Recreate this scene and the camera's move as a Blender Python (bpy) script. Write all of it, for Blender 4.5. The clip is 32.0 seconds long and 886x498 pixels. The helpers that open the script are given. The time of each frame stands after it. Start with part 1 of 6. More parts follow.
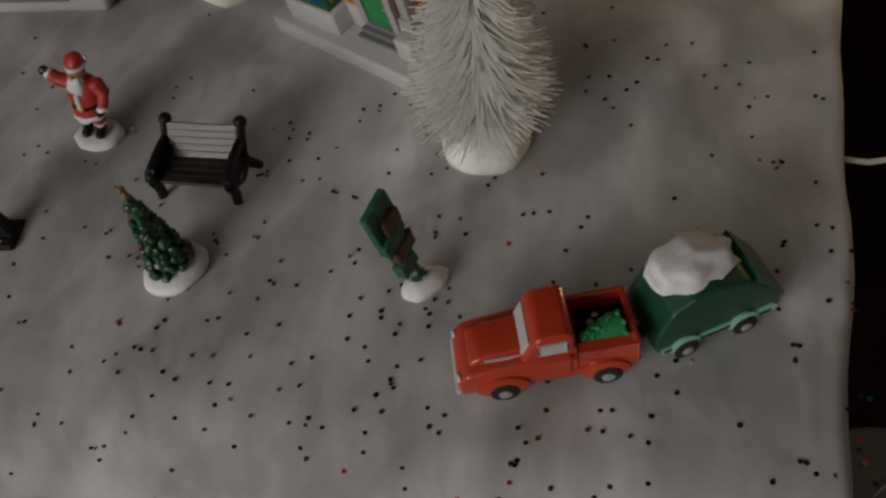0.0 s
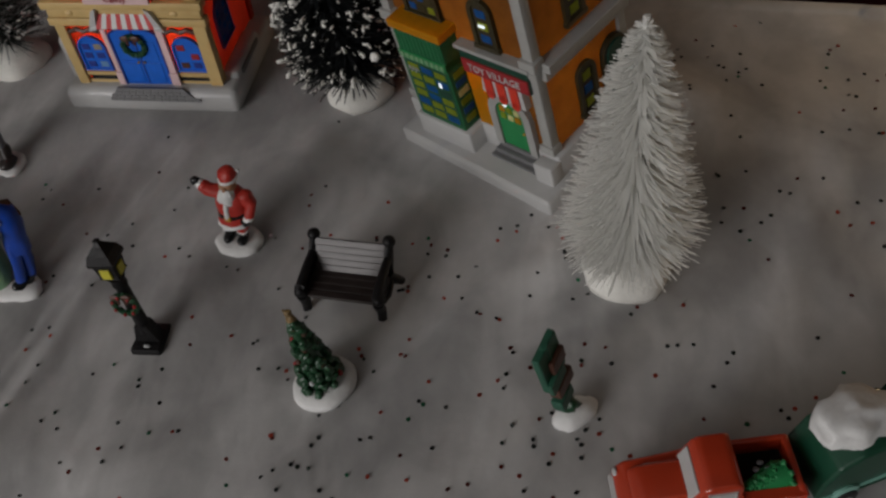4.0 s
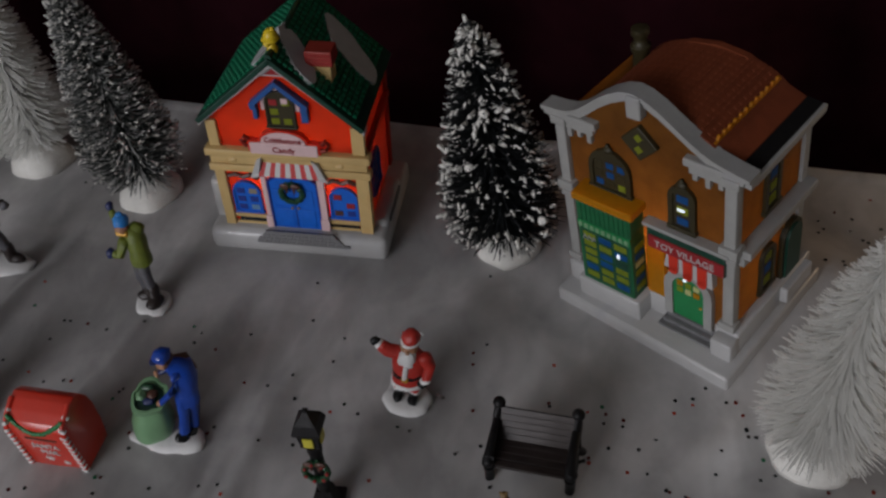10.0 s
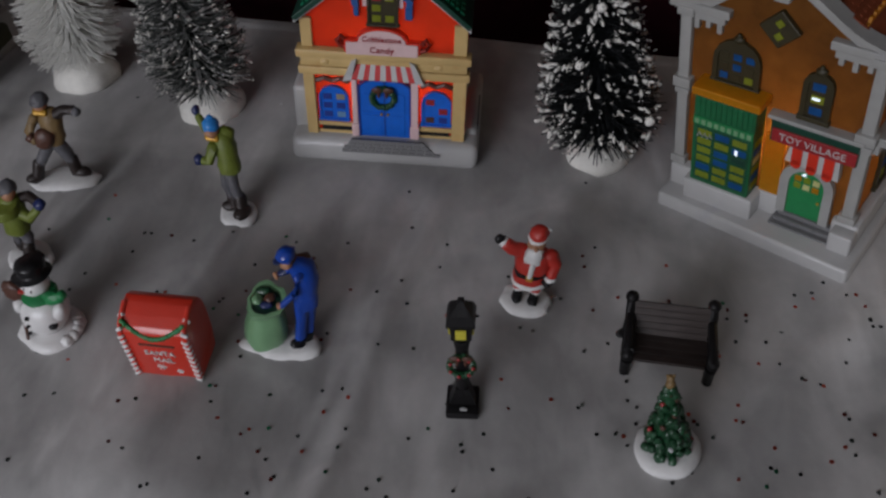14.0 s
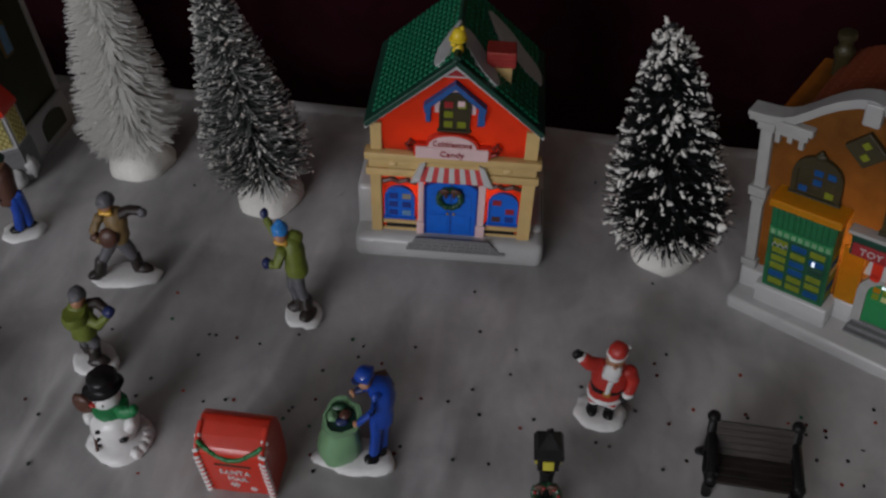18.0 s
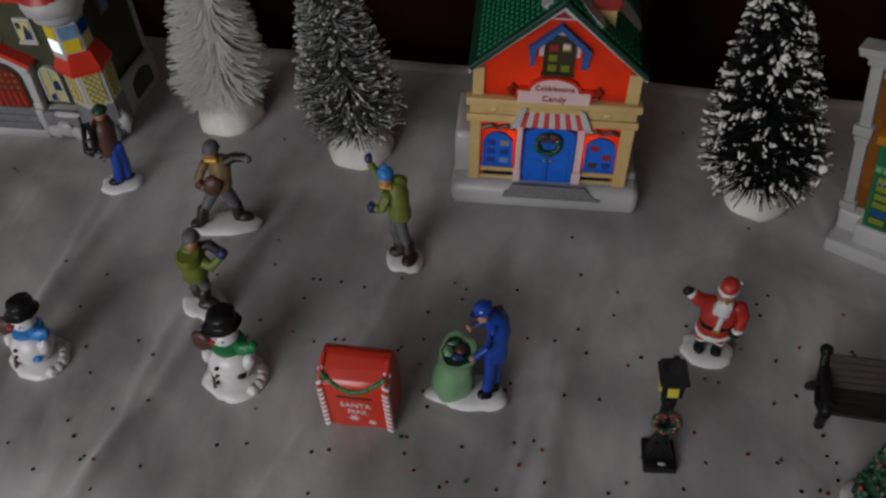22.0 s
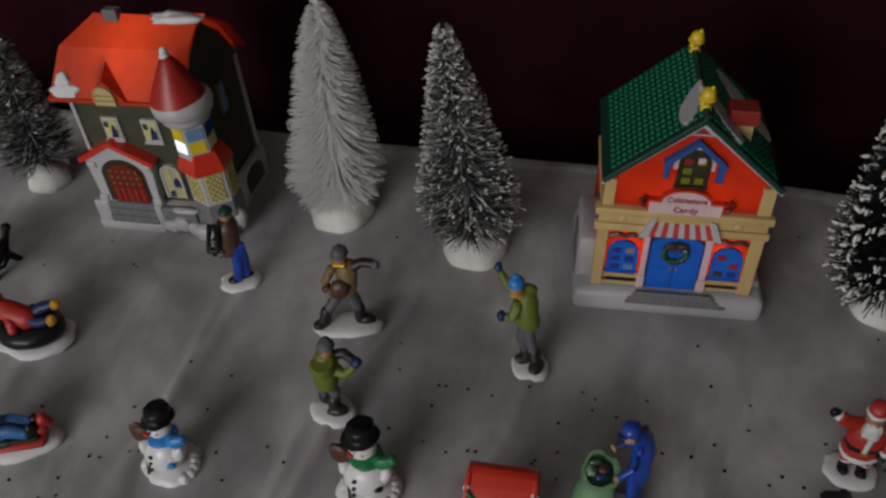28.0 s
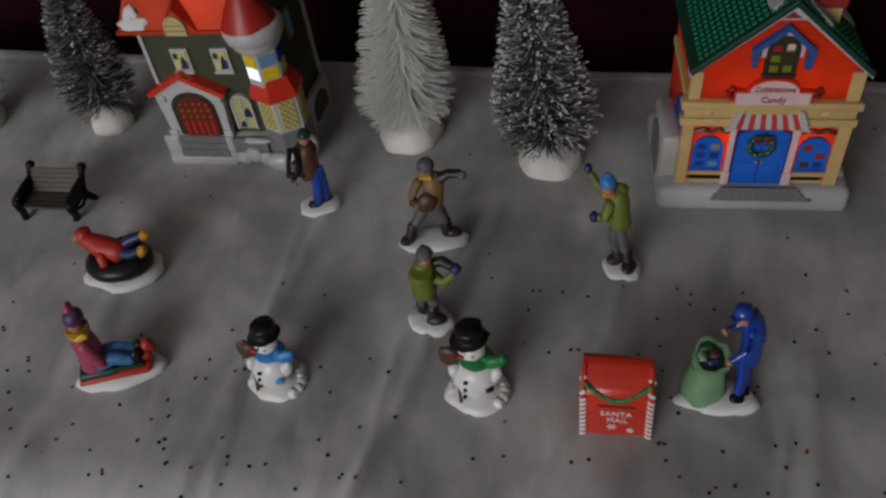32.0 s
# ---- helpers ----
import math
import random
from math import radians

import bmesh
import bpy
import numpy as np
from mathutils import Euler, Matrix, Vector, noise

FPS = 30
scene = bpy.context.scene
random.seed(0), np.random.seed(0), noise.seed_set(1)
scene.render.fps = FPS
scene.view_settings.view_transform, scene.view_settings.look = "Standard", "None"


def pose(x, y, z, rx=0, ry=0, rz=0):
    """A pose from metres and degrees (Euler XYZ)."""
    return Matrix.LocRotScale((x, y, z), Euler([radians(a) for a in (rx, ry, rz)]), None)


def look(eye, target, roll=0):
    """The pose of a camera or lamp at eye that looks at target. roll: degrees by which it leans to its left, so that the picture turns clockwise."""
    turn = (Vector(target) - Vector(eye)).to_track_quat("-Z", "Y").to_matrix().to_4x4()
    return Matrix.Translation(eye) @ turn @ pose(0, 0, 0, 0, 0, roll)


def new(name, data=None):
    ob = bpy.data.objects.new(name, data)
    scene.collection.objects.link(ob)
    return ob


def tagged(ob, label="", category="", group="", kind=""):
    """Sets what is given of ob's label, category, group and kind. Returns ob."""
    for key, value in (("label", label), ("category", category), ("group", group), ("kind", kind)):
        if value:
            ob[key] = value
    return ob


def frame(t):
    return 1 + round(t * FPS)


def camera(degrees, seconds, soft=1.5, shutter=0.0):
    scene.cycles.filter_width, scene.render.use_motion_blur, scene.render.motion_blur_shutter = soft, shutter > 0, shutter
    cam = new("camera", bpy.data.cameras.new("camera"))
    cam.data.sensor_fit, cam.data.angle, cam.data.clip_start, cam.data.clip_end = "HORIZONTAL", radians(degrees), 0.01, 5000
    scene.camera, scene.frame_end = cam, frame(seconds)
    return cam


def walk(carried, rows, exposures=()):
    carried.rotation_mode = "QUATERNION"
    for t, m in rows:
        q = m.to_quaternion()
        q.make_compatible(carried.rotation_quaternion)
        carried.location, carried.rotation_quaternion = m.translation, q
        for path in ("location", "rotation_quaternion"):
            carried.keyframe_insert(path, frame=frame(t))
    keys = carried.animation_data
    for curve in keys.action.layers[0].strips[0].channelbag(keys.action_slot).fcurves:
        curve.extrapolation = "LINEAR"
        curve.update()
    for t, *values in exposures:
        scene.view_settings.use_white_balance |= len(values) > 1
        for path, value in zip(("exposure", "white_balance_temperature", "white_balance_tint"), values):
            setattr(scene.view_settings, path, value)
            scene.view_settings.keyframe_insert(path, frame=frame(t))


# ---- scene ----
cam = camera(52.4, 32.0, soft=2.5)
# seconds, place of the eye, turn in degrees
PATH = [
    (0.0, 0.2990, -0.3320, 0.2620, 35.80, 9.05, 6.73),
    (0.5, 0.2968, -0.3328, 0.2688, 36.20, 8.99, 6.79),
    (1.0, 0.2878, -0.3329, 0.2744, 37.13, 8.49, 7.37),
    (1.5, 0.2801, -0.3325, 0.2797, 37.51, 8.37, 7.74),
    (2.0, 0.2719, -0.3350, 0.2841, 37.85, 8.04, 8.47),
    (2.5, 0.2668, -0.3330, 0.2895, 37.94, 8.15, 8.92),
    (3.0, 0.2577, -0.3265, 0.2910, 38.57, 8.27, 8.84),
    (3.5, 0.2524, -0.3229, 0.2926, 38.72, 8.30, 8.83),
    (5.5, 0.2405, -0.3102, 0.3255, 39.27, 7.76, 8.70),
    (6.0, 0.2377, -0.3081, 0.3329, 40.39, 7.64, 8.66),
    (6.5, 0.2365, -0.3055, 0.3395, 41.09, 7.44, 8.87),
    (7.0, 0.2281, -0.3025, 0.3490, 41.93, 7.00, 9.25),
    (7.5, 0.2253, -0.3014, 0.3560, 42.58, 7.04, 9.21),
    (8.0, 0.2192, -0.3000, 0.3609, 43.12, 6.80, 9.52),
    (8.5, 0.2089, -0.3024, 0.3606, 43.50, 6.56, 10.34),
    (9.0, 0.1958, -0.3084, 0.3546, 43.86, 6.10, 11.05),
    (9.5, 0.1722, -0.3108, 0.3447, 44.06, 6.12, 10.98),
    (10.0, 0.1565, -0.3104, 0.3351, 44.16, 4.85, 9.11),
    (10.5, 0.1447, -0.3103, 0.3336, 44.76, 3.05, 6.63),
    (11.0, 0.1247, -0.3165, 0.3262, 44.43, 2.46, 6.83),
    (11.5, 0.1150, -0.3230, 0.3174, 43.81, 2.41, 6.45),
    (12.0, 0.1077, -0.3325, 0.3122, 43.62, 1.51, 5.69),
    (12.5, 0.1005, -0.3387, 0.3038, 43.04, 1.13, 5.95),
    (13.0, 0.0862, -0.3412, 0.3063, 42.28, 0.89, 6.16),
    (13.5, 0.0809, -0.3398, 0.3095, 42.07, 1.19, 6.12),
    (14.0, 0.0731, -0.3370, 0.3122, 41.96, 1.91, 5.37),
    (14.5, 0.0664, -0.3340, 0.3142, 41.93, 2.47, 4.90),
    (16.5, 0.0477, -0.3183, 0.3231, 42.22, 2.69, 4.77),
    (17.0, 0.0411, -0.3140, 0.3269, 42.36, 2.39, 5.16),
    (17.5, 0.0420, -0.3104, 0.3334, 42.81, 2.20, 5.54),
    (18.0, 0.0403, -0.3088, 0.3362, 43.39, 1.85, 5.76),
    (18.5, 0.0360, -0.3107, 0.3373, 43.94, 1.66, 6.07),
    (19.0, 0.0288, -0.3167, 0.3390, 44.07, 1.80, 6.09),
    (19.5, 0.0264, -0.3216, 0.3365, 44.06, 2.14, 6.05),
    (20.0, 0.0214, -0.3260, 0.3343, 43.98, 2.43, 6.10),
    (20.5, 0.0144, -0.3289, 0.3267, 43.52, 2.27, 6.27),
    (21.0, 0.0082, -0.3309, 0.3234, 43.30, 2.38, 6.34),
    (21.5, 0.0059, -0.3322, 0.3243, 42.92, 2.78, 6.19),
    (22.0, 0.0022, -0.3325, 0.3276, 42.71, 2.83, 6.33),
    (22.5, -0.0027, -0.3315, 0.3325, 42.65, 3.05, 6.01),
    (23.0, -0.0080, -0.3281, 0.3362, 42.79, 3.21, 6.19),
    (23.5, -0.0157, -0.3292, 0.3362, 43.17, 3.11, 6.53),
    (24.0, -0.0173, -0.3251, 0.3416, 43.14, 3.47, 6.53),
    (24.5, -0.0171, -0.3214, 0.3453, 43.23, 3.72, 6.59),
    (25.0, -0.0208, -0.3210, 0.3502, 43.61, 3.83, 6.60),
    (25.5, -0.0238, -0.3214, 0.3530, 44.33, 3.93, 6.68),
    (27.5, -0.0405, -0.3203, 0.3541, 46.19, 3.85, 7.77),
    (28.0, -0.0466, -0.3206, 0.3484, 46.28, 3.59, 8.10),
    (28.5, -0.0553, -0.3243, 0.3450, 45.92, 3.38, 8.50),
    (29.0, -0.0575, -0.3328, 0.3429, 45.61, 3.32, 8.85),
    (29.5, -0.0609, -0.3421, 0.3429, 45.34, 3.31, 9.10),
    (30.0, -0.0624, -0.3480, 0.3383, 45.03, 3.47, 9.30),
    (30.5, -0.0686, -0.3589, 0.3370, 44.90, 3.73, 8.59),
    (31.0, -0.0727, -0.3639, 0.3371, 44.39, 5.30, 7.10),
    (31.5, -0.0766, -0.3549, 0.3380, 43.83, 5.92, 6.46),
    (32.0, -0.0852, -0.3440, 0.3356, 43.50, 6.27, 6.04),
]
walk(cam, [(t, pose(x, y, z, rx, ry, rz)) for t, x, y, z, rx, ry, rz in PATH],
     [(0.0, 0.22, 6850, 8), (4.5, 0.1, 6600, 9), (9.0, 0.05, 6350, 11), (13.0, 0.1, 6120, 12), (18.0, 0.05, 6250, 11), (24.0, 0.0, 6450, 10), (32.0, 0.0, 6500, 10)])

# ---- light ----
world = bpy.data.worlds.new("room_world")
scene.world = world
world.use_nodes = True
world.node_tree.nodes["Background"].inputs[0].default_value = (0.55, 0.62, 0.75, 1)
world.node_tree.nodes["Background"].inputs[1].default_value = 0.4
scene.view_settings.exposure = 0.0


def lamp(name, kind, m, energy, color, **sizes):
    data = bpy.data.lights.new(name, kind)
    data.energy, data.color = energy, color
    if kind == "AREA":
        data.shape, data.size, data.size_y = "RECTANGLE", sizes["w"], sizes["h"]
    else:
        data.shadow_soft_size = sizes["r"]
    ob = new(name, data)
    ob.matrix_world = m
    return ob


# daylight in the window opening behind the camera, a warm lamp behind the table's end
lamp("window_daylight", "AREA", look((-1.25, -2.28, 0.85), (-0.9, 0.0, 0.45)), 31.0, (1.0, 0.97, 0.985), w=1.5, h=1.1)
lamp("warm_room_lamp", "POINT", pose(0.48, 0.09, 0.075), 0.26, (1.0, 0.70, 0.40), r=0.03)

# ---- materials ----


def mat(name, color, rough=0.5, metal=0.0, vary=0.12, scale=300.0, bump=0.0, bump_scale=900.0, coat=0.0, emit=None, strength=0.0, glow=0.0, stretch=None, stain=None):
    """A painted or natural surface: two scales of noise in the colour, fine relief, and light let through the shell where glow is set."""
    m = bpy.data.materials.new(name)
    m.use_nodes = True
    nt = m.node_tree
    b = nt.nodes["Principled BSDF"]
    tc = nt.nodes.new("ShaderNodeTexCoord")
    vec = tc.outputs["Object"]
    if stretch:
        mp = nt.nodes.new("ShaderNodeMapping")
        mp.inputs["Scale"].default_value = stretch
        nt.links.new(vec, mp.inputs["Vector"])
        vec = mp.outputs[0]
    n1 = nt.nodes.new("ShaderNodeTexNoise")
    n1.inputs["Scale"].default_value, n1.inputs["Detail"].default_value = scale, 5
    n2 = nt.nodes.new("ShaderNodeTexNoise")
    n2.inputs["Scale"].default_value, n2.inputs["Detail"].default_value = scale * 0.13, 3
    nt.links.new(vec, n1.inputs["Vector"])
    nt.links.new(vec, n2.inputs["Vector"])
    add = nt.nodes.new("ShaderNodeMath")
    add.operation = "ADD"
    nt.links.new(n1.outputs["Fac"], add.inputs[0])
    nt.links.new(n2.outputs["Fac"], add.inputs[1])
    ramp = nt.nodes.new("ShaderNodeMapRange")
    ramp.inputs["From Min"].default_value, ramp.inputs["From Max"].default_value = 0.6, 1.4
    ramp.inputs["To Min"].default_value, ramp.inputs["To Max"].default_value = 1 - vary, 1 + vary
    nt.links.new(add.outputs[0], ramp.inputs["Value"])
    mul = nt.nodes.new("ShaderNodeVectorMath")
    mul.operation = "SCALE"
    mul.inputs[0].default_value = color
    nt.links.new(ramp.outputs[0], mul.inputs["Scale"])
    out = mul.outputs[0]
    if stain:
        mix = nt.nodes.new("ShaderNodeMix")
        mix.data_type = "RGBA"
        st = nt.nodes.new("ShaderNodeTexNoise")
        st.inputs["Scale"].default_value, st.inputs["Detail"].default_value = stain[1], 6
        nt.links.new(vec, st.inputs["Vector"])
        mr = nt.nodes.new("ShaderNodeMapRange")
        mr.inputs["From Min"].default_value, mr.inputs["From Max"].default_value = stain[2], stain[2] + 0.12
        nt.links.new(st.outputs["Fac"], mr.inputs["Value"])
        nt.links.new(mr.outputs[0], mix.inputs[0])
        nt.links.new(out, mix.inputs[6])
        mix.inputs[7].default_value = (*stain[0], 1)
        out = mix.outputs[2]
    nt.links.new(out, b.inputs["Base Color"])
    b.inputs["Roughness"].default_value, b.inputs["Metallic"].default_value = rough, metal
    b.inputs["Coat Weight"].default_value = coat
    b.inputs["Coat Roughness"].default_value = 0.12
    if bump:
        nb = nt.nodes.new("ShaderNodeTexNoise")
        nb.inputs["Scale"].default_value, nb.inputs["Detail"].default_value = bump_scale, 4
        nt.links.new(vec, nb.inputs["Vector"])
        bp = nt.nodes.new("ShaderNodeBump")
        bp.inputs["Strength"].default_value, bp.inputs["Distance"].default_value = bump, 0.0006
        nt.links.new(nb.outputs["Fac"], bp.inputs["Height"])
        nt.links.new(bp.outputs[0], b.inputs["Normal"])
    if emit:
        b.inputs["Emission Color"].default_value = (*emit, 1)
        b.inputs["Emission Strength"].default_value = strength
    if glow:
        tr = nt.nodes.new("ShaderNodeBsdfTranslucent")
        nt.links.new(out, tr.inputs["Color"])
        ms = nt.nodes.new("ShaderNodeMixShader")
        ms.inputs[0].default_value = glow
        nt.links.new(b.outputs[0], ms.inputs[1])
        nt.links.new(tr.outputs[0], ms.inputs[2])
        nt.links.new(ms.outputs[0], nt.nodes["Material Output"].inputs["Surface"])
    return m


def island_mat(name, stops, rough=0.3, metal=0.0, by_object=False):
    """Colours picked per loose piece, or per object."""
    m = bpy.data.materials.new(name)
    m.use_nodes = True
    nt = m.node_tree
    b = nt.nodes["Principled BSDF"]
    src = nt.nodes.new("ShaderNodeObjectInfo" if by_object else "ShaderNodeNewGeometry")
    r = nt.nodes.new("ShaderNodeValToRGB")
    r.color_ramp.interpolation = "CONSTANT"
    els = r.color_ramp.elements
    while len(els) < len(stops):
        els.new(0.5)
    for e, (p, c) in zip(els, stops):
        e.position, e.color = p, (*c, 1)
    nt.links.new(src.outputs["Random" if by_object else "Random Per Island"], r.inputs[0])
    nt.links.new(r.outputs[0], b.inputs["Base Color"])
    b.inputs["Roughness"].default_value, b.inputs["Metallic"].default_value = rough, metal
    return m


PORC = mat("white_porcelain", (0.46, 0.46, 0.455), 0.35, vary=0.06, scale=120, bump=0.25, bump_scale=500, coat=0.2, stain=((0.42, 0.42, 0.43), 60, 0.62))
SNOW = mat("snow_paint", (0.70, 0.70, 0.69), 0.7, vary=0.08, scale=400, bump=0.3, bump_scale=350)
CONERED = mat("deep_red_cone_glaze", (0.40, 0.018, 0.010), 0.42, vary=0.25, scale=120, coat=0.15, bump=0.25)
# brown-red door, taken darker for the shadow inside the porch arch
DOORRED = mat("shaded_brown_red_door", (0.15, 0.016, 0.009), 0.4, vary=0.3, scale=150, bump=0.2)
RED = mat("red_glaze", (0.62, 0.035, 0.015), 0.28, vary=0.12, scale=90, coat=0.4, bump=0.1)
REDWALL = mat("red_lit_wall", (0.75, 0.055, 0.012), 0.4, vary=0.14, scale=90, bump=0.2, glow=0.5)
# the wall red again, darkened and less translucent for the dimmer sides
REDSIDE = mat("shaded_dark_red", (0.42, 0.03, 0.012), 0.45, vary=0.2, scale=90, bump=0.25, glow=0.28)
SIGNRED = mat("dull_red_sign", (0.30, 0.018, 0.022), 0.45, vary=0.15)
REDBRICK = mat("brick_red", (0.28, 0.03, 0.02), 0.5, vary=0.2, bump=0.3)
CREAM = mat("cream_paint", (0.58, 0.41, 0.17), 0.45, vary=0.1, scale=150, bump=0.2, stain=((0.55, 0.33, 0.12), 90, 0.62))
BLUE = mat("blue_paint", (0.012, 0.13, 0.62), 0.35, vary=0.12, bump=0.15)
SIGNG = mat("sign_green_paint", (0.022, 0.10, 0.062), 0.45, vary=0.2, bump=0.25)
DBLUE = mat("dark_blue_paint", (0.02, 0.04, 0.25), 0.4, vary=0.15)
PURPLE = mat("slate_blue_paint", (0.02, 0.09, 0.30), 0.5, vary=0.15)
REDM = mat("dull_red_stripe", (0.50, 0.03, 0.03), 0.6, vary=0.12)
BOOTD = mat("dark_boot_paint", (0.022, 0.015, 0.013), 0.4, vary=0.3, bump=0.3)
ROOFG = mat("green_roof_tile", (0.002, 0.15, 0.070), 0.4, vary=0.2, scale=200, bump=0.2, glow=0.12)
ROOFD = mat("dark_green_paint", (0.006, 0.045, 0.028), 0.45, vary=0.2, bump=0.2)
GREEN = mat("green_paint", (0.015, 0.20, 0.06), 0.4, vary=0.15, bump=0.2)
BAYD = mat("bay_dark_green", (0.008, 0.075, 0.03), 0.45, vary=0.3, bump=0.2)
LEAF = mat("leaf_green", (0.008, 0.055, 0.02), 0.4, vary=0.35, scale=500, bump=0.4, coat=0.2)
GREY = mat("grey_stone_paint", (0.16, 0.16, 0.165), 0.6, vary=0.25, scale=300, bump=0.4)
STONED = mat("mortar_grey", (0.20, 0.20, 0.20), 0.7, vary=0.2, scale=300, bump=0.3)
GREYL = mat("pale_grey_snow", (0.42, 0.43, 0.43), 0.6, vary=0.12, scale=200, bump=0.3)
YEL = mat("yellow_paint", (0.75, 0.55, 0.02), 0.35, vary=0.1, bump=0.15)
DARKY = mat("dark_frame_paint", (0.032, 0.026, 0.009), 0.5, vary=0.3, bump=0.3)
BLACK = mat("black_paint", (0.012, 0.012, 0.013), 0.32, vary=0.3, bump=0.3, coat=0.15)
IRON = mat("black_iron_resin", (0.010, 0.0095, 0.010), 0.45, vary=0.4, bump=0.5, bump_scale=300)
WOOD = mat("dark_wood_resin", (0.036, 0.027, 0.024), 0.42, vary=0.75, scale=900, bump=0.6, bump_scale=500, coat=0.15, stretch=(0.12, 1, 1))
WOODL = mat("olive_brown_resin", (0.060, 0.050, 0.036), 0.5, vary=0.5, scale=700, bump=0.5, bump_scale=500, coat=0.1, stretch=(0.12, 1, 1))
for dull in (IRON, BLACK):
    dull.node_tree.nodes["Principled BSDF"].inputs["Specular IOR Level"].default_value = 0.22
ORANGEW = mat("orange_lit_wall", (0.31, 0.12, 0.017), 0.55, vary=0.35, scale=120, bump=0.25, glow=0.6)
ORROOF = mat("rust_roof", (0.23, 0.048, 0.012), 0.8, vary=0.22, scale=160, bump=0.3, glow=0.25)
DARKROOF = mat("dark_roof_edge", (0.010, 0.009, 0.009), 0.9, vary=0.3)
DARKROOF.node_tree.nodes["Principled BSDF"].inputs["Specular IOR Level"].default_value = 0.1
BAYG = mat("bay_green_paint", (0.010, 0.115, 0.04), 0.5, vary=0.25, bump=0.25)
OLIVE = mat("olive_wall", (0.05, 0.055, 0.028), 0.5, vary=0.2, scale=120, bump=0.25)
ORROOFV = mat("orange_lit_roof", (0.72, 0.085, 0.026), 0.5, vary=0.14, scale=120, bump=0.15, glow=0.5)
WHITE = mat("white_trim_paint", (0.48, 0.48, 0.475), 0.4, vary=0.06, scale=150, bump=0.15)
PINK = mat("pale_pink_paint", (0.72, 0.52, 0.52), 0.45, vary=0.08)
AMBER = mat("amber_lit_ledge", (0.8, 0.36, 0.01), 0.4, vary=0.08, glow=0.6)
PANE_Y = mat("yellow_pane", (0.42, 0.48, 0.05), 0.25, vary=0.2, glow=0.6)
PANE_B = mat("blue_pane", (0.03, 0.16, 0.5), 0.25, vary=0.2, glow=0.6)
PANE_L = mat("pale_yellow_pane", (0.90, 0.84, 0.40), 0.3, vary=0.12, glow=0.5)
PANE_T = mat("tan_pane", (0.42, 0.36, 0.26), 0.3, vary=0.15, glow=0.3)
PANE_S = mat("sky_pane", (0.22, 0.40, 0.62), 0.3, vary=0.2, glow=0.3)
# pane glows by itself in place of lamp light shining through
LED = mat("clear_lit_pane", (0.8, 0.85, 0.9), 0.2, vary=0.02, emit=(0.85, 0.93, 1.0), strength=0.75)
LANTERN = mat("lantern_pane", (0.55, 0.5, 0.05), 0.3, vary=0.15)
LATT = mat("lattice_paint", (0.40, 0.31, 0.05), 0.5, vary=0.2)
GOLD = mat("gold_paint", (0.5, 0.28, 0.03), 0.3, vary=0.2, metal=0.3, bump=0.3)
STEEL = mat("hub_paint", (0.30, 0.30, 0.30), 0.4, vary=0.15)
# white trim darkened for the weaker light on the toy shop
TRIM = mat("shaded_white_trim", (0.33, 0.33, 0.315), 0.45, vary=0.12, scale=150, bump=0.25, stain=((0.33, 0.33, 0.33), 70, 0.6))
TYRE = mat("tyre_black", (0.015, 0.015, 0.015), 0.5, vary=0.2)
MINT = mat("mint_paint", (0.25, 0.5, 0.42), 0.4, vary=0.12)
SACK = mat("green_sack_glaze", (0.19, 0.36, 0.19), 0.3, vary=0.2, scale=120, coat=0.4, bump=0.2)
DENIM = mat("denim_paint", (0.05, 0.17, 0.40), 0.4, vary=0.3, scale=200, bump=0.3)
SKIN = mat("flesh_paint", (0.38, 0.19, 0.10), 0.5, vary=0.1)
COATB = mat("blue_coat_glaze", (0.008, 0.055, 0.36), 0.28, vary=0.25, scale=150, coat=0.4, bump=0.2)
NAVY = mat("navy_paint", (0.015, 0.025, 0.10), 0.4, vary=0.25)
SANTA = mat("red_coat_paint", (0.45, 0.03, 0.02), 0.42, vary=0.2, scale=200, bump=0.3)
OLIVEG = mat("moss_coat_paint", (0.13, 0.165, 0.02), 0.5, vary=0.3, scale=200, bump=0.4)
GREYP = mat("grey_trouser_paint", (0.10, 0.10, 0.11), 0.5, vary=0.25, bump=0.4)
BROWN = mat("brown_paint", (0.085, 0.035, 0.022), 0.4, vary=0.3, bump=0.4)
BOOT = mat("orange_boot_paint", (0.62, 0.28, 0.02), 0.35, vary=0.15)
TANP = mat("ochre_paint", (0.20, 0.13, 0.05), 0.5, vary=0.3, bump=0.4)
MAUVE = mat("mauve_coat_paint", (0.36, 0.06, 0.11), 0.45, vary=0.25, bump=0.3)
PLUM = mat("plum_paint", (0.08, 0.03, 0.12), 0.45, vary=0.25, bump=0.3)
SCARFB = mat("sky_blue_scarf", (0.03, 0.22, 0.6), 0.4, vary=0.15)
GLAZEW = mat("white_glaze", (0.75, 0.75, 0.74), 0.36, vary=0.07, scale=150, coat=0.22, bump=0.1)
BRISTLE_W = mat("white_bristle", (0.95, 0.95, 0.93), 0.5, vary=0.04, scale=300, glow=0.62)
BRISTLE_G = island_mat("frosted_bristle", [(0.0, (0.04, 0.048, 0.044)), (0.34, (0.12, 0.132, 0.124)), (0.58, (0.30, 0.31, 0.30)), (0.82, (0.66, 0.66, 0.65))], 0.6)
BRISTLE_D = island_mat("dark_bristle", [(0.0, (0.006, 0.008, 0.009)), (0.5, (0.014, 0.016, 0.017)), (0.85, (0.035, 0.037, 0.04))], 0.55)
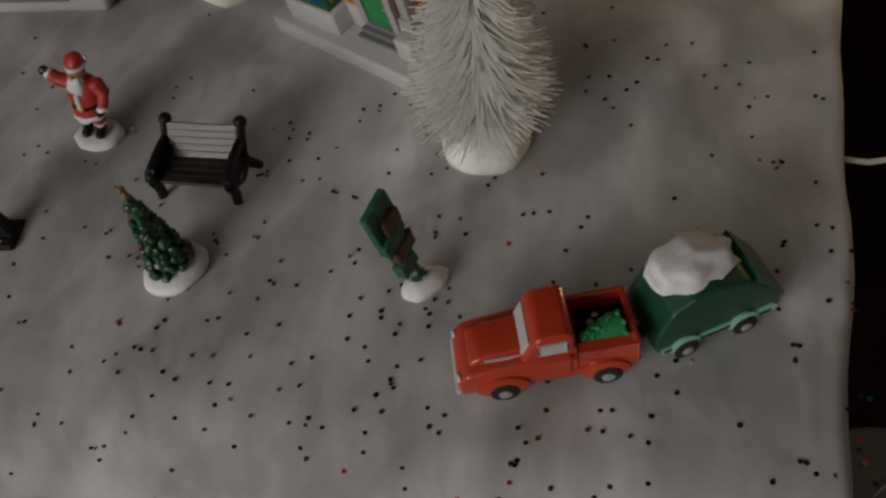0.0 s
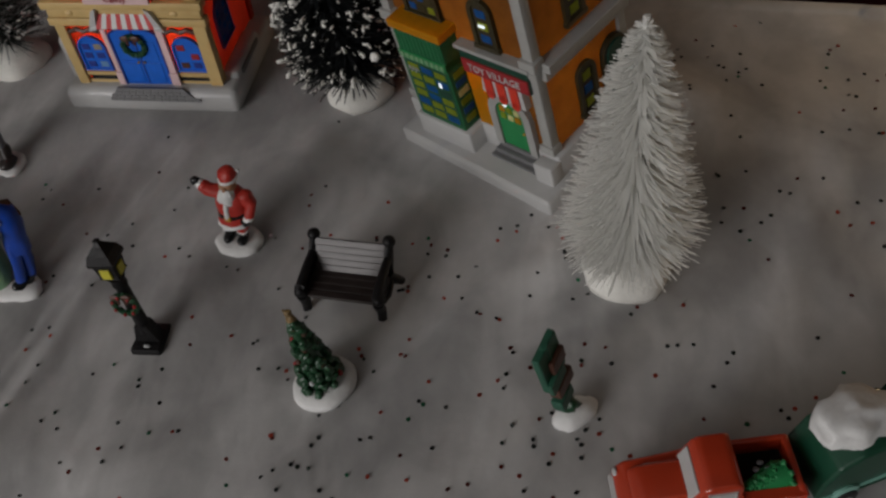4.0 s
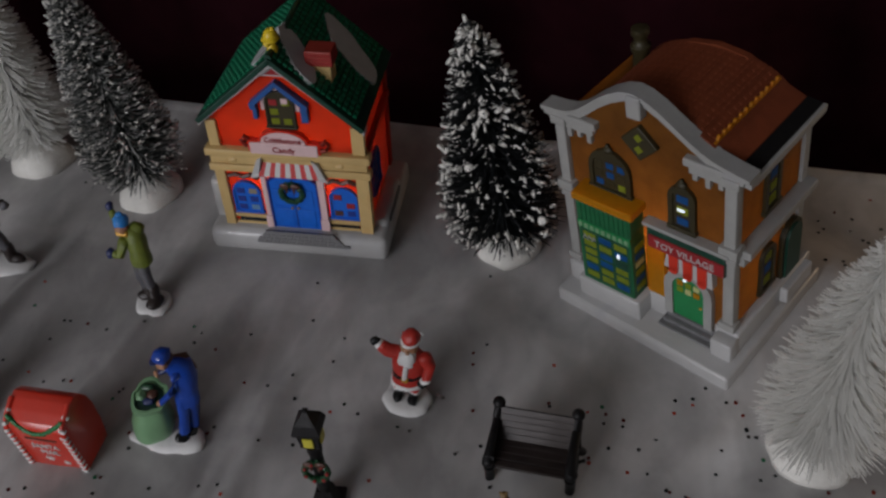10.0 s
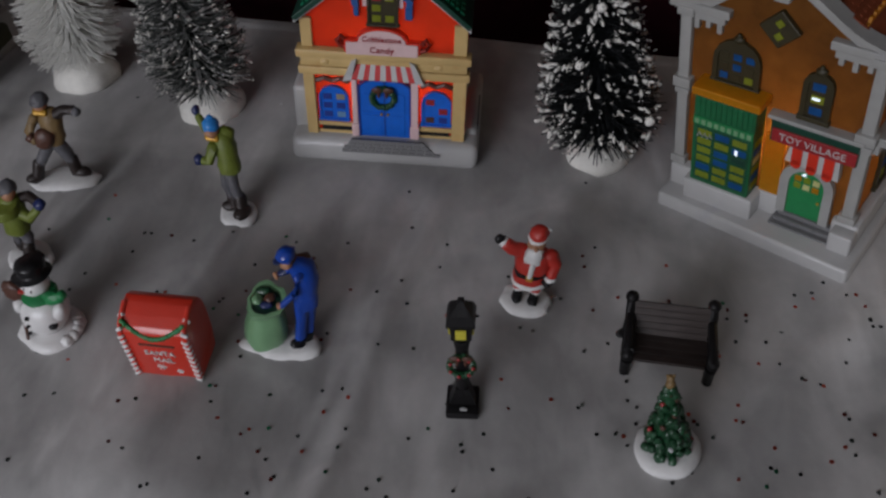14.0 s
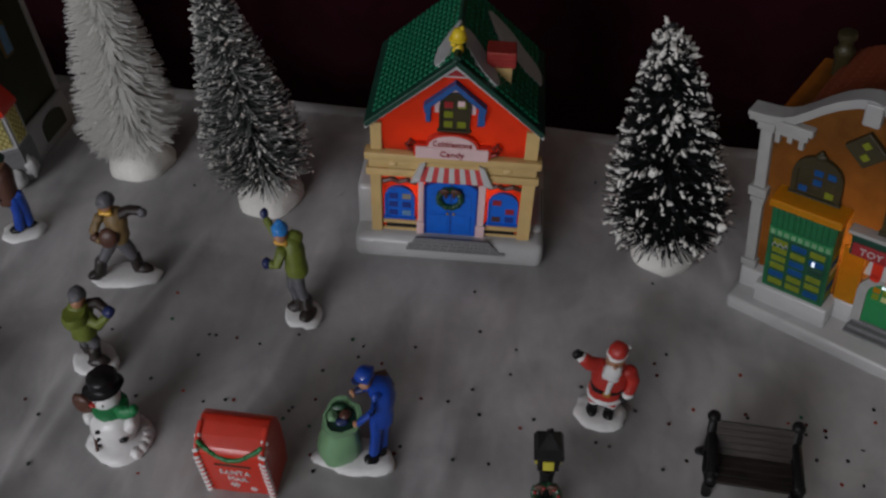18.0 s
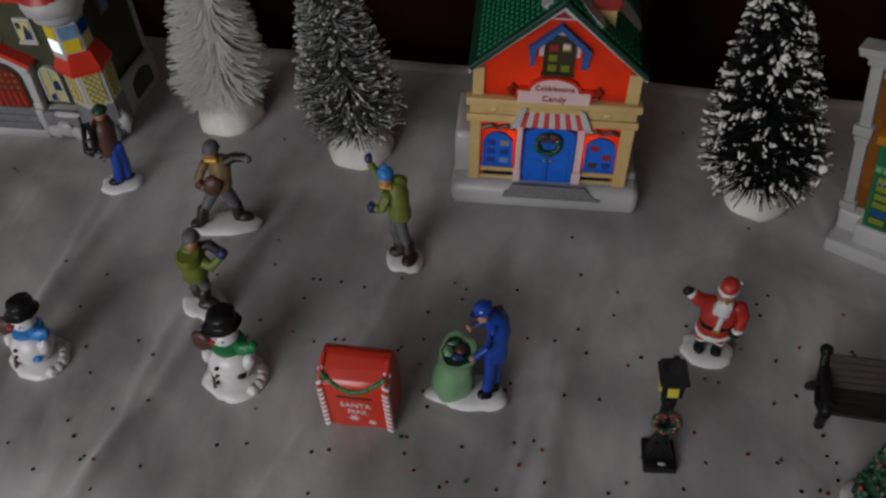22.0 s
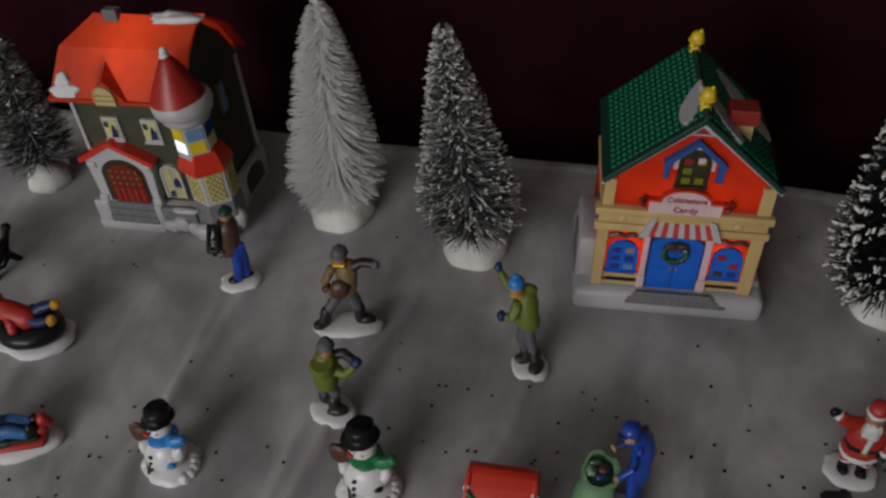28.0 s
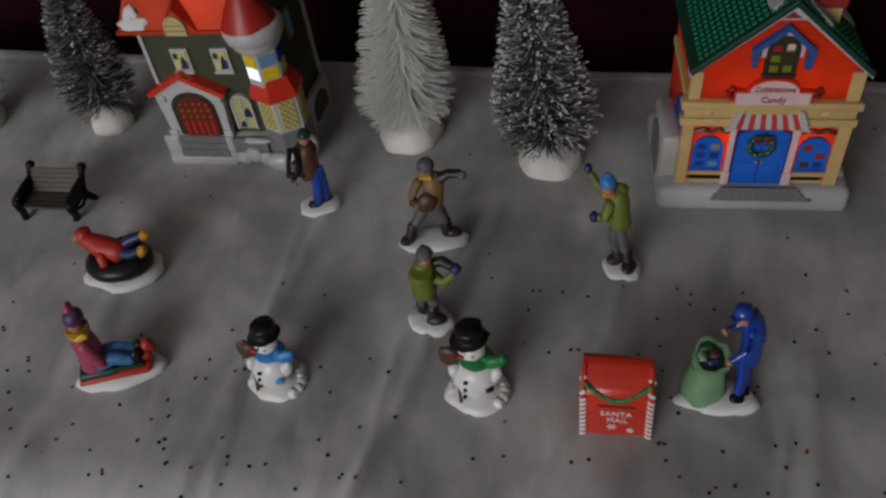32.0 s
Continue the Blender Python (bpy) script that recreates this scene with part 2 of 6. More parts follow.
FLOCK = mat("flocked_snow", (0.78, 0.77, 0.72), 0.75, vary=0.08, bump=0.6)
GLITTER = island_mat("glitter_flake", [(0.0, (0.9, 0.9, 0.9)), (0.5, (0.6, 0.85, 0.9)), (0.75, (0.9, 0.8, 0.5))], 0.12, 1.0)
CONFETTI = island_mat("foil_confetti", [(0.0, (0.03, 0.035, 0.035)), (0.46, (0.04, 0.06, 0.05)), (0.60, (0.14, 0.02, 0.015)), (0.74, (0.5, 0.08, 0.05)), (0.90, (0.03, 0.18, 0.09)), (0.965, (0.12, 0.13, 0.12)), (0.985, (0.8, 0.8, 0.8))], 0.3, 0.8)


def cloth_mat():
    """Thin felt batting: cloudy density, drawn-out paler streaks, soft fibre relief."""
    m = mat("white_felt_batting", (0.36, 0.355, 0.35), 0.95, vary=0.05, scale=260)
    nt = m.node_tree
    b = nt.nodes["Principled BSDF"]
    b.inputs["Sheen Weight"].default_value = 0.3
    tc = nt.nodes.new("ShaderNodeTexCoord")

    def cloud(scale, detail, turn=0.0, stretch=(1, 1, 1), twist=0.0):
        mp = nt.nodes.new("ShaderNodeMapping")
        mp.inputs["Rotation"].default_value = (0, 0, radians(turn))
        mp.inputs["Scale"].default_value = stretch
        n = nt.nodes.new("ShaderNodeTexNoise")
        n.inputs["Scale"].default_value, n.inputs["Detail"].default_value, n.inputs["Distortion"].default_value = scale, detail, twist
        nt.links.new(tc.outputs["Object"], mp.inputs["Vector"])
        nt.links.new(mp.outputs[0], n.inputs["Vector"])
        return n.outputs["Fac"]

    def math_node(op, a, c):
        k = nt.nodes.new("ShaderNodeMath")
        k.operation = op
        for s, v in zip(k.inputs, (a, c)):
            if isinstance(v, (int, float)):
                s.default_value = v
            else:
                nt.links.new(v, s)
        return k.outputs[0]

    def spread(v, lo, hi, to_lo, to_hi):
        r = nt.nodes.new("ShaderNodeMapRange")
        r.interpolation_type = "SMOOTHSTEP"
        for name, x in zip(("From Min", "From Max", "To Min", "To Max"), (lo, hi, to_lo, to_hi)):
            r.inputs[name].default_value = x
        nt.links.new(v, r.inputs["Value"])
        return r.outputs[0]

    wide = spread(cloud(13, 3, 0, (1, 1, 1), 0.6), 0.34, 0.66, 0.80, 1.30)
    puff = spread(cloud(38, 4, 20, (1, 0.6, 1), 0.5), 0.32, 0.68, 0.86, 1.15)
    streak = spread(cloud(30, 3, 25, (1, 0.14, 1), 0.3), 0.54, 0.76, 0.98, 1.28)
    tone = math_node("MULTIPLY", math_node("MULTIPLY", wide, puff), streak)
    old = b.inputs["Base Color"].links[0].from_socket
    sc = nt.nodes.new("ShaderNodeVectorMath")
    sc.operation = "SCALE"
    nt.links.new(old, sc.inputs[0])
    nt.links.new(tone, sc.inputs["Scale"])
    nt.links.new(sc.outputs[0], b.inputs["Base Color"])
    relief = math_node("ADD", math_node("MULTIPLY", cloud(1100, 2), 0.03), math_node("ADD", math_node("MULTIPLY", cloud(60, 2, 20, (1, 0.5, 1), 0.5), 0.55), math_node("MULTIPLY", cloud(24, 2, 25, (1, 0.25, 1), 0.4), 1.4)))
    bp = nt.nodes.new("ShaderNodeBump")
    bp.inputs["Strength"].default_value, bp.inputs["Distance"].default_value = 0.6, 0.0026
    nt.links.new(relief, bp.inputs["Height"])
    nt.links.new(bp.outputs[0], b.inputs["Normal"])
    return m


CLOTH = cloth_mat()
CURTAIN = mat("maroon_curtain_cloth", (0.022, 0.0042, 0.0075), 0.95, vary=0.35, scale=60, bump=0.3, bump_scale=1500)
CURTAIN.node_tree.nodes["Principled BSDF"].inputs["Specular IOR Level"].default_value = 0.05
PLASTER = mat("wall_plaster", (0.42, 0.40, 0.37), 0.9, vary=0.05, scale=20, bump=0.2, bump_scale=200)
CEIL = mat("ceiling_paint", (0.6, 0.6, 0.58), 0.9, vary=0.03, scale=10)
FLOORW = mat("floor_boards", (0.10, 0.085, 0.07), 0.5, vary=0.3, scale=12, bump=0.2, bump_scale=60)
TABLEW = mat("table_wood", (0.12, 0.06, 0.03), 0.4, vary=0.3, scale=30, bump=0.2)
WOODF = mat("window_frame_paint", (0.7, 0.7, 0.68), 0.4, vary=0.04)
CABLE = mat("white_cable_plastic", (0.7, 0.68, 0.64), 0.4, vary=0.03)

# ---- building blocks; coordinates in millimetres ----
MM = 0.001


def part(name, bm, material, parent, label="", smooth=None):
    """Link a bmesh (millimetres) as one mesh object under a thing or a part."""
    me = bpy.data.meshes.new(name)
    bmesh.ops.recalc_face_normals(bm, faces=bm.faces)
    bm.transform(Matrix.Scale(MM, 4))
    bm.to_mesh(me)
    bm.free()
    for mt in material if isinstance(material, (list, tuple)) else [material]:
        me.materials.append(mt)
    if smooth is not None:
        me.shade_smooth()
        if smooth < 180:
            me.set_sharp_from_angle(angle=radians(smooth))
    ob = new(name, me)
    ob.parent = parent
    if label:
        ob["label"] = label
    return ob


def root(name, m, label, category, group=""):
    ob = new(name)
    ob.empty_display_size = 0.01
    ob.matrix_world = m
    return tagged(ob, label, category, group)


def B():
    return bmesh.new()


def setm(bm, n0, idx):
    for f in list(bm.faces)[n0:]:
        f.material_index = idx


def box(bm, x0, x1, y0, y1, z0, z1, bev=0.0, m=None, seg=2):
    b2 = bmesh.new()
    bmesh.ops.create_cube(b2, size=1.0)
    for v in b2.verts:
        v.co = Vector(((x0 + x1) / 2 + v.co.x * (x1 - x0), (y0 + y1) / 2 + v.co.y * (y1 - y0), (z0 + z1) / 2 + v.co.z * (z1 - z0)))
    if bev:
        bmesh.ops.bevel(b2, geom=list(b2.edges), offset=bev, segments=seg, affect="EDGES", profile=0.5)
    return join(bm, b2, m)


def join(bm, b2, m=None):
    if m is not None:
        b2.transform(m)
    vs = {}
    for v in b2.verts:
        vs[v] = bm.verts.new(v.co)
    for f in b2.faces:
        try:
            nf = bm.faces.new([vs[v] for v in f.verts])
            nf.material_index = f.material_index
        except ValueError:
            pass
    b2.free()
    return bm


def prism(bm, pts, y0, y1, m=None):
    """A polygon in (x, z) pushed from y0 to y1."""
    b2 = bmesh.new()
    a = [b2.verts.new((x, y0, z)) for x, z in pts]
    b = [b2.verts.new((x, y1, z)) for x, z in pts]
    n = len(pts)
    b2.faces.new(a)
    b2.faces.new(b[::-1])
    for i in range(n):
        b2.faces.new((a[i], a[(i + 1) % n], b[(i + 1) % n], b[i]))
    return join(bm, b2, m)


def lathe(bm, prof, n=20, m=None, wob=0.0, seed=0):
    """A profile of (r, z) turned round z; wob: an uneven rim."""
    b2 = bmesh.new()
    rings = []
    for k, (r, z) in enumerate(prof):
        ring = []
        for i in range(n):
            a = math.tau * i / n
            w = 1 + wob * noise.noise(Vector((math.cos(a) * 1.7, math.sin(a) * 1.7, seed + z * 0.02)))
            ring.append(b2.verts.new((r * w * math.cos(a), r * w * math.sin(a), z)))
        rings.append(ring)
    for p, q in zip(rings, rings[1:]):
        for i in range(n):
            b2.faces.new((p[i], p[(i + 1) % n], q[(i + 1) % n], q[i]))
    b2.faces.new(rings[0][::-1])
    b2.faces.new(rings[-1])
    return join(bm, b2, m)


import functools


@functools.lru_cache(maxsize=None)
def unit_ball(seg):
    b2 = bmesh.new()
    bmesh.ops.create_uvsphere(b2, u_segments=seg, v_segments=max(4 if seg < 7 else 6, seg * 2 // 3), radius=1)
    b2.verts.index_update()
    got = [v.co.copy() for v in b2.verts], [[v.index for v in f.verts] for f in b2.faces]
    b2.free()
    return got


def ball(bm, c, r, m=None, seg=14, lump=0.0, seed=0):
    r = r if isinstance(r, (tuple, list)) else (r, r, r)
    c = Vector(c)
    verts, faces = unit_ball(seg)
    off = Vector((seed, seed * 0.7, 3.1))
    out = []
    for u in verts:
        k = 1 + lump * noise.noise(u * 2.1 + off) if lump else 1
        p = Vector((u.x * r[0] * k, u.y * r[1] * k, u.z * r[2] * k))
        out.append(bm.verts.new((m @ p if m is not None else p) + c))
    for f in faces:
        bm.faces.new([out[q] for q in f])
    return bm


def tube(bm, pts, r, n=8, m=None, closed=False):
    """A round bar along points; r: one radius or one a point."""
    b2 = bmesh.new()
    pts = [Vector(p) for p in pts]
    rs = r if isinstance(r, (tuple, list)) else [r] * len(pts)
    rings = []
    for i, p in enumerate(pts):
        if closed:
            d = pts[(i + 1) % len(pts)] - pts[i - 1]
        else:
            d = pts[min(i + 1, len(pts) - 1)] - pts[max(i - 1, 0)]
        d.normalize()
        s = d.cross(Vector((0, 0, 1)) if abs(d.z) < 0.9 else Vector((1, 0, 0))).normalized()
        u = s.cross(d)
        rings.append([b2.verts.new(p + (s * math.cos(math.tau * k / n) + u * math.sin(math.tau * k / n)) * rs[i]) for k in range(n)])
    for p, q in zip(rings, rings[1:] + ([rings[0]] if closed else [])):
        for k in range(n):
            b2.faces.new((p[k], p[(k + 1) % n], q[(k + 1) % n], q[k]))
    if not closed:
        b2.faces.new(rings[0][::-1])
        b2.faces.new(rings[-1])
    return join(bm, b2, m)


def arch_pts(x0, x1, z0, z1, n=10, rise=None):
    """An upright panel with a round head."""
    w = (x1 - x0) / 2
    rise = w if rise is None else rise
    c = (x0 + x1) / 2
    return [(x0, z0), (x1, z0)] + [(c + w * math.cos(math.pi * i / n), z1 - rise + rise * math.sin(math.pi * i / n)) for i in range(n + 1)]


def ring_arch(bm, x0, x1, z0, z1, y0, y1, t, rise=None, n=10):
    """A frame of width t round an arched opening, open at the foot."""
    o, i = arch_pts(x0 - t, x1 + t, z0, z1 + t, n, None if rise is None else rise + t), arch_pts(x0, x1, z0, z1, n, rise)
    return prism(bm, o[1:] + o[:1] + i[:1] + i[:0:-1], y0, y1)


# ---- the cloth's height, in metres ----
CANDY = pose(0.0009, -0.0010, 0.0007, -3.57, 3.14, 1.17) @ Matrix.Scale(0.97, 4)
TOY = pose(0.1409, -0.0122, -0.0047, 3.15, -5.92, -34.45) @ Matrix.Scale(1.021, 4)
VILLA = pose(-0.3314, 0.0503, -0.0052, -2.66, -1.9, -5.26)


def sheet_under(m, u0, u1, v0, v1):
    inv = m.inverted()
    n = m.to_3x3() @ Vector((0, 0, 1))
    o = m.translation

    def f(x, y):
        p = inv @ Vector((x, y, o.z - ((x - o.x) * n.x + (y - o.y) * n.y) / n.z))
        dx = max(u0 - p.x, 0, p.x - u1)
        dy = max(v0 - p.y, 0, p.y - v1)
        d = math.hypot(dx, dy)
        return max(0.0, 1 - d / 0.045), o.z - ((x - o.x) * n.x + (y - o.y) * n.y) / n.z
    return f


BEDS = [sheet_under(CANDY, -0.05, 0.05, -0.002, 0.07), sheet_under(TOY, -0.002, 0.092, -0.002, 0.073), sheet_under(VILLA, 0.0, 0.085, 0.0, 0.066)]


CREASES = ((-0.245, 0.18, 0.0042, 0.0055), (-0.165, 0.30, 0.0042, 0.005), (-0.205, 0.24, 0.002, 0.014), (0.012, 0.20, 0.0038, 0.006), (0.185, 0.75, 0.0052, 0.010), (0.125, 0.62, 0.0044, 0.011), (-0.055, 0.40, 0.0026, 0.007), (0.045, 0.55, 0.0032, 0.010), (-0.33, 0.15, 0.0034, 0.007), (0.24, 0.8, 0.0032, 0.013), (0.30, 0.4, 0.0026, 0.010), (-0.10, 0.3, 0.0022, 0.016), (-0.2402, 0.03, 0.0020, 0.0030), (-0.1743, 0.145, 0.0021, 0.0030), (0.002, 0.26, 0.0016, 0.0026), (-0.088, 0.36, 0.0014, 0.0028))


def height(x, y):
    h = 0.0034 * noise.noise(Vector((x * 12, y * 12, 0.3))) + 0.0016 * noise.noise(Vector((x * 27 + y * 12, y * 16, 2.3))) + 0.0007 * noise.noise(Vector((x * 45, y * 45, 5.3)))
    # long soft creases that fan towards the front
    for x0, sl, amp, w in CREASES:
        d = (x - x0) - sl * (y + 0.12) + 0.004 * noise.noise(Vector((y * 30, x0 * 50, 1.0)))
        fade = max(0.0, min(1.0, (0.02 - y) / 0.06)) * max(0.0, min(1.0, (y + 0.42) / 0.1))
        h += amp * fade * math.exp(-(d / w) ** 2)
    h = h * 0.75 - 0.0012
    # the cloth falls away towards the back edge
    k = max(0.0, min(1.0, (y + 0.005) / 0.075))
    h -= 0.0055 * k * k * (3 - 2 * k)
    for f in BEDS:
        w, z = f(x, y)
        w = w * w * (3 - 2 * w)
        h = h * (1 - w) + (z - 0.0017) * w
    return h


def on(x, y, turn=0.0, sink=0.0006):
    """A pose on the cloth."""
    return pose(x, y, height(x, y) - sink, 0, 0, turn)


# ---- the room, the table and the cloth ----
SL = math.degrees(math.atan2(-0.11, 1.0))
TABLE = pose(0.392, 0.072, 0.0, 0, 0, SL)  # the table's back corner; x runs along its back edge


def slab(name, m, x0, x1, y0, y1, z0, z1, material, bev=0.0):
    bm = box(B(), x0 * 1000, x1 * 1000, y0 * 1000, y1 * 1000, z0 * 1000, z1 * 1000, bev)
    ob = part(name, bm, material, None)
    ob.matrix_world = m
    return tagged(ob, kind="structure")


slab("floor", pose(0, 0, 0), -2.4, 2.2, -2.5, 0.62, -0.80, -0.76, FLOORW)
slab("ceiling", pose(0, 0, 0), -2.4, 2.2, -2.5, 0.62, 1.65, 1.70, CEIL)
slab("wall_north", pose(0, 0, 0), -2.4, 2.2, 0.55, 0.62, -0.76, 1.65, PLASTER)
slab("wall_east", pose(0, 0, 0), 2.12, 2.2, -2.42, 0.55, -0.76, 1.65, PLASTER)
slab("wall_west", pose(0, 0, 0), -2.4, -2.32, -2.42, 0.55, -0.76, 1.65, PLASTER)
bm = B()
for x0, x1, z0, z1 in ((-2320, -2050, -760, 1650), (-450, 2120, -760, 1650), (-2050, -450, -760, 280), (-2050, -450, 1420, 1650)):
    box(bm, x0, x1, -2500, -2420, z0, z1)
ob = tagged(part("wall_south", bm, PLASTER, None), kind="structure")
win = tagged(new("window_1"), "white painted window in the wall facing the table", "window", kind="structure")
win.matrix_world = pose(-1.25, -2.46, 0.85)
bm = B()
for a in ((-800, -750, -30, 30, -570, 570), (750, 800, -30, 30, -570, 570), (-750, 750, -30, 30, -570, -520), (-750, 750, -30, 30, 520, 570), (-20, 20, -25, 25, -520, 520)):
    box(bm, *a, 4)
part("window_frame", bm, WOODF, win)
box(bm := B(), -820, 820, 30, 150, -600, -570, 6)
part("window_sill", bm, WOODF, win)

table = root("table", TABLE, "dark wooden table under the white felt cloth", "table")
part("tabletop", box(B(), -1150, -2, -322, -2, -46, -20, 3), TABLEW, table)
for x in (-1120, -60):
    for y in (-310, -60):
        part("leg", box(B(), x, x + 45, y, y + 45, -760, -46, 3), TABLEW, table)


def roll(b):
    """Past 0.30 m from the back edge the cloth bends down over the table's front: the way along and the drop."""
    s = -b - 0.30
    if s <= 0:
        return b, 0.0
    th = min(s / 0.05, 1.35)
    rest = max(0.0, s - 0.0675)
    return -(0.30 + 0.05 * math.sin(th) + rest * math.cos(1.35)), 0.05 * (1 - math.cos(th)) + rest * math.sin(1.35)


def cloth():
    bm = B()
    nx, ny = 520, 190
    inv = TABLE
    vs = []
    for j in range(ny + 1):
        row = []
        for i in range(nx + 1):
            a, b = -1.17 + 1.20 * i / nx, -0.585 + 0.6 * j / ny
            edge = 0.004 * noise.noise(Vector((a * 16, b * 16, 2.0)))
            over = max(0.0, a + edge - 0.0, 0.0)
            back = max(0.0, b - 0.0 + edge * 0.6)
            drop = 0.0
            if over > 0.004:
                drop -= (over - 0.004) * 2.2
            if back > 0.003:
                drop -= (back - 0.003) * 2.6
            bb, fall = roll(b)
            p = inv @ Vector((a - max(0, over - 0.006) * 0.75, bb - max(0, back - 0.004) * 0.7, 0))
            z = height(p.x, p.y) * (1 if over <= 0 and back <= 0 else 0.5) + drop - fall
            row.append(bm.verts.new((p.x * 1000, p.y * 1000, z * 1000)))
        vs.append(row)
    for j in range(ny):
        for i in range(nx):
            bm.faces.new((vs[j][i], vs[j][i + 1], vs[j + 1][i + 1], vs[j + 1][i]))
    ob = part("felt_cloth", bm, CLOTH, None, smooth=180)
    md = ob.modifiers.new("thick", "SOLIDIFY")
    md.thickness, md.offset = 0.003, -1
    return tagged(ob, "soft wrinkled white felt snow cloth covering the table", "cloth", kind="structure")


cloth()


def curtain():
    bm = B()
    n = 360
    rows = []
    for z in (-740, -300, 60, 200, 500, 1500):
        row = []
        for i in range(n + 1):
            a = -1500 + 2500 * i / n
            s = 16 * math.sin(a / 31 + 1.5 * math.sin(a / 120)) + 10 * noise.noise(Vector((a / 60, z / 700, 1)))
            row.append(bm.verts.new((a, 75 + s + 0.01 * z, z)))
        rows.append(row)
    for p, q in zip(rows, rows[1:]):
        for i in range(n):
            bm.faces.new((p[i], p[i + 1], q[i + 1], q[i]))
    ob = part("curtain", bm, CURTAIN, None, smooth=180)
    ob.matrix_world = TABLE
    md = ob.modifiers.new("thick", "SOLIDIFY")
    md.thickness = 0.002
    return tagged(ob, "dark maroon curtain hanging in folds behind the table", "curtain")


curtain()


def text(name, body, size, x, y, z, material, parent, label="", squash=1.0, lean=0.0, deep=0.25):
    """Raised lettering on an upright face that looks along -y; millimetres."""
    cu = bpy.data.curves.new(name, "FONT")
    cu.body, cu.size, cu.align_x, cu.align_y, cu.extrude = body, size * MM, "CENTER", "CENTER", deep * MM
    cu.resolution_u = 2
    tmp = bpy.data.objects.new(name, cu)
    me = bpy.data.meshes.new_from_object(tmp)
    bpy.data.objects.remove(tmp)
    me.materials.clear()
    me.materials.append(material)
    me.transform(Matrix.Diagonal((squash, 1, 1, 1)))
    ob = new(name, me)
    ob.parent = parent
    ob.matrix_local = pose(x * MM, y * MM, z * MM, 90 + lean, 0, 0)
    if label:
        ob["label"] = label
    return ob


def share(name, ob, parent, m):
    """A piece on the same mesh as ob."""
    o = new(name, ob.data)
    o.parent = parent
    o.matrix_local = m
    return o


def mm(x, y, z, rx=0, ry=0, rz=0):
    return pose(x * MM, y * MM, z * MM, rx, ry, rz)


def wreath(parent, x, y, z, r, name="wreath", rx=0.0):
    bm = B()
    n = 26
    for i in range(n):
        a = math.tau * i / n
        ball(bm, (r * math.cos(a), 0.25 * math.sin(i * 2.4), r * math.sin(a)), r * 0.30, seg=6, lump=0.4, seed=i)
    ob = part(name, bm, LEAF, parent, "green wreath")
    ob.matrix_local = mm(x, y, z, rx)
    bm = B()
    for s in (-1, 1):
        ball(bm, (s * r * 0.5, -r * 0.25, r * 0.95), (r * 0.5, r * 0.16, r * 0.3), seg=8)
        ball(bm, (s * r * 0.35, -r * 0.22, r * 0.55), (r * 0.16, r * 0.12, r * 0.42), seg=8)
    part("bow", bm, BROWN, ob, "dark red bow")
    return ob


def arched_window(parent, x0, x1, z0, z1, y, cols, rows, frame_m, field_m, panes, name="window", t=1.2, seed=1, label=""):
    """A window of raised frame, field and separate panes in the wall plane y (outside is -y)."""
    rnd = random.Random(seed)
    field = part(name, prism(B(), arch_pts(x0, x1, z0, z1), y - 0.7, y + 0.5), field_m, parent, label)
    part("frame", box(ring_arch(B(), x0, x1, z0, z1, y - 1.5, y + 0.4, t), x0 - t - 0.6, x1 + t + 0.6, y - 2.0, y + 0.4, z0 - t, z0, 0.3), frame_m, field)
    w, h = (x1 - x0) / cols, (z1 - z0 - (x1 - x0) * 0.22) / rows
    for j in range(rows):
        for i in range(cols):
            if rnd.random() < 0.12:
                continue
            a, b = x0 + (i + 0.2) * w, x0 + (i + 0.85) * w
            c, d = z0 + (j + 0.2) * h, z0 + (j + 0.82) * h
            part("pane", box(B(), a, b, y - 1.05, y - 0.5, c, d, 0.12, seg=1), rnd.choice(panes), field)
    return field


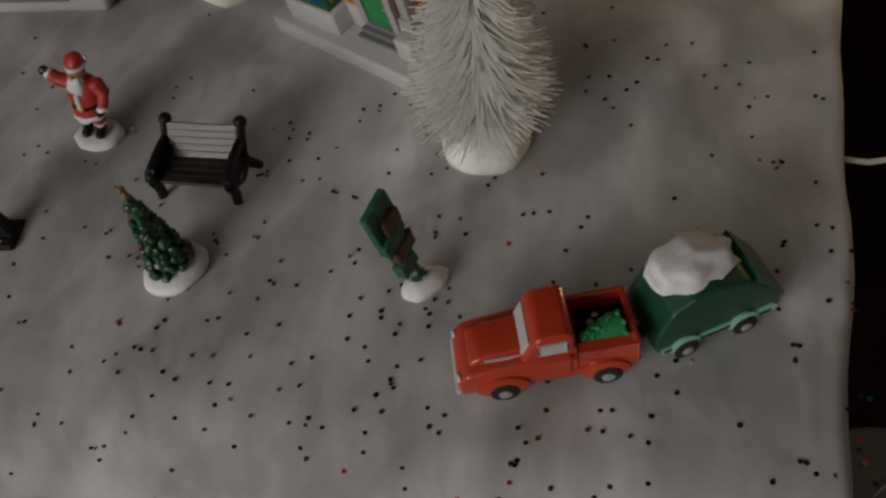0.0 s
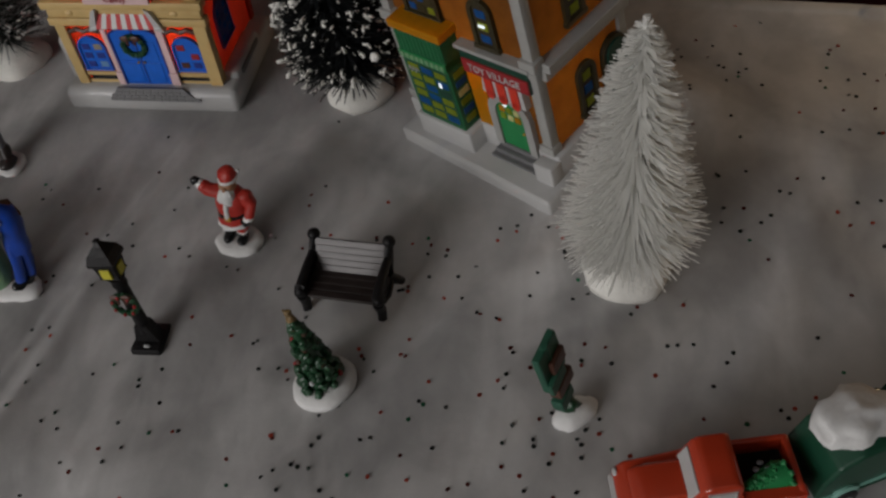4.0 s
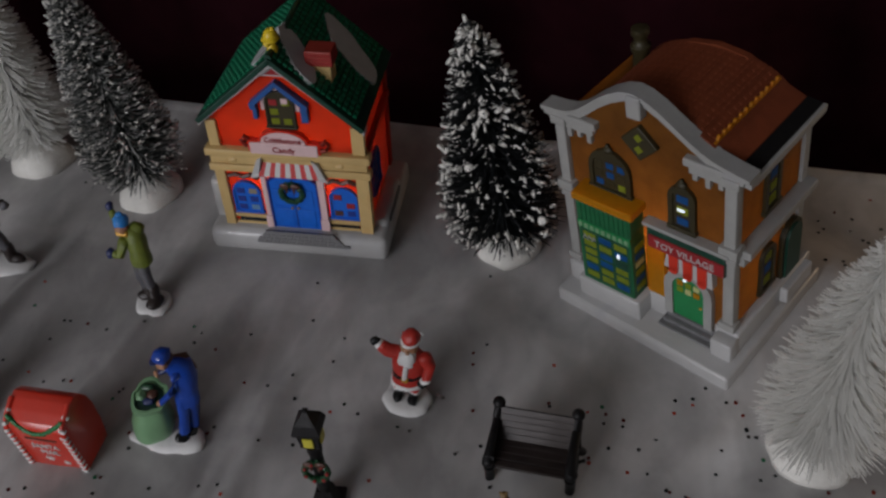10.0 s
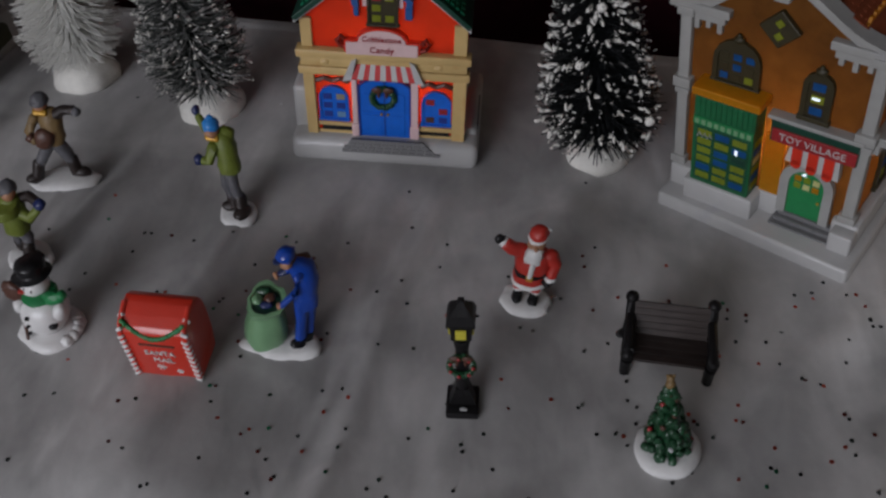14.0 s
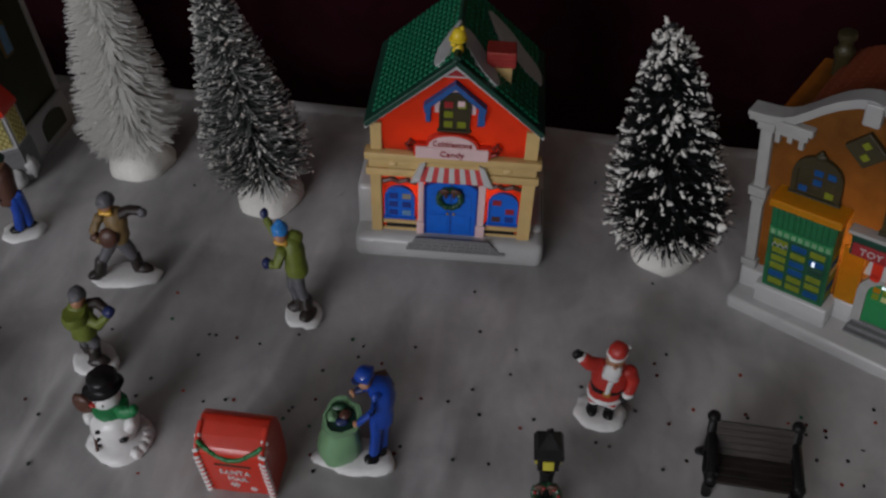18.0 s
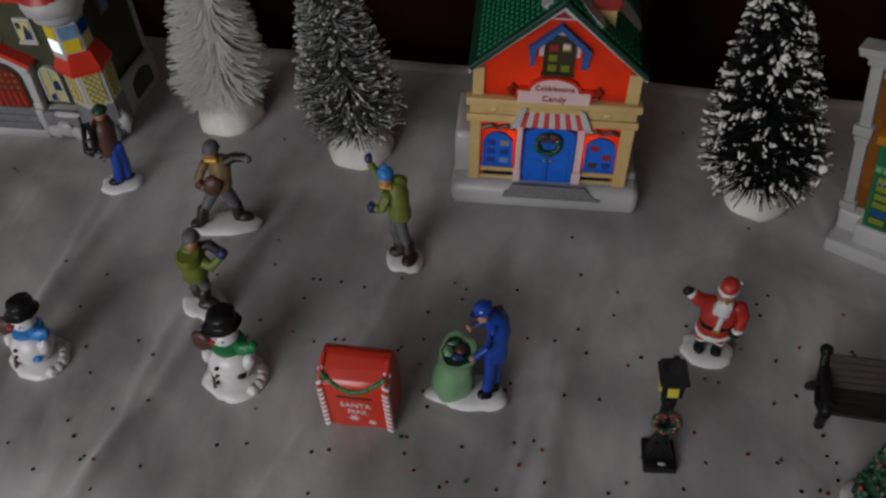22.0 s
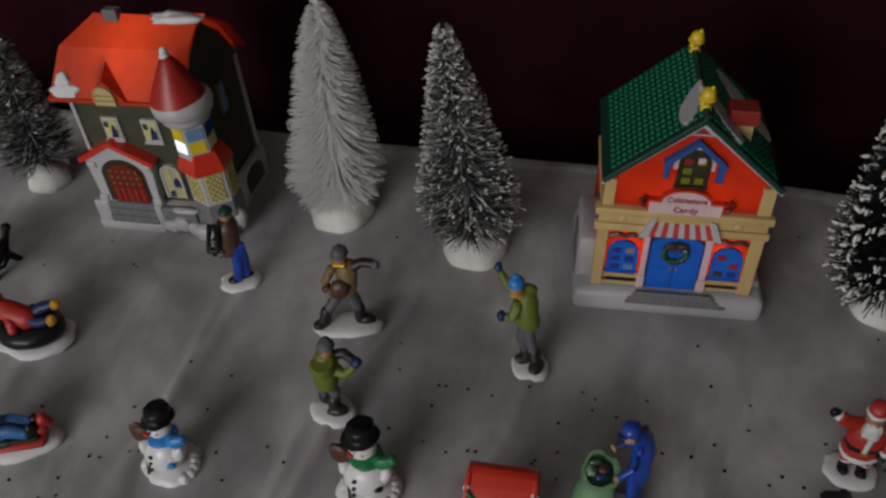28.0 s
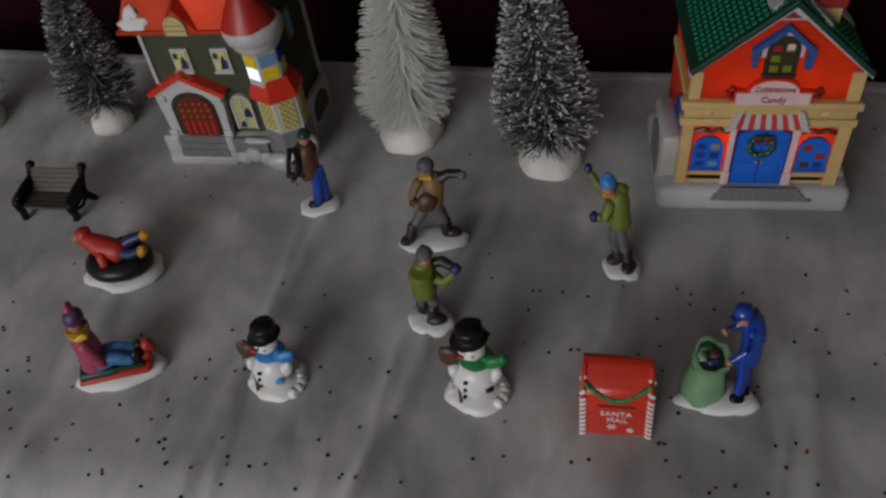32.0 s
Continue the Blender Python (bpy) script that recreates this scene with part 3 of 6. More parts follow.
# ---- the candy shop ----
def candy_shop():
    r = root("candy_shop", CANDY, "lit red ceramic candy shop with green tiled roof and blue door", "model house")
    # snowy base with a rounded, uneven top
    bm = box(B(), -49, 49, 0, 74, -3, 11.5, 4, seg=3)
    for v in bm.verts:
        if v.co.z > 6:
            v.co.z += 1.1 * noise.noise(Vector((v.co.x / 9, v.co.y / 9, 2)))
            if v.co.y < 6:
                v.co.y += (v.co.z - 5) * 0.22
    base = part("snow_base", bm, PORC, r, "white glazed snow base", smooth=50)
    # the brick steps on the front
    bed = part("brick_bed", prism(B(), [(-23, -3.6), (27, -3.6), (19, 3.8), (-18, 3.8)], 0, 2.0), STONED, r, "dark mortar bed of the steps")
    bed.matrix_local = mm(1, 0.1, 9.0, -13)
    st = None
    for j in range(4):
        n = 9 + j
        x0, x1 = -17.5 - j * 2.0, 19.0 + j * 3.2
        w = (x1 - x0) / n
        for i in range(n):
            x = x0 + (i + 0.5 + (0.25 if j % 2 else 0)) * w
            mtx = mm(x, 1.3 - j * 0.45, 11.9 - j * 1.9, -18)
            if st is None:
                st = part("brick", box(B(), -1.7, 1.7, -0.9, 1.4, -0.75, 0.75, 0.25, seg=1), GREY, r)
                st.matrix_local = mtx
            else:
                share("brick", st, r, mtx)
    # lit shell: one closed body of walls and gables
    prof = [(-38, 11), (38, 11), (38, 79.5), (0, 111.2), (-38, 79.5)]
    bm = prism(B(), prof, 9, 70)
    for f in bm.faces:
        # front face takes the lit red, the others the copy darkened as shade
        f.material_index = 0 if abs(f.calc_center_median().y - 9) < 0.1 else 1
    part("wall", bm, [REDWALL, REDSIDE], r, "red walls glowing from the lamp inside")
    # cream corner piers and bands
    for s in (-1, 1):
        part("pier", box(B(), s * 40.5, s * 35.0, 6.2, 12, 11, 48.5, 0.5), CREAM, r, "cream corner pier")
        part("pier", box(B(), s * 40.0, s * 34.5, 7, 11.5, 63, 78.5, 0.4), CREAM, r)
        part("lower_band", box(box(B(), s * 39, s * 14, 7.6, 10, 11, 13, 0.3), s * 39, s * 14, 7.4, 10, 16, 18.2, 0.3), CREAM, r)
        part("vent", box(B(), s * 33, s * 17, 8.0, 9.6, 13, 16, 0.2), BLACK, r, "dark window box slot")
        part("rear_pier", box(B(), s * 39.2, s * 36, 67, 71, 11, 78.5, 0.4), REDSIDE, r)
    bm = box(B(), -42.5, 42.5, 5.6, 11.5, 48, 52.5, 0.6)
    box(bm, -41, 41, 6.0, 11.5, 53, 58, 0.4)
    box(bm, -43, 43, 4.6, 12, 58, 62.5, 0.8)
    part("cornice", bm, CREAM, r, "cream moulded band between the storeys", smooth=40)
    for x in (-29, 27):
        part("lump", ball(B(), (x, 6.4, 55.6), (2.6, 1.2, 1.6), lump=0.3), CREAM, r, "snow on the band", smooth=180)
    # white barge boards
    for s in (-1, 1):
        part("barge_board", prism(B(), [(s * 42.0, 77.4), (s * 42.0, 80.6), (0, 117.2), (0, 113.0)], 3.5, 9.5), WHITE, r)
    part("gable_triangle", prism(B(), [(-7, 106.4), (7, 106.4), (0, 112.8)], 6.5, 9), WHITE, r)
    part("gable_inset", prism(B(), [(-4.2, 107.4), (4.2, 107.4), (0, 110.6)], 6.1, 6.6), SIGNRED, r)
    # roof slopes with their tiles
    ang = math.degrees(math.atan2(37, 42.5))
    L = math.hypot(42.5, 37)
    tile = None
    for s in (-1, 1):
        slope = part("roof_slope", box(B(), -0.8, L - 0.8, 2, 75, -1.6, 1.0, 0.4), ROOFD, r, "dark green roof slope")
        slope.matrix_local = mm(0, 0, 117.0) @ (Matrix.Scale(-1, 4, (1, 0, 0)) if s < 0 else Matrix.Identity(4)) @ pose(0, 0, 0, 0, ang, 0)
        nx, ny = 16, 15
        for i in range(nx):
            for j in range(ny):
                x, y = (i + 0.5) * (L - 6.5) / nx, 5.2 + (j + 0.5) * 68.5 / ny
                if tile is None:
                    tile = part("tile", box(B(), -1.30, 1.30, -1.95, 1.95, 0, 1.2, 0.5, seg=1), ROOFG, slope)
                    tile.matrix_local = mm(x, y, 0.9, 0, -3)
                else:
                    share("tile", tile, slope, mm(x, y, 0.9, 0, -3))
    part("ridge_cap", tube(B(), [(0, 3, 118), (0, 75, 118)], 1.7, 8), ROOFD, r)
    # snow lying on the roof
    def patch(name, pts, s):
        bm = B()
        lo = [bm.verts.new((x, y, 0.5)) for x, y in pts]
        up = [bm.verts.new((x * 0.97 + 0.4, y * 0.97 + 0.6, 2.6)) for x, y in pts]
        bm.faces.new(lo[::-1])
        bm.faces.new(up)
        for k in range(len(pts)):
            bm.faces.new((lo[k - 1], lo[k], up[k], up[k - 1]))
        ob = part(name, bm, GREYL, r, "grey-white snow patch on the roof", smooth=40)
        ob.matrix_local = mm(0, 0, 117.0) @ (Matrix.Scale(-1, 4, (1, 0, 0)) if s < 0 else Matrix.Identity(4)) @ pose(0, 0, 0, 0, ang, 0)
        return ob
    def blobby(cx, cy, rx, ry, seed, shear=0.0, n=26):
        pts = [(cx + rx * math.cos(math.tau * i / n) * (1 + 0.28 * noise.noise(Vector((math.cos(math.tau * i / n) * 1.4, math.sin(math.tau * i / n) * 1.4, seed)))), cy + ry * math.sin(math.tau * i / n) * (1 + 0.28 * noise.noise(Vector((math.cos(math.tau * i / n) * 1.6, math.sin(math.tau * i / n) * 1.6, seed + 4))))) for i in range(n)]
        return [(x, y + shear * (x - cx)) for x, y in pts]
    patch("roof_snow", blobby(11, 18, 14, 8.5, 1, -0.7), 1)
    patch("roof_snow", blobby(4.6, 20, 7.5, 11, 3, -1.2), -1)
    patch("roof_snow", blobby(34, 52, 19, 11, 7, -0.45), 1)
    # chimney
    ch = part("chimney", box(B(), 14, 25, 17.5, 26.5, 92, 109, 0.5), CREAM, r, "cream chimney with red brick cap")
    part("cap", box(B(), 13, 26.2, 16.5, 27.5, 106.5, 114.5, 0.6), REDBRICK, ch, "red brick cap")
    for z in (108.5, 110.5, 112.5):
        part("course", box(B(), 12.8, 26.4, 16.3, 27.7, z - 0.25, z + 0.3, 0.1, seg=1), SIGNRED, ch)
    # yellow finials
    for y in (11.5, 66):
        f = part("finial", lathe(B(), [(2.8, 117), (2.4, 119.5), (1.6, 121)], 12, Matrix.Translation((0, y, 0))), YEL, r, "glossy yellow roof finial", smooth=60)
        bm = ball(B(), (0, y, 125), (3.5, 3.5, 3.6), seg=12, lump=0.1)
        lathe(bm, [(3.0, 122.0), (4.3, 123.4), (3.4, 124.6)], 12, Matrix.Translation((0, y, 0)), 0.25, y)
        ball(bm, (-1.8, y - 1.5, 121.4), (1.7, 1.6, 1.5), seg=8)
        ball(bm, (1.4, y, 128.4), 1.2, seg=8)
        part("knob", bm, YEL, f, smooth=60)
    # gable window under its little blue roof
    arched_window(r, -6.2, 6.2, 77.4, 96.4, 8.4, 2, 3, DARKY, DARKY, [PANE_Y, PANE_Y, SIGNRED, PANE_Y], seed=4, label="arched gable window with coloured panes")
    part("lit_pane", box(B(), 1.2, 4.6, 6.9, 7.8, 90.6, 93.6, 0.2, seg=1), PINK, r, "pale pink window pane")
    for s in (-1, 1):
        part("window_hood", prism(B(), [(s * 14.0, 87.5), (s * 14.6, 91), (0, 104), (0, 101), (s * 11.4, 90.6), (s * 11.0, 87.5)], 5.0, 9.2), PURPLE, r, "blue gabled window hood")
        part("hood_bracket", box(B(), s * 13.6, s * 11.2, 6, 9.2, 81.5, 87, 0.5), PURPLE, r)
    part("hood_infill", prism(B(), [(-9.6, 86), (9.6, 86), (9.6, 91.5), (0, 100.4), (-9.6, 91.5)], 8.2, 9.2), PINK, r, "pale panel behind the gable window")
    # the shop sign
    sg = part("shop_sign", box(B(), -18, 17, 4.4, 8.8, 61.6, 68.2, 0.5), PINK, r, "white sign board with red lettering")
    part("sign_crest", prism(B(), arch_pts(-12, 11, 67.8, 75, 10, 6.5), 5.0, 8.8), PINK, sg)
    part("outline", prism(prism(B(), arch_pts(-13.2, 12.2, 67.2, 76, 10, 7.2), 5.4, 8.6), [(-19, 60.8), (18, 60.8), (18, 69), (-19, 69)], 5.4, 8.6), RED, sg)
    text("lettering", "Cobblestone", 4.3, -0.5, 4.75, 70.3, SIGNRED, sg, "dark red words Cobblestone", 0.86)
    text("lettering", "Candy", 4.6, -0.5, 4.2, 64.8, SIGNRED, sg, "dark red word Candy", 1.0)
    for s in (-1, 1):
        part("scroll", tube(B(), [(s * 18, 6.5, 64.2), (s * 21, 6.5, 65.2), (s * 22.5, 6.5, 68.2), (s * 20.5, 6.5, 70.7), (s * 18.8, 6.5, 69.2), (s * 20, 6.5, 67.6)], 1.1, 6), REDBRICK, r, "dark red scroll bracket", smooth=60)
    # awning of alternating stripes
    nst = 13
    for i in range(nst):
        a0, a1 = i / nst, (i + 1) / nst
        bm = B()
        tops = [-14 + 27 * a0, -14 + 27 * a1]
        bots = [-18.5 + 37 * a0, -18.5 + 37 * a1]
        vs = [(tops[0], 8.6, 61.2), (tops[1], 8.6, 61.2), (bots[1], 3.0, 48.6), (bots[0], 3.0, 48.6)]
        up = [bm.verts.new(v) for v in vs]
        lo = [bm.verts.new((v[0], v[1] + 0.6, v[2] - 0.9)) for v in vs]
        bm.faces.new(up)
        bm.faces.new(lo[::-1])
        for k in range(4):
            bm.faces.new((up[k], up[(k + 1) % 4], lo[(k + 1) % 4], lo[k]))
        part("awning_stripe", bm, REDM if i % 2 else WHITE, r)
    for s in (-1, 1):
        part("awning_end", prism(B(), [(s * 20.4, 46.4), (s * 16, 47.4), (s * 13, 59.5), (s * 15.5, 58.0)], 3.4, 8.8), WHITE, r)
        part("door_post", box(box(B(), s * 17.2, s * 13.4, 5.6, 9.2, 11, 19, 0.4), s * 16.6, s * 13.8, 6.2, 9.2, 19, 50, 0.4), PINK, r, "pale door post", smooth=40)
    # door
    dr = part("door", prism(B(), arch_pts(-12.6, 12.6, 10.8, 46.5, 10, 5), 6.6, 9.4), BLUE, r, "bright blue double door with wreath")
    part("door_frame", ring_arch(B(), -12.6, 12.6, 10.8, 46.5, 6.0, 9.2, 0.9, 5), DBLUE, dr)
    part("gap", box(B(), -0.25, 0.25, 6.3, 6.8, 11, 46, 0), DBLUE, dr)
    for s in (-1, 1):
        for z0, z1 in ((13, 25), (27, 38)):
            part("panel", box(B(), s * 2, s * 10.4, 6.25, 6.8, z0, z1, 0.25, seg=1), BLUE, dr)
        part("handle", ball(B(), (s * 1.6, 5.9, 26), 0.7, seg=8), GOLD, dr)
    wreath(dr, -0.6, 5.6, 36.5, 5.6)
    # shop windows
    for x0, sd in ((-32.8, 11), (19.6, 5)):
        arched_window(r, x0, x0 + 13.4, 20.4, 39.6, 8.6, 2, 3, BLUE, BLUE, [PANE_T, SIGNRED, BROWN, PANE_S, DBLUE], seed=sd, t=0.9, label="blue arched shop window with coloured panes")
        part("window_arch", tube(B(), [(x0 - 1.5, 7.6, 43.4), (x0 + 3, 7.2, 45.4), (x0 + 6.7, 7.0, 44.0), (x0 + 10.5, 7.2, 45.4), (x0 + 15, 7.6, 43.4)], 1.2, 6), BROWN, r)
    # side walls: windows, snow bank and grey side steps
    for s in (-1, 1):
        side = new("side_front")
        side.parent = r
        side.matrix_local = mm(s * 38, 33, 0, 0, 0, 90 * s)
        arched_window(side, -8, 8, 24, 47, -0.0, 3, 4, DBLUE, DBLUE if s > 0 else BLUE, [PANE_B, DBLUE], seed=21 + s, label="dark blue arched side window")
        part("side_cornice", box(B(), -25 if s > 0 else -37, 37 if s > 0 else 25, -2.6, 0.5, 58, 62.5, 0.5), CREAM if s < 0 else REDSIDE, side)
        bm = box(B(), -20, 20, -9.5 if s > 0 else -10.5, 0, 0, 15 if s > 0 else 35, 2.5)
        part("snow_bank", bm, PORC, side, "white snow bank beside the wall", smooth=50)
        if s > 0:
            part("side_step", box(B(), -14, 15, -10.2, -8.6, 3, 13, 0.6), GREY, side, "grey steps on the side")
        else:
            part("side_plaque", prism(B(), arch_pts(-13, 13, 5, 30, 10, 9), -11.3, -9.5), GREY, side, "dark stone panel in the snow bank")
    lamp("house_lamp", "POINT", CANDY @ mm(0, 26, 44), 0.045, (1.0, 0.62, 0.28), r=0.006)
    return r


# ---- the toy shop ----
def tooth(x0, x1, y, z):
    """One pointed tooth of the roof trim."""
    bm = B()
    a, b = [[bm.verts.new((x, y + dy, z + dz)) for dy, dz in ((-1.75, 0), (1.75, 0), (0.6, 1.9), (-0.6, 1.9))] for x in (x0, x1)]
    bm.faces.new(a)
    bm.faces.new(b[::-1])
    for k in range(4):
        bm.faces.new((a[k - 1], b[k - 1], b[k], a[k]))
    bmesh.ops.recalc_face_normals(bm, faces=bm.faces)
    return bm


def toy_shop():
    r = root("toy_shop", TOY, "lit orange ceramic toy shop with green bay window and white parapet", "model house")
    bm = box(B(), -1, 92, -3.5, 72.5, -3.6, 5.6, 1.6)
    for v in bm.verts:
        if v.co.y < 10:
            v.co.y -= 3.0 * v.co.x / 92
    part("base_slab", bm, PORC, r, "white glazed base", smooth=50)
    bm = B()
    for x0, x1, y0, y1, z1 in ((0, 12, 6.5, 69, 17), (10, 43.5, 0.8, 69, 16.6), (42, 52.5, 9.8, 69, 17), (52, 77, 13.5, 69, 17), (76.5, 88, 8.5, 69, 17)):
        box(bm, x0, x1, y0, y1, 4.5, z1, 1.0)
    part("plinth", bm, PORC, r, "white snowy plinth", smooth=50)
    part("stoop_pier", box(B(), 78.2, 88.2, 2.2, 10, 4, 15.2, 1.0), PORC, r, smooth=50)
    for k in range(3):
        part("step", box(B(), 52.6 - k * 0.9, 78.1, 9.2 - k * 2.6, 13, 4, 10.2 - k * 1.9, 0.5), GREY, r, "grey stone step")
    # lit shell
    body = [(3, 9), (84, 9), (84, 102), (76, 103.6), (66, 108), (57, 113.6), (49, 119), (40.8, 121.2), (32.6, 119), (24, 113.6), (15, 106), (3, 102)]
    def opened(bm, y):
        """Leave out the inner sheet, so that the shell is one hollow space."""
        bmesh.ops.delete(bm, geom=[f for f in bm.faces if abs(f.calc_center_median().y - y) < 0.01], context="FACES_ONLY")
        return bm
    part("wall", opened(prism(B(), body, 12, 16), 16), ORANGEW, r, "orange-brown front wall")
    part("wall", opened(box(B(), 3.2, 83.8, 16, 62, 17, 100), 16), ORANGEW, r, "orange-brown walls glowing from the lamp inside")
    # corner columns
    for x0 in (0.2, 79.8):
        bm = box(B(), x0, x0 + 5, 9.2, 14, 17, 100, 0.4)
        for z0, z1, o in ((17, 21, 1.2), (57, 60, 0.8), (61, 66, 1.6), (97, 101, 1.2)):
            box(bm, x0 - o, x0 + 5 + o, 9.2 - o, 14, z0, z1, 0.4)
        part("column", bm, TRIM, r, "white corner column", smooth=40)
    part("column", box(B(), 80, 85.4, 59, 63.6, 17, 100, 0.4), TRIM, r)
    # parapet moulding
    line = [(-5.4, 103), (4, 103.6), (9, 104.6), (13, 106.6), (18, 110.6), (23.5, 115.4), (29.5, 119.8), (35.5, 122.9), (40.8, 124), (46, 122.9), (52, 119.8), (58.5, 115.4), (65, 111), (70.5, 107.6), (75, 105.6), (81, 104), (90, 102.2)]
    for name, off, th, y0 in (("parapet", 0.6, 2.0, 8.2), ("parapet_moulding", -2.6, 2.9, 9.8)):
        bm = prism(B(), [(x, z + off - 1.2) for x, z in line] + [(x, z + off + th - 1.2) for x, z in line[::-1]], y0, 16)
        part(name, bm, TRIM, r, "white curved parapet moulding", smooth=35)
    part("parapet_crest", box(B(), 38.6, 45.2, 7.2, 12, 114.2, 124.6, 0.8), TRIM, r)
    for x0, x1 in ((-2.4, 21.6), (62.2, 87.6)):
        bm = box(B(), x0, x1, 8.6, 13, 99.5, 103.2, 0.5)
        box(bm, x0 + 2, x1 - 2, 9.5, 13, 96, 99.6, 0.4)
        for k in range(4):
            xx = x0 + 3.5 + k * (x1 - x0 - 9) / 3
            box(bm, xx, xx + 2.2, 9.8, 13, 93.0 - (k % 2) * 1.5, 96.2, 0.3)
        part("bracket_cornice", bm, TRIM, r, "white stepped cornice")
    # barrel roof with rows of tiles
    def rz(x):
        return 98 + 17.5 * math.sqrt(max(0.0, 1 - ((x - 45) / 33.5) ** 2))
    n = 26
    xs = [9 + 65 * i / n for i in range(n + 1)]
    pts = []
    for a, b in zip(xs, xs[1:]):
        pts += [(a, rz(a) + 0.55), (b, rz(b))]
    roof = part("roof", prism(B(), pts + [(xs[-1], rz(xs[-1]) - 2), (xs[0], 97)], 14, 63), ORROOF, r, "rust-orange curved roof in ribbed courses")
    tile = None
    for a in xs[2:-1:2]:
        for k in range(13):
            mtx = mm(a, 18.6 + k * 3.55, rz(a)) @ pose(0, 0, 0, 0, math.degrees(math.atan2(rz(a - 1) - rz(a + 1), 2)), 0)
            if tile is None:
                tile = part("tile", box(B(), -1.9, 1.9, -1.65, 1.65, -0.6, 0.32, 0.2, seg=1), ORROOF, roof)
                tile.matrix_local = mtx
            else:
                share("tile", tile, roof, mtx)
    trim = part("scalloped_trim", box(B(), 71.2, 72.2, 15, 62, rz(72) - 1.0, rz(72) + 0.8, 0.2), AMBER, r, "bright yellow scalloped roof trim")
    for k in range(12):
        y = 18.4 + k * 3.75
        part("scallop", tooth(71.1, 72.3, y, rz(72) + 0.5), AMBER, trim)
    part("lower_roof", prism(B(), [(74, 99.5), (82.2, 99.5), (82.2, 103.0), (74, 106.6)], 15, 63), ORROOF, r, "rust-orange strip below the trim")
    part("roof_edge", prism(B(), [(82.2, 99), (88.4, 99), (88.4, 101.6), (82.2, 102.6)], 16, 64), DARKROOF, r, "dark flat roof edge")
    part("rear_gable", prism(B(), [(8, 99), (82, 99), (72, 107), (58, 115), (45, 117), (32, 115), (18, 107)], 60.5, 63.4), ORROOF, r)
    part("side_cornice", box(B(), 83.6, 90, 14, 65, 97.4, 101.0, 0.5), TRIM, r, "white eaves cornice")
    bm = box(B(), 83.6, 90, 12, 64.5, 59.5, 63.6, 0.5)
    box(bm, 83.6, 87.4, 12, 64.5, 55, 59.6, 0.4)
    part("string_course", bm, TRIM, r, "white band between the storeys")
    # chimney pot
    bm = lathe(B(), [(4.0, 96), (3.6, 111), (4.4, 112), (4.4, 114), (3.0, 115), (2.8, 118), (4.0, 119.5), (3.8, 122), (2.4, 122.5)], 12, Matrix.Translation((13, 54, -2)))
    part("chimney_pot", bm, DARKY, r, "dark green chimney pot", smooth=50)
    # green bay
    bay = part("bay_window", box(B(), 12.4, 40.4, 2.4, 12.5, 16.2, 65, 0.4), BAYG, r, "green panelled bay window with coloured panes")
    part("sill_top", box(B(), 11.0, 42.0, 1.4, 13, 65, 69, 0.6), AMBER, bay, "amber lit ledge on top of the bay")
    for i in range(11):
        part("siding_board", box(B(), 13.3 + i * 2.42, 15.4 + i * 2.42, 1.9, 3, 54, 64.4, 0.25, seg=1), BAYG, bay)
    part("frieze", box(B(), 12.6, 40.4, 1.7, 12.5, 49.6, 53.8, 0.3), GREEN, bay, "lighter green frieze")
    for i in range(9):
        part("dentil", box(B(), 13.6 + i * 3, 15.6 + i * 3, 1.2, 2, 50.4, 53, 0.2, seg=1), SACK, bay)
    part("pane_field", box(B(), 14, 39.4, 2.2, 4, 18.2, 49.4, 0.2), BAYD, bay, "dark green ground behind the panes")
    part("pane_field", box(B(), 38, 40.3, 3.6, 11.8, 18.2, 49.4, 0.2), BAYD, bay)
    rnd = random.Random(8)
    pm = {"Y": PANE_Y, "B": PANE_B, "L": PANE_L, "G": GREEN, "W": LED, "D": ROOFD}
    for j, row in enumerate(("YYB", "BYY", "YBY", "YBD", "YYB", "YBY")):
        for i, c in enumerate(row):
            x0 = 15 + i * 8.2
            z0 = 19.5 + j * 4.9
            part("pane", box(B(), x0, x0 + 6.6, 1.9, 3, z0, z0 + 3.4, 0.25, seg=1), pm[c], bay)
        part("pane", box(B(), 39.5, 40.6, 4.6, 11, 19.5 + j * 4.9, 22.9 + j * 4.9, 0.25, seg=1), pm["YBYLBY"[j]], bay)
    # glint of the lamp, set on the bay as a small glowing box
    part("lit_pane", box(B(), 33, 34.2, 1.5, 2.2, 39.5, 42, 0.1, seg=1), LED, bay, "glint of the lamp inside")
    for i in range(3):
        part("frost", tube(B(), [(15 + i * 2.4, 1.7, 43.2), (16 + i * 2.4, 1.6, 46), (17 + i * 2.4, 1.7, 44.2)], 0.3, 5), WHITE, bay)
    # door, its frame, awning and sign
    part("door_surround", ring_arch(B(), 55.4, 70.8, 9.8, 36.8, 9.3, 12.6, 4.0, 7.8), TRIM, r, "white arched door surround")
    dr = part("door", prism(B(), arch_pts(55.4, 70.8, 9.8, 36.8), 10.4, 12.6), GREEN, r, "green arched door with small panes")
    for i in range(3):
        for j in range(2):
            part("pane", box(B(), 57.4 + i * 4, 60.4 + i * 4, 9.9, 10.6, 26 + j * 4, 29 + j * 4, 0.2, seg=1), (PANE_Y, PANE_L, AMBER)[(i + 2 * j) % 3], dr)
    # another glint as a glowing box, on the door
    part("lit_pane", box(B(), 60.6, 62.2, 9.7, 10.4, 33.8, 34.8, 0.1, seg=1), LED, dr)
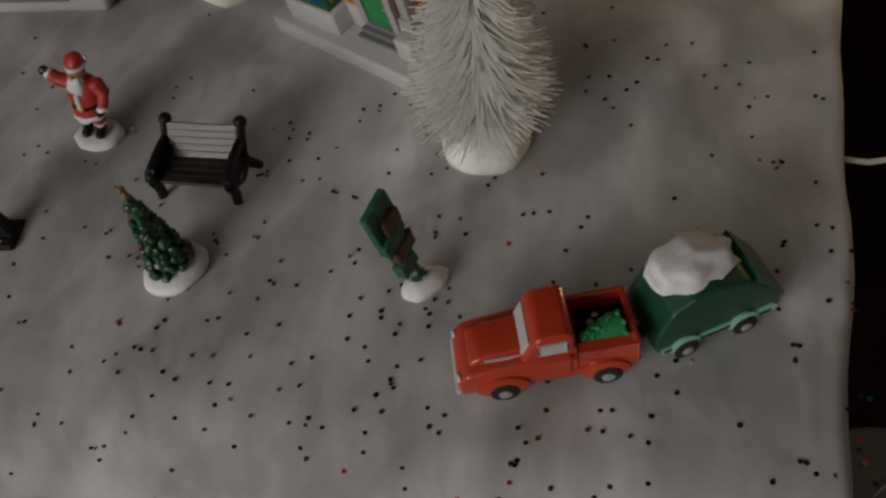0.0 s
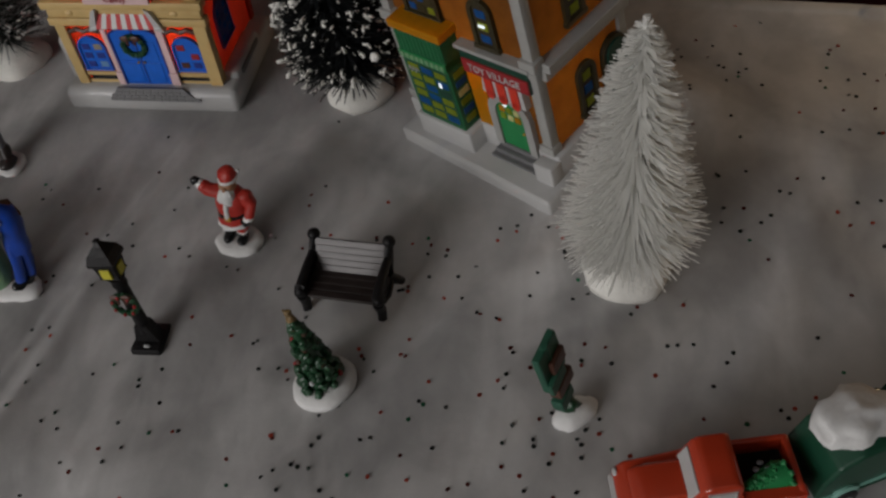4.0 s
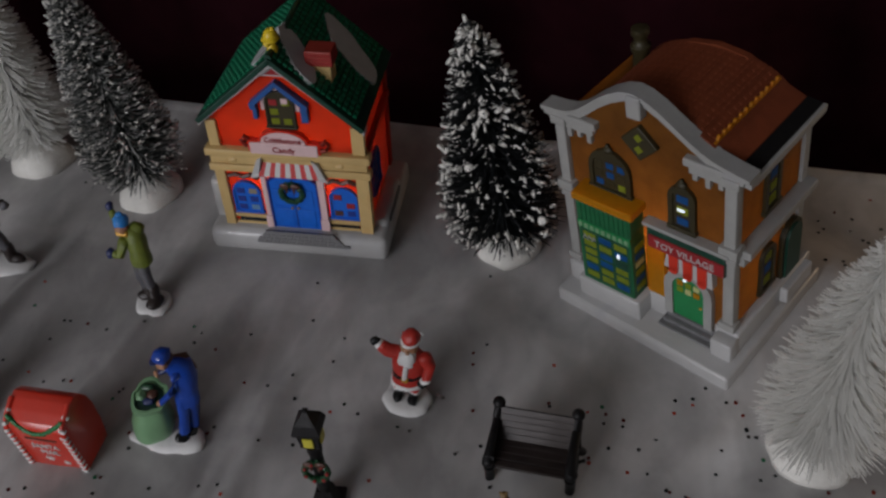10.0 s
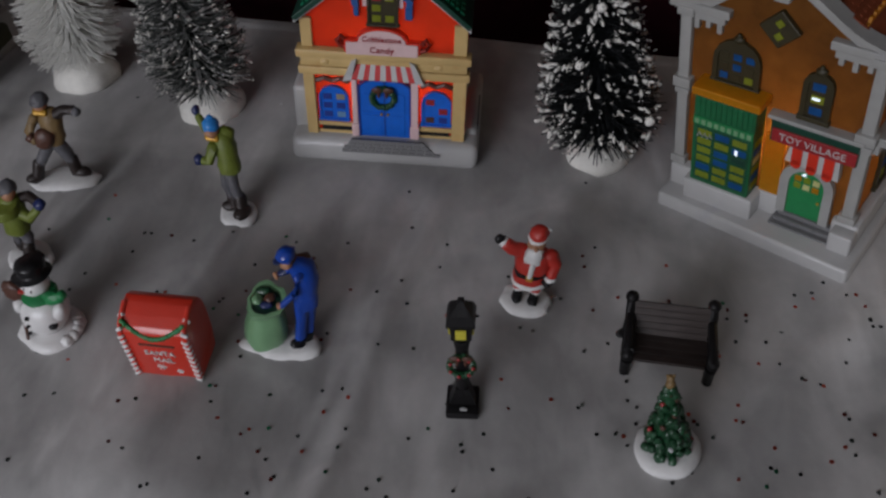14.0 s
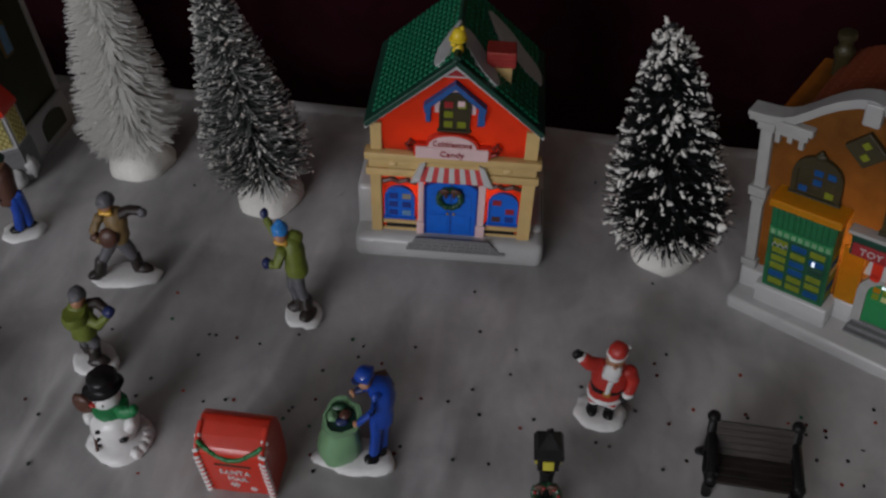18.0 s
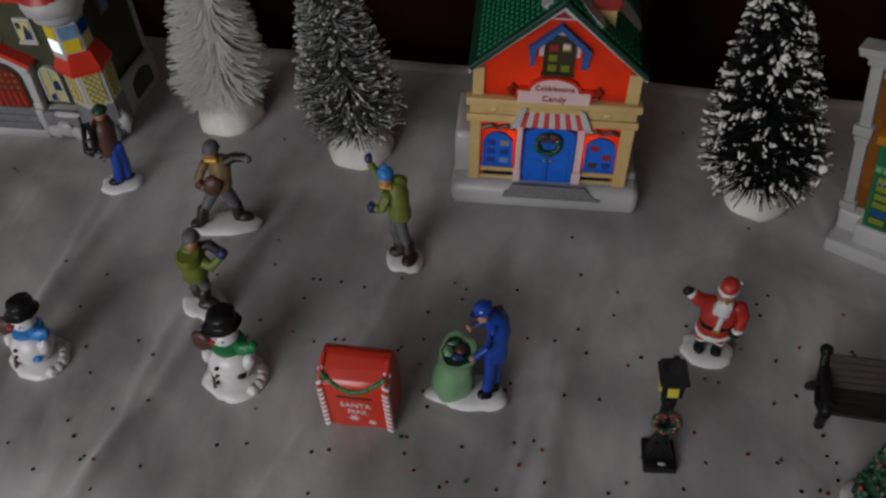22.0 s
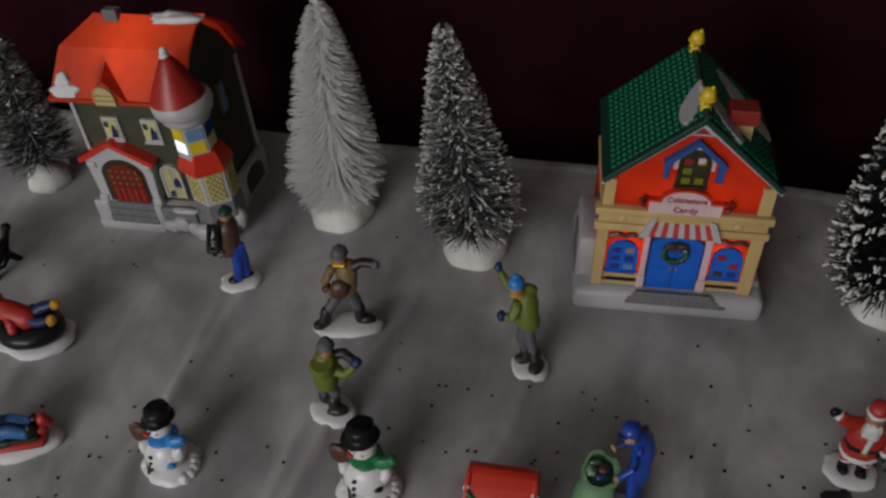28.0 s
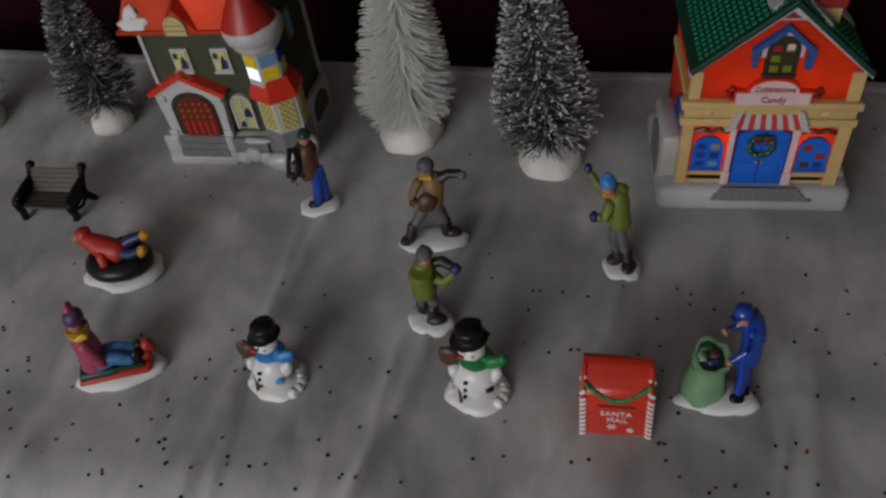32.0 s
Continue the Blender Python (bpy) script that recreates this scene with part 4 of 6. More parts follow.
    part("knob", ball(B(), (69, 10, 21), 0.7, seg=8), GOLD, dr)
    aw = part("awning", prism(B(), [(52.4, 40.4), (75.6, 38.0), (75, 49.4), (54, 49.6)], 8.5, 12.4), WHITE, r, "white awning with red stripes")
    for i in range(3):
        bm = lathe(B(), [(2.2, 0), (2.2, 1.0)], 10, Matrix.Translation((57.4 + i * 6.8, 8.6, 40.6 - i * 0.7)) @ pose(0, 0, 0, 90, 0, 0))
        box(bm, 55.2 + i * 6.8, 59.6 + i * 6.8, 7.6, 8.8, 40.6 - i * 0.7, 49, 0.2)
        part("stripe", bm, RED, aw)
    sg = part("sign_board", box(B(), 44.8, 81.4, 7.8, 12.4, 49, 60.0, 0.4), ROOFD, r, "red and green shop sign with white lettering")
    part("sign_face", box(B(), 45.8, 81.2, 7.0, 8.2, 49.6, 56.4, 0.3), SIGNRED, sg, "red sign face")
    text("lettering", "TOY VILLAGE", 5.0, 63.2, 6.9, 53.0, WHITE, sg, "white words TOY VILLAGE", 0.93)
    part("ledge", box(B(), 43, 83, 7.0, 12.4, 60.5, 62.4, 0.4), TRIM, r)
    # lamp glow on the wall between bay and door, laid on as amber
    part("wall_glow", box(B(), 42, 51, 10.6, 12.4, 14, 49.5, 0.4), AMBER, r, "amber strip in place of the glow on the wall beside the bay")
    # upper windows
    arched_window(r, 17.6, 34.2, 69.8, 88.4, 11.4, 3, 3, DARKY, DARKY, [PANE_Y, PANE_B, PANE_Y, DARKY], seed=3, t=2.2, label="dark framed arched window")
    arched_window(r, 56.4, 64.4, 65.0, 84.4, 11.4, 1, 3, DARKY, DARKY, [PANE_Y, PANE_B], seed=12, t=2.2, label="narrow dark framed arched window")
    for x0, x1, z in ((17.6, 34.2, 91.0), (56.4, 64.4, 87.4)):
        part("window_crest", ball(ball(B(), ((x0 + x1) / 2, 10.6, z), (2.6, 1.6, 1.8), seg=8, lump=0.3), ((x0 + x1) / 2, 10.6, z + 1.8), 1.2, seg=8), DARKY, r, smooth=60)
    # glowing box for the glint in the narrow window
    part("lit_pane", box(B(), 58.6, 61.8, 9.8, 10.8, 73.8, 74.8, 0.1, seg=1), LED, r)
    dia = part("diamond_window", box(B(), -6.1, 6.1, -1.6, 1, -6.1, 6.1, 0.6), DARKY, r, "dark diamond window")
    dia.matrix_local = mm(42, 11.2, 101) @ pose(0, 0, 0, 0, 45, 0)
    for a, b in ((2.0, -2.0), (-2.0, 2.0)):
        part("pane", box(B(), a - 1.5, a + 1.5, -2.0, -1.2, b - 1.5, b + 1.5, 0.2, seg=1), PANE_Y, dia)
    # side wall
    side = new("side_front")
    side.parent = r
    side.matrix_local = mm(83.8, 12, 0, 0, 0, 90)
    for z0, z1 in ((69, 90), (22, 44)):
        arched_window(side, 20.5, 28, z0, z1, 0, 1, 3, DARKY, DARKY, [PANE_Y, PANE_B], seed=int(z0), t=2.2, label="dark framed side window")
    part("side_door", prism(B(), arch_pts(36, 48, 16, 45, 10, 6), -3.5, 0.4), ROOFD, side, "dark green side door")
    part("side_door_arch", ring_arch(B(), 36, 48, 16, 45, -2.5, 0.3, 1.6, 6), DARKY, side)
    part("side_stoop", box(B(), 31, 53, -7.5, -1, 6.8, 15.5, 0.8), PORC, side)
    lamp("house_lamp", "POINT", TOY @ mm(46, 27, 47), 0.024, (1.0, 0.68, 0.30), r=0.006)
    return r


# ---- the villa ----
def villa():
    r = root("villa", VILLA, "lit olive ceramic house with orange mansard roof and six-sided tower", "model house")
    YZ = Matrix(((0, 1, 0, 0), (1, 0, 0, 0), (0, 0, 1, 0), (0, 0, 0, 1)))
    bm = box(B(), 0, 84, 1.5, 66, -3, 17, 2.2)
    part("snow_base", bm, PORC, r, "white glazed snow base", smooth=50)
    part("front_rim", box(box(B(), 0.2, 44.5, -2.2, 4, -2, 4.6, 1.4), 0.4, 10.5, -1.0, 4, 3, 18, 1.4), PORC, r, smooth=50)
    part("rim_post", box(B(), 41, 46, -2.0, 4, 2, 18.4, 1.4), PORC, r, smooth=50)
    for k in range(3):
        part("step", box(B(), 10, 41.4, -2.4 + k * 1.2, 3, 4.2, 9 + k * 4.2, 0.6), GREY, r, "grey front step")
    part("stone_patch", box(B(), 46, 67, -1.2, 3, 5, 16.8, 0.8), GREY, r, "grey stone under snow")
    for x, z, w, h in ((50, 4.0, 6, 4.2), (57, 6.0, 6, 5.6), (65, 3.4, 6, 5.0), (74, 4.0, 9, 6.0), (84, 5.0, 7, 6.5), (62, 16.5, 9, 1.8), (90, 9.0, 5, 8.0)):
        part("snow_drip", ball(B(), (x, -1.4 if x < 70 else -4.2 if x < 80 else -2.0 if x < 88 else 6, z), (w, 2.4 if x < 70 else 4.6, h), lump=0.3, seed=x), PORC, r, smooth=180)
    # walls
    part("wall", prism(B(), [(7, 17), (64, 17), (64, 86.6), (7, 86.6)], 7, 80, YZ), OLIVE, r, "dark olive walls")
    part("corner_strip", box(B(), 5.8, 8.2, 5.6, 9, 17, 85, 0.4), WHITE, r)
    part("corner_strip", box(B(), 79, 81.4, 62.5, 65.6, 17, 90, 0.4), WHITE, r)
    part("eaves_board", box(B(), 2, 70, 2.4, 8, 84.0, 87.0, 0.6), WHITE, r, "white eaves board")
    # mansard roof as a closed lit shell
    bm = B()
    low = [(-0.5, -0.5, 87), (81.5, -0.5, 87), (81.5, 67, 87), (-0.5, 67, 87)]
    mid = [(4.5, 16.5, 110.5), (81.5, 16.5, 110.5), (81.5, 53, 108), (4.5, 53, 108)]
    top = [(21, 33, 122.6), (83, 33, 122)]
    L, Md, T = [[bm.verts.new(p) for p in q] for q in (low, mid, top)]
    for f in ((L[0], L[1], Md[1], Md[0]), (L[1], L[2], Md[2], Md[1]), (L[2], L[3], Md[3], Md[2]), (L[3], L[0], Md[0], Md[3]), (Md[0], Md[1], T[1], T[0]), (Md[2], Md[3], T[0], T[1]), (Md[3], Md[0], T[0]), (Md[1], Md[2], T[1]), (L[3], L[2], L[1], L[0])):
        bm.faces.new(f)
    part("roof", bm, ORROOFV, r, "bright orange mansard roof lit from inside")
    part("roof_end", prism(B(), [(64, 85), (51, 105), (33, 119.4), (17, 108.5), (4, 88), (6.8, 85)], 81.4, 82.4, YZ), OLIVE, r)
    for za, zb, ya, yb in ((87, 108, 67, 53), (108, 122.2, 53, 33)):
        part("verge", prism(B(), [(ya, za), (ya + 1.5, za + 1), (yb + 1, zb + 1.4), (yb, zb)], 80, 87, YZ), RED, r, "red overhanging roof verge")
    part("roof_rim", box(B(), -1.0, 68, -1.4, 1.4, 86.2, 88.4, 0.5), ORROOFV, r, "rounded eaves edge", smooth=50)
    part("chimney", box(B(), 28.5, 37.5, 29, 35, 117, 126, 0.8), GREY, r, "grey stub chimney")
    part("roof_snow", ball(B(), (71, 33, 121.6), (15, 6, 2.4), lump=0.5, seed=3, seg=20), SNOW, r, "snow along the ridge", smooth=180)
    part("roof_snow", ball(ball(B(), (8.6, 2.3, 90.8), (8.4, 0.55, 4.4), pose(0, 0, 0, -33, 0, 0), lump=0.6, seed=9, seg=18), (7, 5.2, 95.4), (4.2, 0.55, 5.0), pose(0, 0, 0, -33, 0, 0), lump=0.5, seed=4), SNOW, r, "snow on the roof corner", smooth=180)
    # dormer: a small hipped roof that runs back into the slope
    bm = B()
    A, C, D, E, F = [bm.verts.new(p) for p in ((25, -1.2, 86.6), (48.6, -1.2, 87.4), (36.5, -0.6, 100.5), (32.5, 17, 106.5), (37, 14, 96))]
    for f in ((A, C, D), (A, D, E), (D, C, E), (A, E, F), (C, F, E), (A, F, C)):
        bm.faces.new(f)
    dm = part("dormer", bm, ORROOFV, r, "orange hipped roof dormer")
    part("dormer_window", prism(B(), arch_pts(30.5, 41.5, 86.4, 97), -2.4, 0), PANE_L, dm, "pale yellow arched dormer window")
    part("dormer_frame", ring_arch(B(), 30.5, 41.5, 86.4, 97, -2.8, 0, 0.8), CREAM, dm)
    for z in (89.5, 92.5):
        part("dormer_bar", box(B(), 30.8, 41.2, -2.9, -2.2, z - 0.3, z + 0.3, 0.1, seg=1), LATT, dm)
    # flat upper windows
    for x0, x1 in ((22.4, 33.0), (46.8, 57.2)):
        w = part("window", box(B(), x0, x1, 5.2, 7.4, 59.2, 73.6, 0.3), WHITE, r, "white framed window with yellow panes")
        part("pane", box(B(), x0 + 1.3, x1 - 1.3, 4.6, 6, 60.8, 72.2, 0.2), PANE_L, w)
        part("decoration", prism(prism(B(), [(x0 + 4.4, 61.2), (x0 + 8.6, 61.6), (x0 + 8.8, 66.0), (x0 + 7.4, 68.0), (x0 + 5.6, 66.6)], 4.2, 5.0), [(x0 + 5.2, 66), (x0 + 8.0, 67), (x0 + 6.8, 70)], 4.2, 5.0), NAVY, w, "blue painted shape")
        part("bar", box(B(), x0 + 1.6, x0 + 4.2, 4.2, 5.0, 67.8, 71.4, 0.2), ROOFD, w)
        part("sill", box(B(), x0 - 0.8, x1 + 0.8, 4.2, 7.2, 58.0, 59.6, 0.4), WHITE, w)
    w = part("window", prism(B(), arch_pts(49.6, 60.2, 20.6, 42.6), 5.2, 7.4), PANE_L, r, "pale yellow arched window")
    part("frame", ring_arch(B(), 49.6, 60.2, 20.6, 42.6, 4.6, 7.2, 1.2), WHITE, w)
    part("mullion", box(B(), 54.5, 55.3, 4.7, 5.6, 20.8, 41, 0.1, seg=1), WHITE, w)
    part("decoration", prism(prism(B(), [(55.8, 29), (59.6, 28.6), (59.2, 33.4), (57.4, 35.2), (55.9, 33)], 4.5, 5.4), [(51, 21.6), (54.6, 21.6), (54, 26.4), (51.6, 25)], 4.5, 5.4), NAVY, w, "blue painted shape")
    # porch in low relief
    pc = part("porch", prism(B(), [(7, 17), (44.6, 17), (46.6, 47), (24.8, 57.6), (4.6, 46.4)], 1.4, 7.2), WHITE, r, "white porch with arched red door")
    # dark panel for the brown frame and the shadow inside the arch
    part("shaded_recess", prism(B(), arch_pts(13, 40.4, 18.4, 48, 12, 11), 0.8, 2.4), DARKY, pc)
    dr = part("door", prism(B(), arch_pts(17, 38.6, 18.4, 45.4, 12, 9.5), 0.2, 2.0), DOORRED, pc, "red arched door with gold studs")
    for i in range(5):
        for j in range(3):
            part("stud", ball(B(), (19.6 + i * 4.1, 0.1, 32 + j * 4.3), 0.8, seg=6), GOLD, dr)
    for i in range(5):
        part("door_bar", box(B(), 18.8 + i * 4.1, 20.0 + i * 4.1, -0.2, 0.4, 19.4, 29, 0.2, seg=1), RED, dr)
    for s in (-1, 1):
        part("porch_roof", prism(B(), [(24.8, 57.4), (24.8, 60.6), (25.4 + s * 24.0, 48.0), (25.4 + s * 23.2, 45.0)], -0.8, 7), RED, pc, "red porch roof")
        x = 25.8 + s * 17.6
        part("porch_capital", box(B(), x - 3.0, x + 3.0, 0.2, 4, 41, 45.5, 0.8), WHITE, pc, smooth=50)
        part("post_foot", box(B(), x - 2.8, x + 2.8, 0.0, 4, 16.5, 22, 0.8), WHITE, pc, smooth=50)
    # six-sided tower
    low_c, up_c = (79.0, 8.5), (77.0, 7.0)
    def six(prof, c):
        return lathe(B(), prof, 6, Matrix.Translation((*c, 0)) @ pose(0, 0, 0, 0, 0, -85))
    tw = part("tower", six([(13.4, 6), (13.4, 48)], low_c), WHITE, r, "white six-sided tower with lit windows")
    part("tower_shaft", six([(11.2, 50), (10.8, 78)], up_c), WHITE, tw)
    part("tower_foot", six([(14.0, 2), (14.0, 22), (13.4, 24)], low_c), GREY, tw, "grey tower foot")
    part("tower_skirt", six([(15.6, 45.6), (15.6, 48), (11.6, 57.5), (10.8, 57.8)], (78.4, 8.0)), RED, tw, "red sloping skirt roof")
    ap, ap2 = 13.4 * math.cos(math.pi / 6), 11.0 * math.cos(math.pi / 6)
    for a, low_m, up_m in ((-175, PANE_L, PANE_L), (-115, LED, YEL), (-55, YEL, PANE_S), (5, PANE_L, PANE_B)):
        f = part("lattice_panel", box(B(), -4.7, 4.7, -0.5, 0.5, 25.5, 45.4, 0.2), PANE_L, tw, "yellow lattice window")
        f.matrix_local = mm(*low_c, 0) @ pose(0, 0, 0, 0, 0, a + 90) @ mm(0, -ap - 0.1, 0)
        bm = B()
        for k in range(-1, 7):
            for s in (-1, 1):
                z = 25 + k * 4.0
                pts = []
                for q in range(13):
                    x = -4.5 + 9.0 * q / 12
                    zz = z + s * x * 1.2
                    if 25.8 < zz < 45.2:
                        pts.append((x, -0.7, zz))
                if len(pts) > 1:
                    tube(bm, pts, 0.26, 4)
        part("lattice", bm, LATT, f)
        for z0, z1, m_ in ((58.6, 65.6, low_m), (66.6, 73.6, up_m)):
            up = part("tower_window", box(B(), -4.4, 4.4, -0.4, 0.5, z0, z1, 0.2), m_, tw, "bright lit window" if m_ is LED else "")
            up.matrix_local = mm(*up_c, 0) @ pose(0, 0, 0, 0, 0, a + 90) @ mm(0, -ap2 - 0.2, 0)
    part("tower_ring", lathe(B(), [(10.4, 75), (13.0, 77.5), (13.2, 80.5), (15.6, 82), (16.6, 86), (16.2, 89.5), (14.6, 91)], 24, Matrix.Translation((76.4, 6.2, 0))), WHITE, tw, "white ring under the cone", smooth=50)
    part("cone_roof", lathe(B(), [(15.2, 90), (12.8, 95), (8.6, 103.5), (4.6, 111), (2.2, 114.6)], 24, Matrix.Translation((75.6, 5.4, 0))), CONERED, tw, "dark red cone roof", smooth=60)
    part("cone_tip", ball(ball(B(), (75.4, 5.2, 116.4), (2.3, 2.3, 2.8), seg=10), (75.2, 5.0, 114.4), (2.9, 2.9, 1.5), seg=10, lump=0.3), SNOW, tw, "white snow tip", smooth=180)
    # side wall
    side = new("side_front")
    side.parent = r
    side.matrix_local = mm(80, 7, 0, 0, 0, 90)
    w = part("side_window", box(B(), 27.6, 36, -1.2, 0.6, 60, 79.5, 0.3), TANP, side, "weathered side window frame")
    part("pane", box(B(), 29, 34.8, -1.7, -0.6, 62, 77.5, 0.2), PANE_S, w, "pale blue pane")
    part("snow_bank", box(B(), 14, 57, -5, 0, 0, 22, 2.2), PORC, side, "white snow bank beside the wall", smooth=50)
    part("side_patch", prism(B(), arch_pts(26, 48, 5, 19, 8, 6), -5.8, -4), OLIVE, side, "dark stone patch in the bank")
    lamp("house_lamp", "POINT", VILLA @ mm(44, 32, 95), 0.020, (1.0, 0.72, 0.42), r=0.006)
    return r


candy_shop()
toy_shop()
villa()


# ---- bottle-brush trees ----
def bristle(bm, p, d, length, r, bend, seed):
    """A tapering, slightly bent three-sided hair."""
    d = d.normalized()
    s = d.cross(Vector((0, 0, 1)) if abs(d.z) < 0.9 else Vector((1, 0, 0))).normalized()
    u = s.cross(d)
    rings = []
    for t, k in ((0, 1.0), (0.55, 0.85), (1.0, 0.45)):
        q = p + d * (length * t) + Vector((0, 0, bend * length * t * t))
        rings.append([bm.verts.new(q + (s * math.cos(a) + u * math.sin(a)) * (r * k)) for a in (0.3, 2.4, 4.5)])
    for a, b in zip(rings, rings[1:]):
        for k in range(3):
            bm.faces.new((a[k], a[(k + 1) % 3], b[(k + 1) % 3], b[k]))
    bm.faces.new(rings[-1])
    return p + d * length + Vector((0, 0, bend * length))


def brush_tree(name, m, h, rad, base_r, base_h, material, label, n, hair, lift, bend, seed, base_label, tip_snow=0, snow_size=1.0, lean=(0, 0), turns=26, glitter=0, messy=0.55, frizz=0.12, taper=0.82):
    rnd = random.Random(seed)
    r = root(name, m, label, "bottle-brush tree", "bottle-brush trees")
    part("snow_base", lathe(B(), [(base_r, 0), (base_r * 1.02, base_h * 0.3), (base_r * 0.9, base_h * 0.65), (base_r * 0.6, base_h * 0.95), (base_r * 0.2, base_h * 1.1)], 28, None, 0.16, seed), FLOCK, r, base_label, smooth=180)
    z0 = base_h * 0.9
    ax = [(lean[0] * t, lean[1] * t, z0 + (h - z0) * t) for t in (0, 0.25, 0.5, 0.75, 1)]
    part("trunk", tube(B(), [(0, 0, base_h * 0.5)] + ax, 1.1, 8), material if material is not BRISTLE_G else IRON, r, "twisted wire trunk")
    bm = B()
    sb = B()
    gl = B()
    zs = z0 + 7
    for i in range(n):
        t = (i + rnd.random()) / n
        t = t ** 1.25
        z = zs + (h - 3 - zs) * t
        env = rad * (1 - t) ** taper * (0.55 + 0.45 * min(1, (z - zs) / (0.13 * h) + 0.35)) + 3.0
        a = turns * math.tau * t * 0.5 + (math.pi if i % 2 else 0) + rnd.gauss(0, messy)
        length = env * (0.86 + 0.2 * rnd.random())
        d = Vector((math.cos(a), math.sin(a), lift + frizz * rnd.gauss(0, 1)))
        q = (z - z0) / (h - z0)
        p = Vector((lean[0] * q, lean[1] * q, z - length * max(0, lift) * 0.35))
        tip = bristle(bm, p, d, length, hair * (0.8 + 0.4 * rnd.random()), bend * (0.6 + 0.8 * rnd.random()), i)
        if tip_snow and rnd.random() < tip_snow:
            k = (0.30 + 1.35 * rnd.random() ** 3.2) * snow_size
            dd = d.normalized()
            for e in range(2):
                ball(sb, tip - dd * (e * 2.3 * k) + Vector((rnd.gauss(0, 0.4), rnd.gauss(0, 0.4), 0.25)), ((1.9 - e * 0.5) * k, 0.62 * k, 0.8 * k), pose(0, 0, 0, 40 * rnd.gauss(0, 1), 30 * rnd.gauss(0, 1), math.degrees(a) + 35 * rnd.gauss(0, 1)), seg=7, lump=0.9, seed=i)
        if glitter and rnd.random() < glitter:
            c = tip - d.normalized() * rnd.random() * length * 0.5
            s = 0.32
            o = Vector((rnd.gauss(0, 1), rnd.gauss(0, 1), rnd.gauss(0, 1))).normalized()
            e1 = o.orthogonal().normalized()
            e2 = o.cross(e1)
            vs = [gl.verts.new(c + (e1 * math.cos(q2) + e2 * math.sin(q2)) * s) for q2 in (0, 2.1, 4.2)]
            gl.faces.new(vs)
    for k in range(5):
        bristle(bm, Vector((lean[0], lean[1], h - 5)), Vector((rnd.gauss(0, 0.3), rnd.gauss(0, 0.3), 1)), 5, hair * 1.3, 0, k)
    tagged(part("crown", bm, material, r, "needle bristles"), kind="stuff")
    if tip_snow:
        for k in range(3 if snow_size > 0.9 else 0):
            a = rnd.random() * math.tau
            t = 0.25 + 0.22 * k
            ball(sb, (rad * (1 - t) * 0.95 * math.cos(a - 1.2), -rad * (1 - t) * 0.9, z0 + (h - z0) * t), (2.4, 1.7, 2.4), seg=10, lump=0.5, seed=k)
        tagged(part("twig_snow", sb, FLOCK, r, "snow clumps on the twig ends", smooth=180), kind="stuff")
    if glitter:
        tagged(part("glitter", gl, GLITTER, r, "glitter flakes"), kind="stuff")
    else:
        gl.free()
    if not tip_snow:
        sb.free()
    return r


brush_tree("white_tree", on(0.247, -0.0955), 121, 28, 17.5, 13, BRISTLE_W, "white bottle-brush tree with glitter on a white base", 2600, 0.45, 0.10, -0.04, 1, "white plaster base", lean=(4, 7), turns=30, glitter=0.18, messy=0.55, frizz=0.16, taper=0.72)
brush_tree("white_tree", on(-0.186, 0.0700), 141, 28.5, 18, 15, BRISTLE_W, "tall white bottle-brush tree on a white base", 3000, 0.5, 0.14, -0.10, 2, "white plaster base", lean=(4.5, 7), turns=34, glitter=0.08, messy=0.25, frizz=0.07, taper=0.62)
brush_tree("frosted_tree", on(-0.1022, 0.0430), 138, 28.8, 18, 13, BRISTLE_G, "frosted grey-green bottle-brush tree on a snowy base", 3600, 0.44, 0.22, 0.10, 3, "snowy white base", tip_snow=0.6, snow_size=0.46, lean=(-12, 9.5), messy=0.8, frizz=0.25)
brush_tree("frosted_tree", on(-0.3855, 0.0890), 114, 25, 13.5, 13, BRISTLE_G, "small frosted grey-green bottle-brush tree", 3000, 0.36, 0.22, 0.10, 4, "snowy white base", tip_snow=0.15, snow_size=0.4, lean=(-1, 7), messy=0.8, frizz=0.25)
brush_tree("snowy_fir", on(0.1096, 0.0162), 130, 31, 17, 12, BRISTLE_D, "dark bottle-brush fir with snow-tipped twigs", 3000, 0.5, 0.16, 0.05, 5, "white snow base", tip_snow=0.29, snow_size=0.92, lean=(-13.5, 8), messy=0.9, frizz=0.25, taper=0.68)
brush_tree("white_tree", on(-0.480, 0.090), 125, 29, 17, 13, BRISTLE_W, "white bottle-brush tree at the table's end", 1800, 0.56, 0.2, -0.12, 6, "white plaster base", messy=0.4, frizz=0.07)


